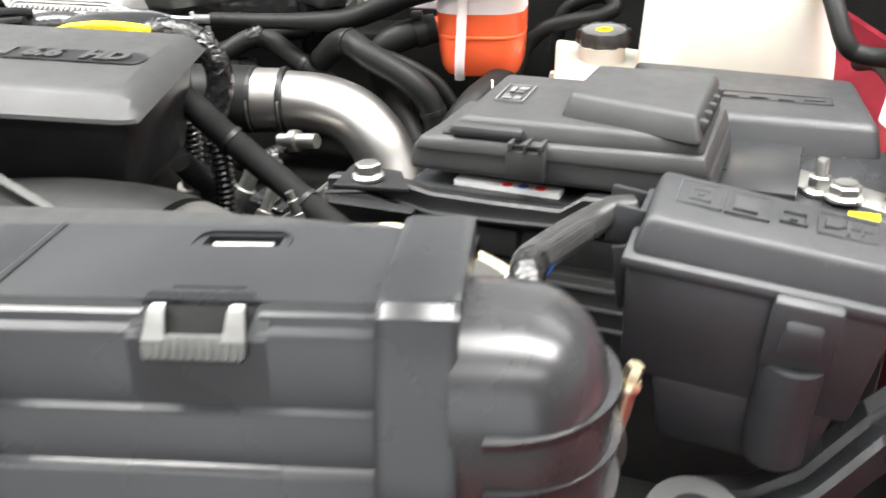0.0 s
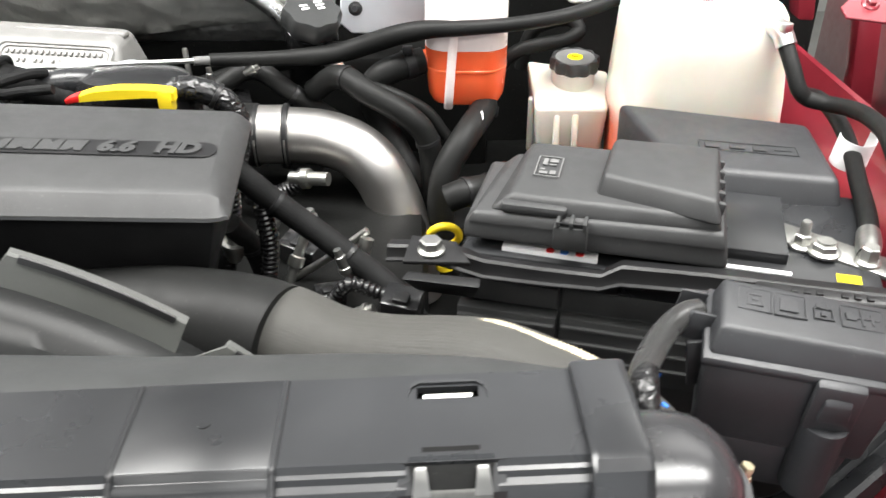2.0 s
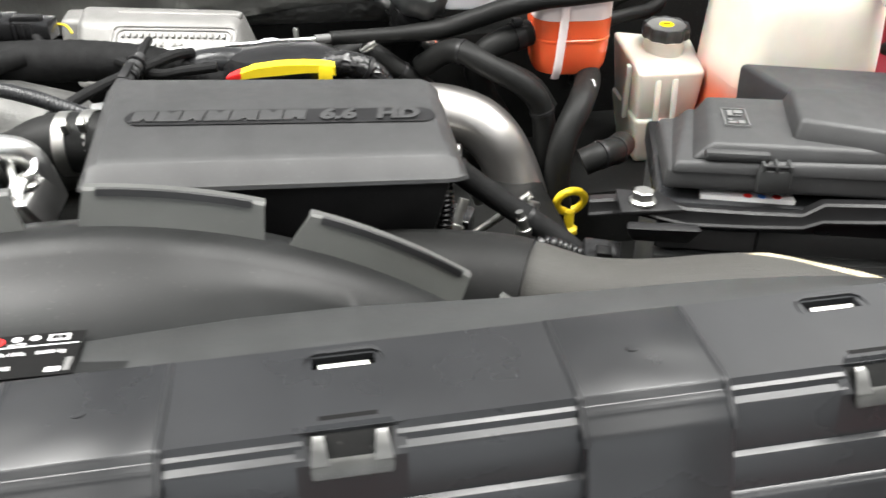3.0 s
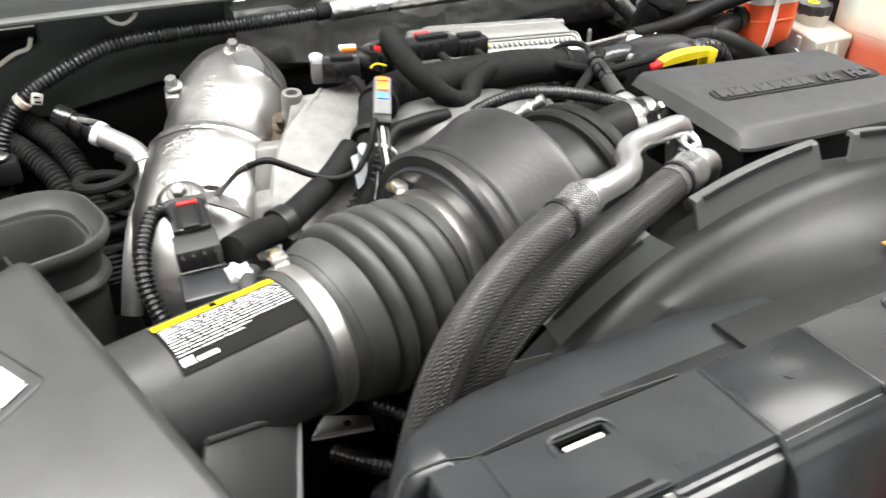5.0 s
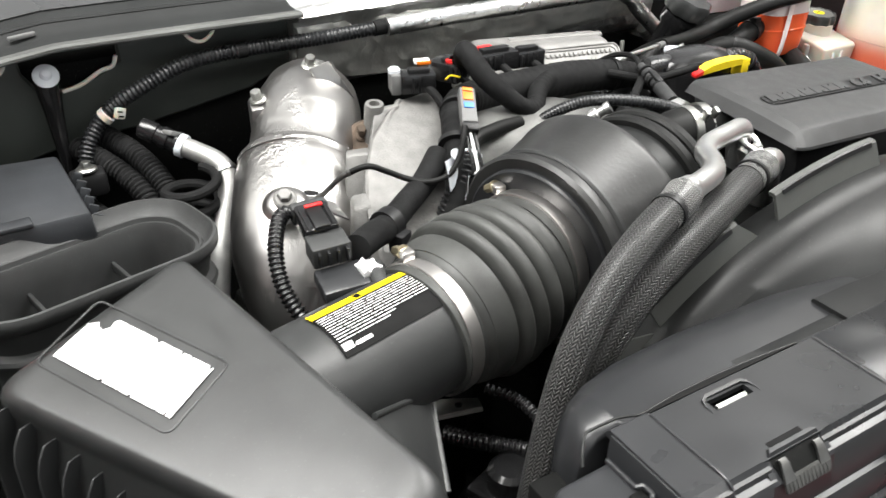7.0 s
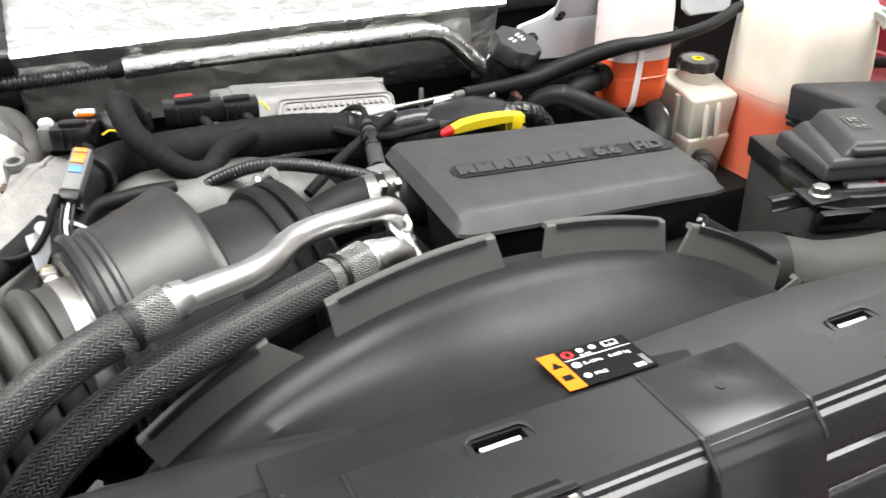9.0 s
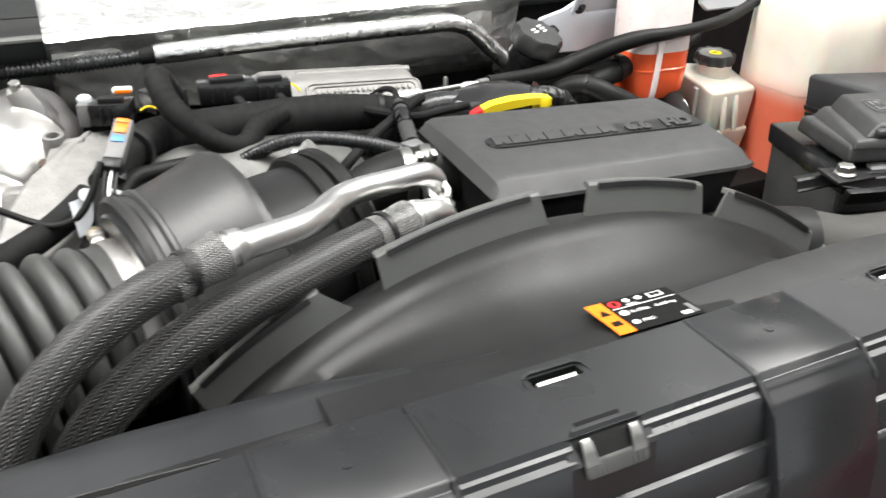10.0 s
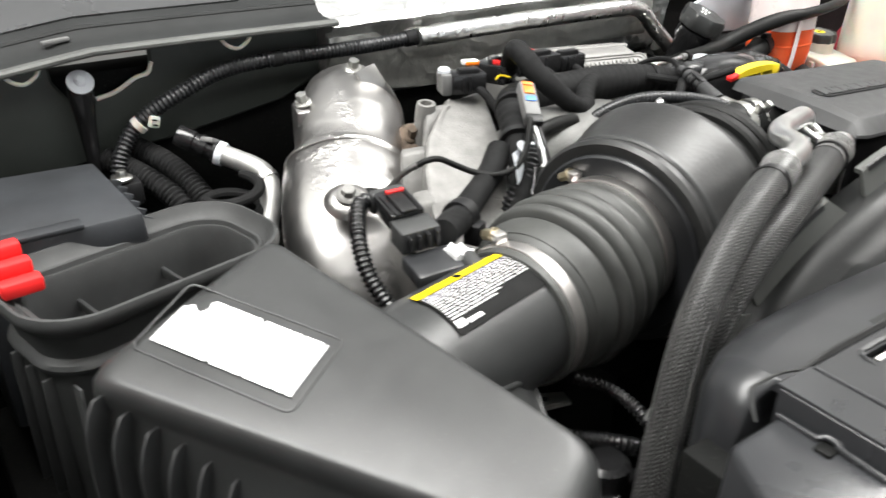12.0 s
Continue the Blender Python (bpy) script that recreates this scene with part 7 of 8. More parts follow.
TOPR = [(0.497, 0.585, 1.2435), (0.588, 0.588, 1.240), (0.606, 0.685, 1.252), (0.500, 0.705, 1.262)]
part("body", hexa(TOPR, [(0.503, 0.592, 1.175), (0.583, 0.595, 1.172), (0.60, 0.685, 1.175), (0.508, 0.70, 1.18)], 0.006, 3), CREAM, brake)
part("lower_body", hexa([(0.499, 0.588, 1.178), (0.587, 0.591, 1.175), (0.604, 0.688, 1.178), (0.504, 0.703, 1.182)], [(0.51, 0.60, 1.11), (0.578, 0.602, 1.11), (0.593, 0.68, 1.11), (0.515, 0.69, 1.11)], 0.006, 3), CREAM, brake)
part("side_rib", box((0.4975, 0.625, 1.205), (0.008, 0.012, 0.075), 0.003, (4, 0, -8)), CREAM, brake)
for x in (0.525, 0.548):
    part("front_rib", box((x, 0.586, 1.205), (0.008, 0.006, 0.055), 0.002, (-6, 0, 2)), CREAM, brake)
part("neck", lathe([(0.027, -0.02), (0.027, 0.012), (0.0, 0.012)], pose(0.553, 0.652, 1.255, 4, 0, 0), 28), CREAM, brake)


def knob_cap(c, r, h, lobes, mat_side, parent, tilt=(4, 0, 0), crown=True):
    f = pose(*c, *tilt)
    rows = []
    n = lobes * 8
    for g, z, k in ((0.93, 0.0, 1), (1.0, 0.003, 1), (1.0, h - 0.004, 1), (0.94, h, 1), (0.86, h, 0), (0.84, h - 0.0015, 0), (0.001, h - 0.001, 0)):
        rows.append([f @ Vector(((r * g + k * 0.0016 * math.cos(lobes * a)) * math.cos(a), (r * g + k * 0.0016 * math.cos(lobes * a)) * math.sin(a), z)) for a in np.linspace(0, 2 * math.pi, n, endpoint=False)])
    ob = part("cap", loft(rows), mat_side, parent, "black knobbed cap")
    return f, ob


f, cap_ob = knob_cap((0.555, 0.656, 1.266), 0.0305, 0.017, 10, PLASTIC, brake)
part("print_ring", lathe([(0.014, 0), (0.025, 0), (0.025, 0.0004), (0.014, 0.0004)], f @ pose(0, 0, 0.0161), 40), GREYCONN, cap_ob, "grey printed ring")
part("yellow_disc", lathe([(0, 0), (0.0098, 0), (0.0098, 0.0006), (0, 0.0006)], f @ pose(0, 0, 0.0161), 28), YELLOWPAPER, cap_ob, "yellow disc")
part("symbol_bar", box(tuple(f @ Vector((0, 0.001, 0.017))), (0.009, 0.003, 0.0006), 0, (4, 0, 0)), FLATBLACK, cap_ob)

# ---- washer tank ----
washer_tank = thing("washer_tank", (0.68, 0.57, 1.05), "large milky white fluid tank with a black cap", "fluid tank")


def white_tank():
    rows = []
    for z, x0, x1, y0, y1, r in ((1.245, 0.590, 0.775, 0.498, 0.650, 0.03), (1.28, 0.592, 0.772, 0.496, 0.650, 0.03), (1.33, 0.595, 0.765, 0.494, 0.648, 0.03), (1.370, 0.597, 0.760, 0.496, 0.646, 0.03), (1.381, 0.602, 0.754, 0.501, 0.641, 0.03), (1.387, 0.614, 0.742, 0.513, 0.629, 0.028)):
        rows.append(rounded(((x0 + x1) / 2, (y0 + y1) / 2, z), x1 - x0, y1 - y0, r, 6))
    return loft(rows)


part("body", white_tank(), WHITETANK, washer_tank, "", 40)
part("lower_body", loft([rounded((0.683, 0.574, z), 0.178, 0.146, 0.03, 6) for z in (1.05, 1.12, 1.18)] + [rounded((0.6825, 0.574, 1.2445), 0.184, 0.151, 0.03, 6)]), WHITETANK, washer_tank)
part("back_flange", prism([(-0.05, 0.012), (0.03, 0.012), (0.03, 0.08), (-0.05, 0.08), (-0.07, 0.05), (-0.065, 0.025)], 0.008, face_frame((0.60, 0.69, 1.33), (1, 0, 0), (0, -0.05, 1)), 0.003), CLEARGREY, washer_tank, "cloudy mounting flange")
part("neck", lathe([(0.034, -0.03), (0.034, 0.004), (0, 0.004)], pose(0.666, 0.570, 1.366), 28), WHITETANK, washer_tank)
f, cap_ob = knob_cap((0.666, 0.570, 1.366), 0.042, 0.026, 8, PLASTIC, washer_tank, (0, 0, 10))
part("yellow_print", box(tuple(f @ Vector((0, 0.004, 0.0256))), (0.016, 0.004, 0.0008), 0, (0, 0, 10)), YELLOWPAPER, cap_ob, "small yellow print")

# ---- battery, its lids and hold-down ----
U, V = Vector((0.957, -0.290, 0)), Vector((0.290, 0.957, 0))
BO = Vector((0.390, 0.236, 0))


def bat(u, v, z):
    """A point by the battery: u along its front, v towards the firewall."""
    return BO + U * u + V * v + Vector((0, 0, z))


def bat_block(u0, u1, v0, v1, z0, z1, width=0.004, inset=0.0, tilt=0.0, segments=2):
    d = inset
    return hexa([bat(u0 + d, v0 + d, z1), bat(u1 - d, v0 + d, z1 + tilt), bat(u1 - d, v1 - d, z1 + tilt), bat(u0 + d, v1 - d, z1)],
                [bat(u0, v0, z0), bat(u1, v0, z0), bat(u1, v1, z0), bat(u0, v1, z0)], width, segments)


battery = thing("car_battery", tuple(bat(0.16, 0.08, 1.02)), "black cased car battery with ribbed front", "battery")
part("case", bat_block(0.0, 0.335, 0.005, 0.175, 1.02, 1.255, 0.005), MATT, battery)
part("lid", bat_block(-0.004, 0.339, 0.0, 0.18, 1.235, 1.262, 0.004), SATIN, battery)
for z0, z1, v in ((1.214, 1.236, -0.002), (1.150, 1.210, -0.009)):
    part("front_panel", bat_block(-0.004, 0.084, v, 0.01, z0, z1, 0.002), MATT, battery)
    part("front_panel", bat_block(0.087, 0.32, v + 0.003, 0.01, z0, z1, 0.002), MATT, battery)
for z in (1.200, 1.184, 1.168):
    for u0, u1, v in ((-0.003, 0.083, -0.0125), (0.088, 0.319, -0.0095)):
        part("front_rib", bat_block(u0, u1, v, 0.0, z, z + 0.0035, 0.001), MATT, battery)
part("caution_strip", hexa([bat(0.032, 0.0075, 1.2662), bat(0.113, 0.0055, 1.2662), bat(0.113, 0.018, 1.2662), bat(0.032, 0.018, 1.2662)], [bat(0.032, 0.0075, 1.262), bat(0.113, 0.0055, 1.262), bat(0.113, 0.018, 1.262), bat(0.032, 0.018, 1.262)], 0), WHITEPAPER, battery, "white caution strip with coloured symbols")
for u, mat in ((0.073, REDTAB), (0.085, BLUE), (0.098, REDTAB)):
    part("symbol", lathe([(0, 0), (0.0038, 0), (0.0038, 0.0004), (0, 0.0004)], Matrix.Translation(bat(u, 0.0105, 1.2663)), 20), mat, battery)
part("top_plate", bat_block(0.200, 0.266, 0.042, 0.145, 1.258, 1.272, 0.002), SATIN, battery)
part("white_label", bat_block(0.207, 0.268, 0.024, 0.029, 1.2625, 1.2640, 0), WHITEPAPER, battery, "white label")
part("yellow_label", bat_block(0.297, 0.315, 0.002, 0.013, 1.2769, 1.2776, 0), YELLOWPAPER, battery, "yellow label")

fuse = thing("battery_fuse_cover", tuple(bat(0.10, 0.06, 1.26)), "charcoal plastic fuse cover with a raised lid on the battery", "fuse cover")
part("skirt", bat_block(-0.003, 0.216, 0.0035, 0.120, 1.2720, 1.2925, 0.005, 0.003, 0.002, 3), GREYBLACK, fuse)
part("shoulder", hexa([bat(0.006, 0.007, 1.2985), bat(0.209, 0.007, 1.3045), bat(0.209, 0.114, 1.306), bat(0.026, 0.114, 1.304)],
                      [bat(0.001, 0.003, 1.2885), bat(0.213, 0.003, 1.2905), bat(0.213, 0.117, 1.291), bat(0.010, 0.117, 1.289)], 0.003, 2), GREYBLACK, fuse)
part("top", hexa([bat(0.036, 0.016, 1.3135), bat(0.204, 0.012, 1.3150), bat(0.200, 0.108, 1.321), bat(0.040, 0.106, 1.321)],
                 [bat(0.018, 0.010, 1.298), bat(0.208, 0.009, 1.302), bat(0.206, 0.113, 1.304), bat(0.030, 0.111, 1.302)], 0.004, 3), GREYBLACK, fuse)
part("front_rib", bat_block(0.030, 0.085, 0.006, 0.020, 1.300, 1.309, 0.003), GREYBLACK, fuse)
part("raised_lid", hexa([bat(0.110, 0.036, 1.3315), bat(0.1995, 0.013, 1.3300), bat(0.2010, 0.102, 1.3345), bat(0.114, 0.102, 1.3345)],
                        [bat(0.105, 0.028, 1.3130), bat(0.2065, 0.004, 1.3105), bat(0.2065, 0.108, 1.315), bat(0.108, 0.108, 1.315)], 0.004, 3), GREYBLACK, fuse, "raised stepped lid")
for k in range(5):
    part("grip", box(tuple(bat(0.2030, 0.018 + k * 0.019, 1.3195)), (0.007, 0.006, 0.014), 0.0025, (0, 12, -17)), GREYBLACK, fuse)
latch = part("latch", bat_block(0.0755, 0.1035, -0.003, 0.008, 1.2755, 1.298, 0.002), MATT, fuse, "snap latch")
for u in (0.0775, 0.0885, 0.0995):
    part("latch_post", bat_block(u, u + 0.003, -0.004, 0.012, 1.297, 1.3035, 0.0006), MATT, latch)
part("latch_bar", bat_block(0.079, 0.101, -0.002, 0.001, 1.299, 1.302, 0.0006), DARK, latch)
SIGN = face_frame(bat(0.050, 0.046, 1.3174), U, V + Vector((0, 0, 0.06)))
for x0, y0, x1, y1 in ((0, 0, 0.022, 0.001), (0, 0.033, 0.022, 0.034), (0, 0, 0.001, 0.034), (0.021, 0, 0.022, 0.034), (0.004, 0.004, 0.011, 0.008), (0.013, 0.004, 0.018, 0.010), (0.004, 0.010, 0.008, 0.013), (0.005, 0.019, 0.009, 0.030), (0.011, 0.019, 0.017, 0.021), (0.011, 0.024, 0.018, 0.030)):
    part("embossed_line", prism([(x0, y0), (x1, y0), (x1, y1), (x0, y1)], 0.0007, SIGN, 0), GREYCONN, fuse)

hold = thing("battery_hold_down", tuple(bat(0.15, -0.01, 1.25)), "black steel battery hold-down bar with a zinc bolt", "bracket")
rows = []
for u, top, low in ((-0.066, 1.262, 1.251), (-0.030, 1.2665, 1.2565), (0.0, 1.2635, 1.2505), (0.020, 1.2595, 1.2465), (0.070, 1.2590, 1.2475), (0.118, 1.2600, 1.250), (0.134, 1.2715, 1.257), (0.20, 1.2745, 1.261), (0.30, 1.2755, 1.258), (0.335, 1.2765, 1.252), (0.352, 1.2700, 1.248)):
    rows.append([bat(u, v, z) for v, z in ((0.004, top - 0.0008), (-0.007, top + 0.0008), (-0.0095, top - 0.001), (-0.0105, low + 0.004), (-0.0118, low + 0.001), (-0.0150, low), (-0.0150, low - 0.0015), (-0.0125, low - 0.001), (-0.0085, low + 0.002), (-0.0075, top - 0.003), (0.004, top - 0.003))])
part("bar", loft(rows), DARK, hold)
part("foot", hexa([(0.338, 0.205, 1.273), (0.394, 0.203, 1.271), (0.384, 0.235, 1.272), (0.346, 0.243, 1.275)], [(0.338, 0.205, 1.269), (0.394, 0.203, 1.267), (0.384, 0.235, 1.268), (0.346, 0.243, 1.271)], 0.0012), DARK, hold, "black end plate")
part("leg", hexa([(0.336, 0.186, 1.268), (0.40, 0.176, 1.264), (0.402, 0.190, 1.264), (0.342, 0.198, 1.268)], [(0.350, 0.20, 1.246), (0.396, 0.19, 1.244), (0.396, 0.20, 1.244), (0.350, 0.21, 1.246)], 0.002), DARK, hold)
part("bolt", bolt_mesh(pose(0.362, 0.219, 1.274), 0.0165, 0.0118, 0.0105), STEEL, hold, "zinc flange bolt")
part("stamped_end", hexa([bat(0.235, -0.024, 1.273), bat(0.340, -0.020, 1.276), bat(0.345, -0.008, 1.277), bat(0.235, -0.008, 1.277)], [bat(0.235, -0.034, 1.235), bat(0.365, -0.028, 1.230), bat(0.360, -0.006, 1.245), bat(0.235, -0.010, 1.245)], 0.004), DARK, hold, "stamped black end")
for k in range(7):
    if k != 3:
        part("stamped_mark", bat_block(0.262 + k * 0.009, 0.267 + k * 0.009, -0.018, -0.013, 1.2735 + k * 0.0002, 1.2762 + k * 0.0002, 0.0005), DARK, hold)
part("bump", lathe([(0, -0.02), (0.016, -0.02), (0.013, 0.0), (0.008, 0.004), (0, 0.005)], Matrix.Translation(bat(0.335, -0.030, 1.262)), 24), DARK, hold)

term = thing("battery_terminal", tuple(bat(0.30, 0.04, 1.26)), "bright battery terminal clamp with stud and nuts", "terminal")
part("plate", hexa([(0.655, 0.238, 1.267), (0.735, 0.172, 1.263), (0.752, 0.195, 1.264), (0.672, 0.262, 1.268)], [(0.655, 0.238, 1.262), (0.735, 0.172, 1.258), (0.752, 0.195, 1.259), (0.672, 0.262, 1.263)], 0.0015), STEEL, term)
part("stud", add(lathe([(0, -0.01), (0.0045, -0.01), (0.0045, 0.018), (0.0035, 0.020), (0, 0.020)], pose(0.679, 0.226, 1.268), 20), bolt_mesh(pose(0.679, 0.226, 1.264), 0.013, 0.011, 0.012)), STEEL, term)
part("nut", add(bolt_mesh(pose(0.692, 0.212, 1.266), 0.0185, 0.0135, 0.009), lathe([(0, 0), (0.007, 0), (0.007, 0.011), (0, 0.011)], pose(0.692, 0.212, 1.266), 20)), STEEL, term)
part("nut", bolt_mesh(pose(0.722, 0.196, 1.265), 0.0135, 0.0105, 0.015), STEEL, term)
cable = thing("battery_cable", (0.75, 0.24, 1.20), "black battery cable with a white printed tag", "cable")
part("cable", tube([(0.722, 0.198, 1.268), (0.735, 0.222, 1.267), (0.752, 0.262, 1.268), (0.770, 0.32, 1.270), (0.786, 0.375, 1.276), (0.797, 0.43, 1.283), (0.802, 0.49, 1.285), (0.805, 0.55, 1.27)], 0.0085, 16, 8), RUBBER, cable)
part("lug", tube([(0.722, 0.198, 1.268), (0.733, 0.219, 1.2675), (0.740, 0.235, 1.268)], [0.008, 0.011, 0.010], 16, 3), STEEL, cable)
TAGF = pose(0.789, 0.383, 1.276, 0, 0, 0)
part("tag", lathe([(0.0175, -0.016), (0.0180, -0.016), (0.0180, 0.016), (0.0175, 0.016)], TAGF @ pose(0.002, 0, 0, 10, 4, 0), 24, 230, 160), WHITEPAPER, cable, "white printed tag")
for k in range(6):
    part("code_bar", lathe([(0.01602, -0.006), (0.0163, -0.006), (0.0163, 0.008), (0.01602, 0.008)], TAGF @ pose(0.002, 0, 0, 14, 6, 0), 2, 4, 296 + k * 7), FLATBLACK, cable)

rear = thing("rear_fuse_box", (0.67, 0.40, 1.12), "large black plastic fuse box with a rounded lid", "fuse box")
part("lid", hexa([(0.573, 0.484, 1.291), (0.598, 0.330, 1.290), (0.741, 0.302, 1.286), (0.757, 0.420, 1.289)], [(0.573, 0.480, 1.240), (0.590, 0.312, 1.240), (0.748, 0.282, 1.236), (0.769, 0.424, 1.238)], 0.007, 3), FUSEBOX, rear)
part("case", hexa([(0.582, 0.470, 1.234), (0.596, 0.320, 1.237), (0.740, 0.290, 1.234), (0.763, 0.42, 1.234)], [(0.585, 0.465, 1.10), (0.60, 0.325, 1.10), (0.735, 0.295, 1.10), (0.758, 0.415, 1.10)], 0.006, 2), SATIN, rear)
part("skirt", hexa([(0.572, 0.480, 1.246), (0.587, 0.309, 1.247), (0.750, 0.279, 1.243), (0.772, 0.426, 1.244)], [(0.573, 0.479, 1.238), (0.588, 0.310, 1.2395), (0.749, 0.280, 1.2365), (0.771, 0.425, 1.237)], 0.002), SATIN, rear)
part("rim", hexa([(0.574, 0.478, 1.236), (0.589, 0.311, 1.239), (0.748, 0.281, 1.236), (0.771, 0.425, 1.236)], [(0.574, 0.478, 1.229), (0.589, 0.311, 1.231), (0.748, 0.281, 1.229), (0.771, 0.425, 1.229)], 0.002), SATIN, rear)
part("latch", box((0.622, 0.302, 1.238), (0.012, 0.008, 0.026), 0.002, (0, 0, -11)), DARK, rear)
RT = face_frame((0.628, 0.366, 1.2908), Vector((0.735, 0.312, 1.283)) - Vector((0.600, 0.340, 1.287)), (0.05, 1, 0))
for x0, y0, x1, y1 in ((0, 0, 0.094, 0.0008), (0, 0.0192, 0.094, 0.020), (0, 0, 0.0008, 0.020), (0.0932, 0, 0.094, 0.020), (0.006, 0.005, 0.020, 0.014), (0.030, 0.006, 0.044, 0.013), (0.052, 0.005, 0.064, 0.015), (0.072, 0.009, 0.088, 0.011)):
    part("embossed_line", prism([(x0, y0), (x1, y0), (x1, y1), (x0, y1)], 0.0006, RT @ pose(0, 0, -0.00054), 0), FUSEBOX, rear)

# ---- front fuse box ----
front = thing("front_fuse_box", (0.60, 0.03, 1.10), "charcoal plastic fuse box with an embossed lid", "fuse box")
TL, TR, FR, FL = Vector((0.549, 0.075, 1.341)), Vector((0.670, 0.072, 1.312)), Vector((0.653, 0.014, 1.310)), Vector((0.534, 0.028, 1.330))
dn = Vector((-0.06, 0.02, -1)).normalized()


def fb(u, v, h):
    return FL.lerp(FR, u).lerp(TL.lerp(TR, u), v) + dn * h


part("lid", hexa([fb(0.02, 0.10, 0), fb(0.98, 0.10, 0), fb(0.98, 0.95, 0), fb(0.02, 0.95, 0)], [fb(-0.02, -0.02, 0.018), fb(1.02, -0.02, 0.018), fb(1.02, 1.04, 0.018), fb(-0.02, 1.04, 0.018)], 0.0035, 3), FUSEBOX, front)
part("rim", hexa([fb(-0.045, -0.10, 0.0165), fb(1.045, -0.10, 0.0165), fb(1.045, 1.1, 0.0165), fb(-0.045, 1.1, 0.0165)], [fb(-0.045, -0.10, 0.024), fb(1.045, -0.10, 0.024), fb(1.045, 1.1, 0.024), fb(-0.045, 1.1, 0.024)], 0.0025, 2), FUSEBOX, front)
part("case", hexa([fb(-0.03, -0.06, 0.022), fb(1.03, -0.06, 0.022), fb(1.03, 1.06, 0.022), fb(-0.03, 1.06, 0.022)], [fb(0.0, 0.02, 0.088), fb(0.97, 0.0, 0.088), fb(0.95, 1.0, 0.088), fb(0.02, 1.0, 0.088)], 0.005, 2), FUSEBOX, front)
part("lower_case", hexa([fb(0.12, 0.05, 0.085), fb(0.92, 0.04, 0.085), fb(0.90, 0.95, 0.085), fb(0.14, 0.95, 0.085)], [fb(0.2, 0.1, 0.13), fb(0.86, 0.1, 0.13), fb(0.84, 0.9, 0.13), fb(0.2, 0.9, 0.13)], 0.006, 2), FUSEBOX, front)
part("latch", hexa([fb(0.56, -0.20, 0.019), fb(0.83, -0.20, 0.019), fb(0.83, -0.05, 0.017), fb(0.56, -0.05, 0.017)], [fb(0.555, -0.16, 0.058), fb(0.825, -0.16, 0.058), fb(0.825, 0.0, 0.058), fb(0.555, 0.0, 0.058)], 0.003, 2), FUSEBOX, front, "wide snap latch")
part("latch_step", hexa([fb(0.62, -0.235, 0.030), fb(0.77, -0.235, 0.030), fb(0.77, -0.16, 0.026), fb(0.62, -0.16, 0.026)], [fb(0.61, -0.225, 0.047), fb(0.78, -0.225, 0.047), fb(0.78, -0.12, 0.047), fb(0.61, -0.12, 0.047)], 0.0025, 2), FUSEBOX, front)
part("post", tube([fb(0.69, -0.02, 0.055), fb(0.69, 0.0, 0.085), fb(0.70, 0.02, 0.115)], 0.0155, 18, 3), FUSEBOX, front, "round post under the latch")
for s_ in (-0.02, 1.02):
    d = -1 if s_ < 0 else 1
    c = fb(s_, 0.70, 0.018) + Vector((d * 0.009, 0, 0))
    gate = part("cable_gate", box(tuple(c + Vector((0, 0, -0.012))), (0.018, 0.026, 0.003), 0.001, (0, 12, -6)), FUSEBOX, front, "open channel for the lead")
    for o in (-0.0125, 0.0125):
        part("gate_wall", box(tuple(c + Vector((0, o, -0.002))), (0.018, 0.0025, 0.020), 0.001, (0, 12, -6)), FUSEBOX, gate)
    part("gate_lip", box(tuple(c + Vector((d * 0.008, -0.009, -0.002))), (0.003, 0.007, 0.020), 0.001, (0, 12, -6)), FUSEBOX, gate)
    part("gate_clip", box(tuple(c + Vector((d * 0.001, -0.015, -0.030))), (0.011, 0.004, 0.036), 0.0015, (0, 8 * d, -6)), FUSEBOX, front)
def lid_patch(u0, v0, u1, v1, h=0.00008):
    return hexa([fb(u0, v0, -h), fb(u1, v0, -h), fb(u1, v1, -h), fb(u0, v1, -h)], [fb(u0, v0, 0.001), fb(u1, v0, 0.001), fb(u1, v1, 0.001), fb(u0, v1, 0.001)], 0)


# embossed borders with plain pictures, the second one filled
for u0, u1 in ((0.10, 0.29), (0.30, 0.48), (0.67, 0.92)):
    for q in ((u0, 0.46, u1, 0.475), (u0, 0.835, u1, 0.85), (u0, 0.46, u0 + 0.008, 0.85), (u1 - 0.008, 0.46, u1, 0.85)):
        part("embossed_line", lid_patch(*q), FUSEBOX, front)
for q in ((0.15, 0.55, 0.24, 0.58), (0.15, 0.72, 0.24, 0.75), (0.15, 0.55, 0.162, 0.75), (0.228, 0.55, 0.24, 0.75), (0.18, 0.63, 0.21, 0.67), (0.33, 0.55, 0.43, 0.76), (0.52, 0.52, 0.63, 0.535), (0.52, 0.70, 0.63, 0.715), (0.52, 0.52, 0.528, 0.715), (0.622, 0.52, 0.63, 0.715),
          (0.535, 0.72, 0.56, 0.79), (0.595, 0.72, 0.62, 0.79), (0.56, 0.58, 0.59, 0.65), (0.70, 0.60, 0.76, 0.73), (0.785, 0.52, 0.80, 0.80), (0.76, 0.645, 0.89, 0.67), (0.84, 0.56, 0.855, 0.74)):
    part("embossed_picture", lid_patch(*q, 0.00010), FUSEBOX, front)

sleeve = thing("braided_lead", (0.49, 0.0, 1.25), "braided black lead from the fuse box to the radiator", "cable")
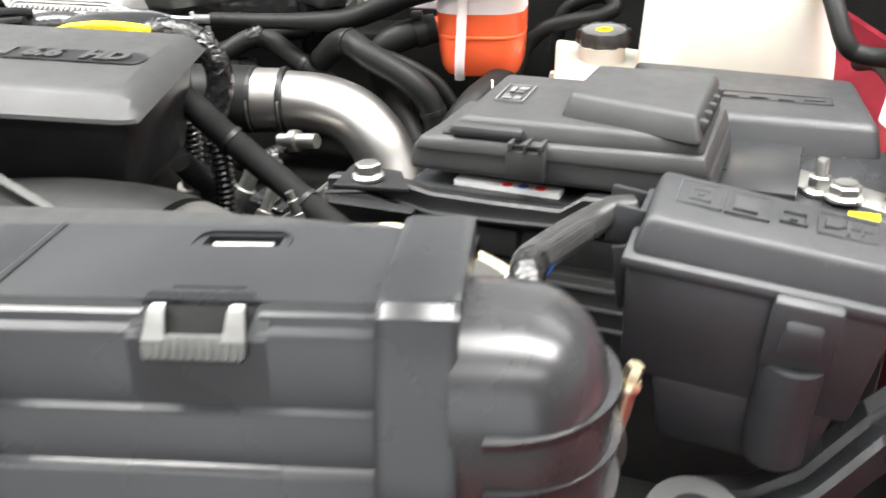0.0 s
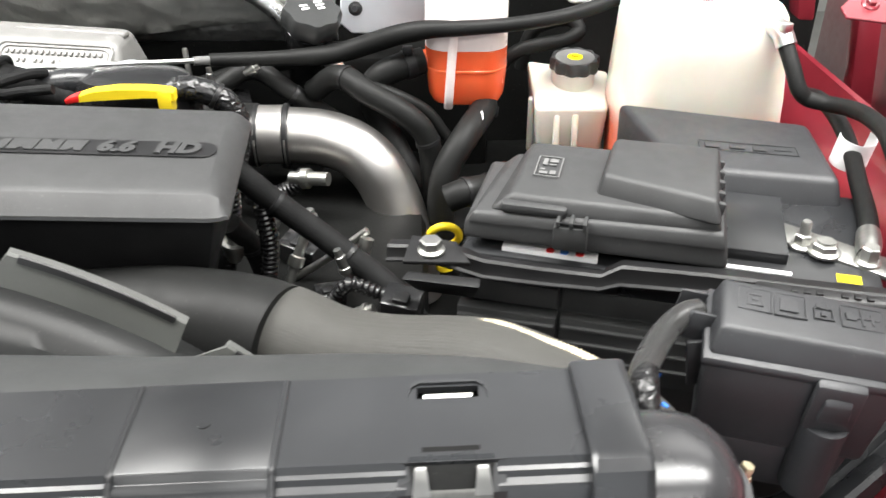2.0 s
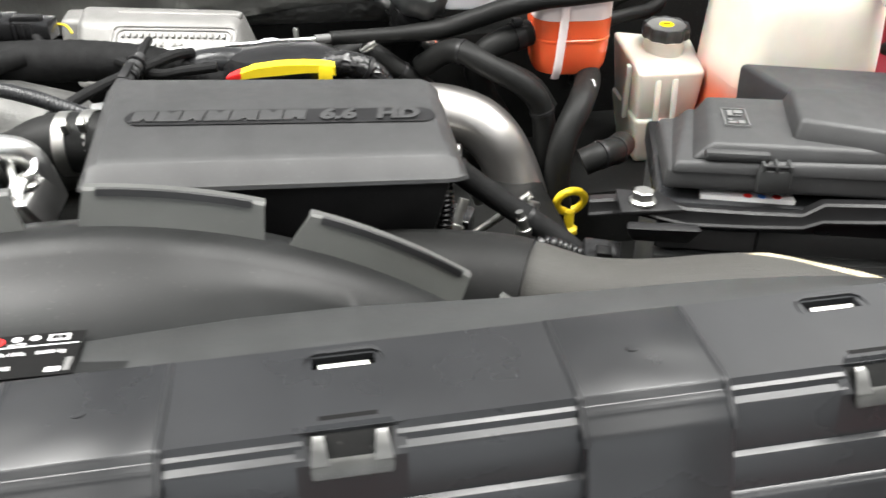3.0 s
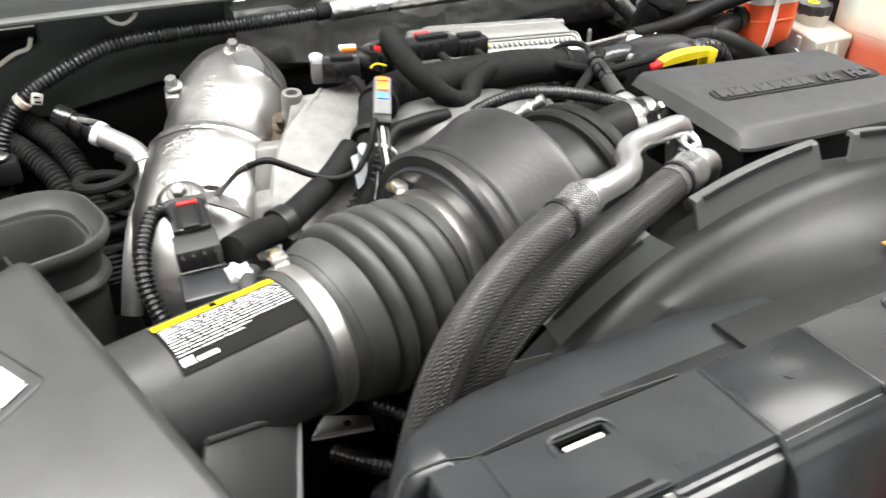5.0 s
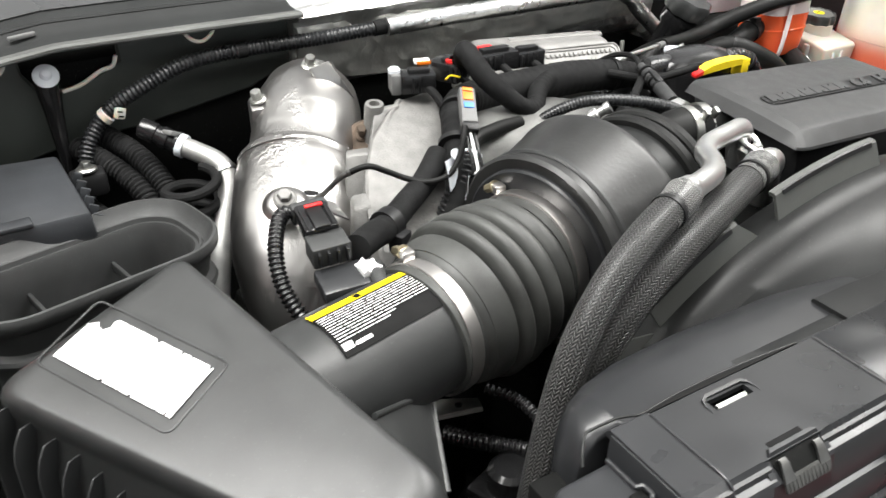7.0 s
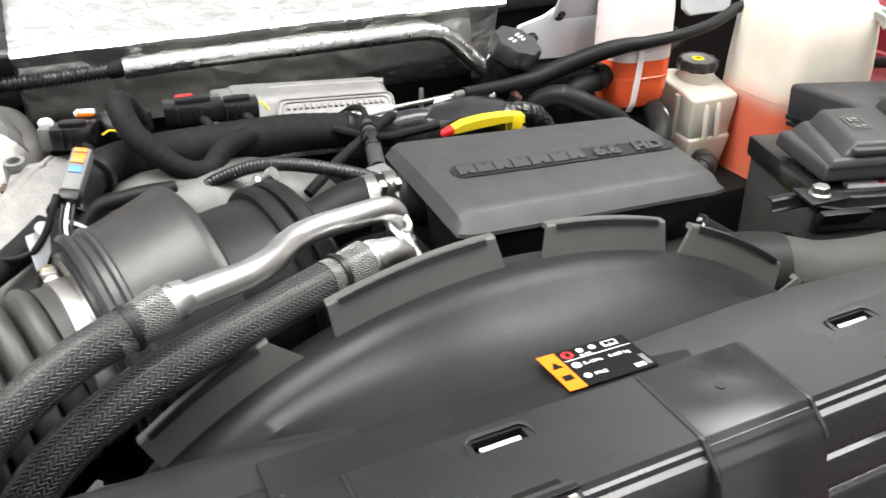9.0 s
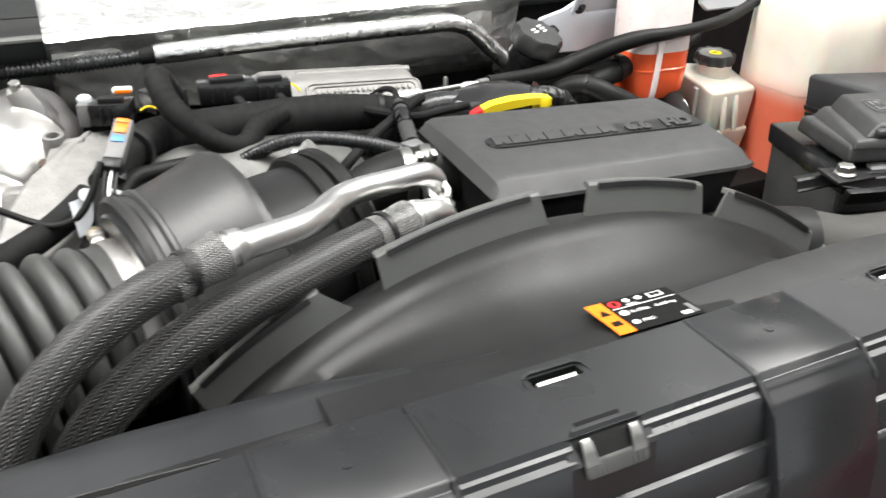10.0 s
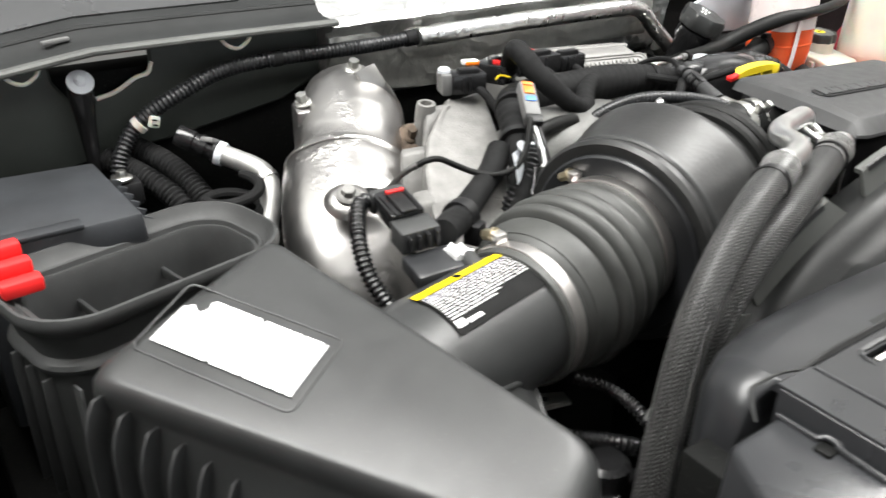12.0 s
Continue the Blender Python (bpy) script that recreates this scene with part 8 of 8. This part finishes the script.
part("braid", tube([(0.534, 0.062, 1.321), (0.524, 0.058, 1.3215), (0.513, 0.050, 1.319), (0.501, 0.035, 1.318), (0.491, 0.018, 1.319), (0.483, 0.003, 1.3205), (0.482, -0.004, 1.320)], [0.0078, 0.0080, 0.0084, 0.0088, 0.0088, 0.0084, 0.0078], 24, 8), BRAIDLEAD, sleeve)
part("shrink_end", tube([(0.4845, 0.003, 1.3205), (0.4825, -0.005, 1.3205), (0.4815, -0.014, 1.316), (0.481, -0.022, 1.311), (0.481, -0.030, 1.306)], [0.0082, 0.0088, 0.0082, 0.0074, 0.0066], 18, 8), CRINKLE, sleeve, "crinkled black taped end")
part("tape_fray", tube([(0.4760, -0.002, 1.317), (0.4738, -0.010, 1.315), (0.4745, -0.018, 1.309), (0.4752, -0.026, 1.303)], [0.0022, 0.0036, 0.0026, 0.0032], 10, 4), CREAM, sleeve, "yellowish frayed tape")
part("blue_mark", lathe([(0.0086, -0.0012), (0.0094, -0.0012), (0.0094, 0.0012), (0.0086, 0.0012)], aim((0.4852, 0.005, 1.3205), (0.483, -0.003, 1.3207)), 18, 50, 300), BLUE, sleeve)
lead = thing("braided_lead", (0.72, 0.10, 1.20), "braided black lead from the fuse box up past the battery", "cable")
part("braid", tube([(0.672, 0.055, 1.291), (0.684, 0.056, 1.288), (0.700, 0.062, 1.284), (0.717, 0.076, 1.281), (0.732, 0.100, 1.279), (0.743, 0.126, 1.280), (0.750, 0.155, 1.285), (0.757, 0.19, 1.291), (0.765, 0.23, 1.300), (0.773, 0.265, 1.308)], [0.0108, 0.0108, 0.0108, 0.0106, 0.0104, 0.0102, 0.010, 0.0098, 0.0096, 0.0096], 20, 8), BRAIDLEAD, lead)
part("hose", tube([(0.771, 0.262, 1.308), (0.779, 0.295, 1.316), (0.786, 0.33, 1.320), (0.792, 0.372, 1.316), (0.792, 0.41, 1.309), (0.782, 0.435, 1.304), (0.765, 0.447, 1.305), (0.754, 0.450, 1.315), (0.748, 0.463, 1.335), (0.743, 0.482, 1.356)], 0.0085, 16, 8), RUBBER, lead, "smooth rubber tube")
for p, q in (((0.756, 0.186, 1.290), (0.76, 0.21, 1.295)), ((0.752, 0.158, 1.285), (0.756, 0.18, 1.289))):
    part("tie", lathe([(0.0105, -0.004), (0.0135, -0.004), (0.0135, 0.004), (0.0105, 0.004)], aim(p, q), 20), DARK, lead)
part("tank_fitting", add(tube([(0.744, 0.478, 1.352), (0.740, 0.488, 1.364), (0.735, 0.500, 1.368)], 0.011, 14, 4), box((0.738, 0.484, 1.372), (0.012, 0.02, 0.01), 0.002, (0, 0, 20))), ALUMINIUM, lead, "bright elbow fitting")

# ---- charge pipe and radiator hose ----
pipe = thing("charge_pipe", (0.28, 0.50, 1.0), "bent brushed stainless steel charge pipe", "pipe")
part("steel", tube([(0.120, 0.562, 1.227), (0.160, 0.563, 1.227), (0.201, 0.564, 1.225), (0.240, 0.560, 1.222), (0.275, 0.550, 1.212), (0.300, 0.540, 1.192), (0.318, 0.532, 1.160), (0.330, 0.520, 1.125), (0.338, 0.508, 1.09), (0.345, 0.50, 1.03)], 0.0335, 40, 8), STAINLESS, pipe)
f = aim((0.140, 0.5625, 1.2275), (0.201, 0.564, 1.2255))
part("coupler", lathe([(0.034, -0.085), (0.0375, -0.08), (0.0385, -0.03), (0.0380, 0.018), (0.0365, 0.021), (0.034, 0.022)], f, 40), RUBBER, pipe, "black rubber coupler")
part("band", lathe([(0.033, 0.022), (0.0355, 0.0225), (0.0355, 0.052), (0.033, 0.0525)], f, 48), STAINLESS, pipe, "smooth steel band")
for h in (0.021, 0.056):
    part("seal_ring", lathe([(0.033, h - 0.004), (0.0372, h - 0.0028), (0.0378, h), (0.0372, h + 0.0028), (0.033, h + 0.004)], f, 48), DARK, pipe, "black locking ring")
    part("spring_wire", lathe([(0.0374, h - 0.0014), (0.0390, h - 0.0004), (0.0386, h + 0.001), (0.0374, h + 0.0014)], f, 40, 75, 165), STEEL, pipe, "bright spring wire")
rhose = thing("radiator_hose", (0.30, 0.10, 1.10), "large fabric-faced rubber radiator hose with a printed stripe", "hose")
part("rubber", tube([(0.205, 0.165, 1.238), (0.240, 0.158, 1.238), (0.290, 0.135, 1.236), (0.345, 0.105, 1.247), (0.40, 0.075, 1.263), (0.445, 0.040, 1.266), (0.470, 0.012, 1.268), (0.482, -0.012, 1.268), (0.488, -0.035, 1.267), (0.490, -0.060, 1.262)], [0.041, 0.040, 0.035, 0.035, 0.037, 0.037, 0.036, 0.036, 0.036, 0.036], 36, 8), FABRIC, rhose)
stripe = []
for x, y, z, sx, sy in ((0.385, 0.083, 1.259, 0.50, 0.86), (0.40, 0.075, 1.263, 0.545, 0.84), (0.4225, 0.0575, 1.2645, 0.61, 0.79), (0.445, 0.040, 1.266, 0.67, 0.74), (0.4575, 0.026, 1.267, 0.746, 0.666), (0.466, 0.014, 1.268, 0.83, 0.55)):
    stripe.append((x + 0.0110 * sx, y + 0.0110 * sy, z + 0.0352))
part("printed_stripe", tube(stripe, 0.0032, 8, 8, 0.0014, 0.0030, flat=0.35), FADED, rhose, "pale printed stripe")
part("blue_dot", lathe([(0, 0), (0.0024, 0), (0.0024, 0.0012), (0, 0.0012)], aim((0.4970, -0.0036, 1.2995), (0.512, 0.0, 1.325)), 16), BLUE, rhose)
CF = aim((0.4862, -0.025, 1.2675), (0.4884, -0.045, 1.2655))
part("clamp", lathe([(0.0345, -0.0055), (0.0372, -0.0053), (0.0375, 0.0), (0.0372, 0.0053), (0.0345, 0.0055)], CF, 48), STAINLESS, rhose, "stainless worm-drive clamp")
part("clamp_housing", box((0.4915, -0.023, 1.3055), (0.014, 0.012, 0.008), 0.002, (10, 10, -8)), STAINLESS, rhose)
part("clamp_screw", lathe([(0, -0.009), (0.004, -0.009), (0.004, 0.009), (0, 0.009)], aim((0.487, -0.023, 1.308), (0.50, -0.023, 1.304)), 12), STEEL, rhose)
slots = bmesh.new()
for q in range(12):
    a = radians(20 + q * 7)
    add(slots, hexa(*[[CF @ Vector(((0.0374 + r) * math.cos(a + s), (0.0374 + r) * math.sin(a + s), h)) for s, h in ((-0.02, -0.004), (0.02, -0.004), (0.02, 0.004), (-0.02, 0.004))] for r in (0.0006, -0.001)], 0))
part("worm_teeth", slots, DARK, rhose)
part("sleeve", tube([(0.02, 0.19, 1.225), (0.08, 0.19, 1.232), (0.14, 0.183, 1.238), (0.19, 0.170, 1.241), (0.226, 0.158, 1.242), (0.243, 0.150, 1.241)], [0.044, 0.044, 0.044, 0.0435, 0.043, 0.0415], 36, 8), RUBBER, rhose, "smooth black sleeve")

# ---- dark hoses and fittings between cover and battery ----
for pts, r, label in (
    ([(0.160, 0.34, 1.315), (0.190, 0.33, 1.290), (0.217, 0.33, 1.262), (0.251, 0.325, 1.234), (0.285, 0.31, 1.212), (0.325, 0.29, 1.185), (0.36, 0.26, 1.15)], 0.0120, "black taped lead under the engine cover"),
    ([(0.17, 0.33, 1.24), (0.185, 0.35, 1.20), (0.195, 0.35, 1.15), (0.20, 0.34, 1.10)], 0.011, "black taped lead beside the engine cover"),
    ([(0.08, 0.455, 1.320), (0.115, 0.46, 1.327), (0.145, 0.46, 1.318), (0.162, 0.46, 1.297), (0.163, 0.46, 1.272), (0.152, 0.455, 1.236), (0.140, 0.45, 1.20), (0.13, 0.44, 1.14)], 0.0135, "glossy black wrapped lead behind the engine cover"),
    ([(0.225, 0.63, 1.255), (0.250, 0.61, 1.278), (0.270, 0.59, 1.285), (0.294, 0.57, 1.275), (0.341, 0.56, 1.248), (0.365, 0.56, 1.214), (0.371, 0.56, 1.144), (0.368, 0.56, 1.06)], 0.0145, "thick black hose behind the charge pipe"),
    ([(0.450, 0.50, 1.190), (0.430, 0.47, 1.197), (0.405, 0.45, 1.203), (0.385, 0.45, 1.195)], 0.016, "short black hose beside the battery"),
    ([(0.10, 0.62, 1.26), (0.15, 0.64, 1.28), (0.20, 0.63, 1.25), (0.26, 0.64, 1.20)], 0.012, "black lead below the oil filler"),
):
    hose = thing("black_hose", pts[-1], label, "hose", "dark hoses in the engine bay")
    part("tube", tube(pts, r, 16, 8), TAPE if "taped" in label else CRINKLE if "wrapped" in label else RUBBER, hose)
    for k in (len(pts) // 3, 2 * len(pts) // 3):
        p = Vector(pts[k])
        part("tie", lathe([(r - 0.001, -0.0025), (r + 0.0012, -0.0022), (r + 0.0012, 0.0022), (r - 0.001, 0.0025)], aim(p, p + (Vector(pts[k + 1]) - Vector(pts[k - 1]))), 18), DARK, hose)
for a, b, r in (((0.215, 0.36, 1.15), (0.235, 0.38, 1.20), 0.0055), ((0.285, 0.33, 1.16), (0.30, 0.345, 1.21), 0.007), ((0.205, 0.50, 1.20), (0.25, 0.485, 1.205), 0.008), ((0.175, 0.42, 1.15), (0.20, 0.43, 1.20), 0.008)):
    m = aim(a, b)
    n = (Vector(b) - Vector(a)).length
    solid("steel_fitting", lathe([(0, 0), (r, 0), (r, n * 0.3), (r * 1.5, n * 0.32), (r * 1.5, n * 0.5), (r, n * 0.52), (r, n), (0, n)], m, 14), STEEL, "small bright steel pipe fitting on the engine", "fitting", "fittings on the engine")
for pts, r in (([(0.204, 0.33, 1.260), (0.206, 0.33, 1.214), (0.199, 0.33, 1.167), (0.19, 0.33, 1.11)], 0.0085), ([(0.170, 0.36, 1.27), (0.165, 0.36, 1.22), (0.150, 0.36, 1.16)], 0.0085),
               ([(0.152, 0.51, 1.172), (0.178, 0.50, 1.176), (0.208, 0.50, 1.189), (0.222, 0.50, 1.205)], 0.010), ([(0.27, 0.27, 1.19), (0.287, 0.262, 1.212), (0.31, 0.26, 1.205), (0.329, 0.26, 1.190), (0.34, 0.26, 1.15)], 0.006)):
    solid("engine_conduit", tube(pts, r, 14, 10, 0.0024, 0.0055), GLOSS, "corrugated black wiring conduit beside the engine cover", "conduit", "conduits beside the engine cover", sharp=70)
for pts, r, mat in (([(0.185, 0.37, 1.128), (0.251, 0.36, 1.174), (0.300, 0.355, 1.213)], 0.0042, STEEL), ([(0.21, 0.36, 1.09), (0.262, 0.35, 1.13), (0.31, 0.34, 1.150)], 0.0042, STEEL),
                    ([(0.077, 0.66, 1.255), (0.146, 0.66, 1.275), (0.209, 0.66, 1.285)], 0.010, NEARBLACK), ([(0.300, 0.605, 1.268), (0.335, 0.60, 1.255), (0.366, 0.60, 1.235), (0.389, 0.60, 1.202)], 0.0075, RUBBER)):
    solid("engine_pipe", tube(pts, r, 12, 6), mat, "thin rigid pipe running over the engine", "pipe", "thin pipes over the engine")
for a, b, r in (((0.243, 0.36, 1.236), (0.247, 0.36, 1.205), 0.007), ((0.274, 0.30, 1.226), (0.285, 0.30, 1.192), 0.0055), ((0.166, 0.345, 1.19), (0.17, 0.34, 1.222), 0.010), ((0.111, 0.58, 1.306), (0.113, 0.58, 1.272), 0.0045), ((0.148, 0.60, 1.290), (0.166, 0.60, 1.300), 0.0055), ((0.29, 0.245, 1.19), (0.31, 0.24, 1.20), 0.006)):
    m = aim(a, b)
    n = (Vector(b) - Vector(a)).length
    solid("steel_fitting", lathe([(0, 0), (r * 0.7, 0), (r * 0.7, n * 0.2), (r, n * 0.22), (r, n * 0.55), (r * 1.25, n * 0.57), (r * 1.25, n * 0.72), (r * 0.8, n * 0.74), (r * 0.8, n), (0, n)], m, 14), STEEL, "small bright steel pipe fitting on the engine", "fitting", "fittings on the engine")
for c, size, turn in (((0.262, 0.305, 1.165), (0.03, 0.022, 0.03), 20), ((0.225, 0.40, 1.165), (0.045, 0.03, 0.025), -25), ((0.30, 0.40, 1.13), (0.04, 0.05, 0.03), 10), ((0.12, 0.62, 1.235), (0.05, 0.04, 0.04), 15), ((0.215, 0.56, 1.20), (0.05, 0.03, 0.03), -10), ((0.335, 0.235, 1.20), (0.035, 0.03, 0.04), -15)):
    blk = thing("engine_connector", (c[0], c[1], c[2] - size[2] / 2), "small black connector block low beside the engine", "connector", "connectors beside the engine")
    part("body", box(c, size, 0.003, (8, 6, turn)), GLOSS, blk)
    part("lock", box((c[0], c[1] - size[1] * 0.3, c[2] + size[2] / 2), (size[0] * 0.4, size[1] * 0.4, 0.006), 0.001, (8, 6, turn)), DARK, blk)
dip = thing("yellow_dipstick", (0.381, 0.47, 1.08), "yellow plastic dipstick pull ring", "dipstick")
ringpts = [Vector((0.381, 0.47, 1.134)) + Vector((0.017 * math.cos(a), -0.006 * math.sin(a), 0.017 * math.sin(a))) for a in np.linspace(-1.3, 4.5, 24)]
part("ring", tube(ringpts, 0.0048, 12, 3), YELLOW, dip)
part("stem", lathe([(0, 0), (0.011, 0), (0.011, 0.007), (0.006, 0.010), (0.006, 0.030), (0, 0.03)], pose(0.381, 0.47, 1.09), 20), YELLOW, dip)

# ---- driver's side sheet metal ----
ledge = thing("fender_bracket", (0.74, 0.06, 1.12), "black painted bracket with a zinc bolt on the red fender", "bracket")
part("plate", hexa([(0.700, 0.069, 1.246), (0.80, 0.071, 1.249), (0.83, 0.135, 1.246), (0.708, 0.130, 1.243)], [(0.700, 0.069, 1.236), (0.80, 0.071, 1.239), (0.83, 0.135, 1.236), (0.708, 0.130, 1.233)], 0.003), DARK, ledge)
part("bolt", bolt_mesh(pose(0.734, 0.084, 1.247), 0.014, 0.016, 0.011), STEEL, ledge, "zinc flange bolt")
setting("fender_nose", hexa([(0.706, -0.05, 1.236), (0.95, -0.09, 1.240), (0.95, 0.072, 1.244), (0.704, 0.067, 1.241)], [(0.690, -0.07, 0.70), (0.95, -0.11, 0.70), (0.95, 0.07, 0.70), (0.694, 0.065, 0.70)], 0.014, 4), RED, "red painted sheet metal in front of the battery")
hinge = thing("hood_hinge", (0.90, 0.70, 1.15), "red painted hood hinge arm with holes", "hinge")
part("arm", hexa([(0.828, 0.690, 1.42), (0.858, 0.690, 1.42), (0.862, 0.735, 1.42), (0.832, 0.735, 1.42)], [(0.848, 0.690, 1.312), (0.870, 0.690, 1.310), (0.872, 0.730, 1.310), (0.850, 0.730, 1.312)], 0.004), RED, hinge)
part("plate", prism([(-0.045, -0.018), (0.05, -0.03), (0.06, 0.035), (-0.02, 0.032), (-0.048, 0.0)], 0.004, face_frame((0.915, 0.625, 1.342), (1, -0.05, -0.05), (0.05, 0.9, 0.42)), 0.001), RED, hinge, "drilled hinge plate")
part("bolt", bolt_mesh(face_frame((0.905, 0.630, 1.349), (1, -0.05, -0.05), (0.05, 0.9, 0.42)), 0.012, 0.011, 0.008), RED, hinge)
# Near-black discs on the plate carry the shade of its holes.
for x, y in ((0.018, -0.012), (0.030, 0.012)):
    part("hole", lathe([(0, 0), (0.005, 0), (0.005, 0.0006), (0, 0.0006)], face_frame((0.915, 0.625, 1.342), (1, -0.05, -0.05), (0.05, 0.9, 0.42)) @ pose(x, y, 0.0038), 16), NEARBLACK, hinge)
part("pillar", box((0.967, 0.735, 1.26), (0.034, 0.03, 0.22), 0.006, (0, -8, 0)), RED, hinge)
# bracket below the front fuse box
lower = thing("support_bracket", (0.60, 0.0, 1.10), "black cast support bracket with a plastic ring", "bracket")
part("arm", loft([[Vector((x, y - 0.020, z - 0.026)), Vector((x, y - 0.020, z - 0.004)), Vector((x, y - 0.016, z)), Vector((x, y - 0.004, z - 0.002)), Vector((x, y, z - 0.007)), Vector((x, y + 0.004, z - 0.002)), Vector((x, y + 0.014, z)), Vector((x, y + 0.018, z - 0.004)), Vector((x, y + 0.018, z - 0.026))]
                  for x, y, z in ((0.575, 0.012, 1.178), (0.604, 0.022, 1.172), (0.632, 0.030, 1.181), (0.650, 0.034, 1.200), (0.664, 0.038, 1.214), (0.695, 0.058, 1.222))]), SATIN, lower)
part("ring", lathe([(0.012, -0.006), (0.025, -0.006), (0.027, 0.0), (0.025, 0.006), (0.014, 0.006), (0.012, 0.0)], pose(0.568, -0.012, 1.180, 10, 0, 0), 32), MATT, lower, "dark rubber ring")
part("base", box((0.60, 0.0, 1.10), (0.14, 0.06, 0.10), 0.01), SATIN, lower)

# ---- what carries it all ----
setting("radiator_core", box((-0.03, -0.06, 0.99), (1.06, 0.10, 0.62), 0.004), NEARBLACK, "black radiator core below its cover")
# Plain lumps close the view; the gaps' shade is in their near-black.
engine = thing("engine_block", (0.05, 0.36, 0.69), "near-black engine block below the covers", "engine")
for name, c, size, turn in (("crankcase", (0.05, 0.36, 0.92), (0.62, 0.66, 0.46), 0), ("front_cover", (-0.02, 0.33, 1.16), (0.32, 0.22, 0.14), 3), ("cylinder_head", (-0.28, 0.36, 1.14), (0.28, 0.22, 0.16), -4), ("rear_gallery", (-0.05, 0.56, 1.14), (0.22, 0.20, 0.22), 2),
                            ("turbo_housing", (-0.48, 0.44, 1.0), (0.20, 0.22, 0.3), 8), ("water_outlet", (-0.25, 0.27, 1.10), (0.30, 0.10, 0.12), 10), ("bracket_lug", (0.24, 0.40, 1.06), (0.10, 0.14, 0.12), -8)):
    part(name, box(c, size, 0.02, (0, 0, turn)), NEARBLACK, engine)
setting("battery_tray", box((0.57, 0.32, 0.95), (0.50, 0.46, 0.16), 0.01, (0, 0, -12)), NEARBLACK, "black battery tray")
setting("reservoir_carrier", box((0.56, 0.66, 0.98), (0.52, 0.26, 0.26), 0.01), NEARBLACK, "black carrier under the fluid tanks")
setting("filter_tray", box((-0.74, 0.30, 0.92), (0.30, 0.74, 0.22), 0.01), NEARBLACK, "black tray under the air filter")
setting("rear_carrier", box((0.33, 0.745, 1.12), (0.24, 0.08, 0.30), 0.01), NEARBLACK, "black carrier behind the coolant bottle")
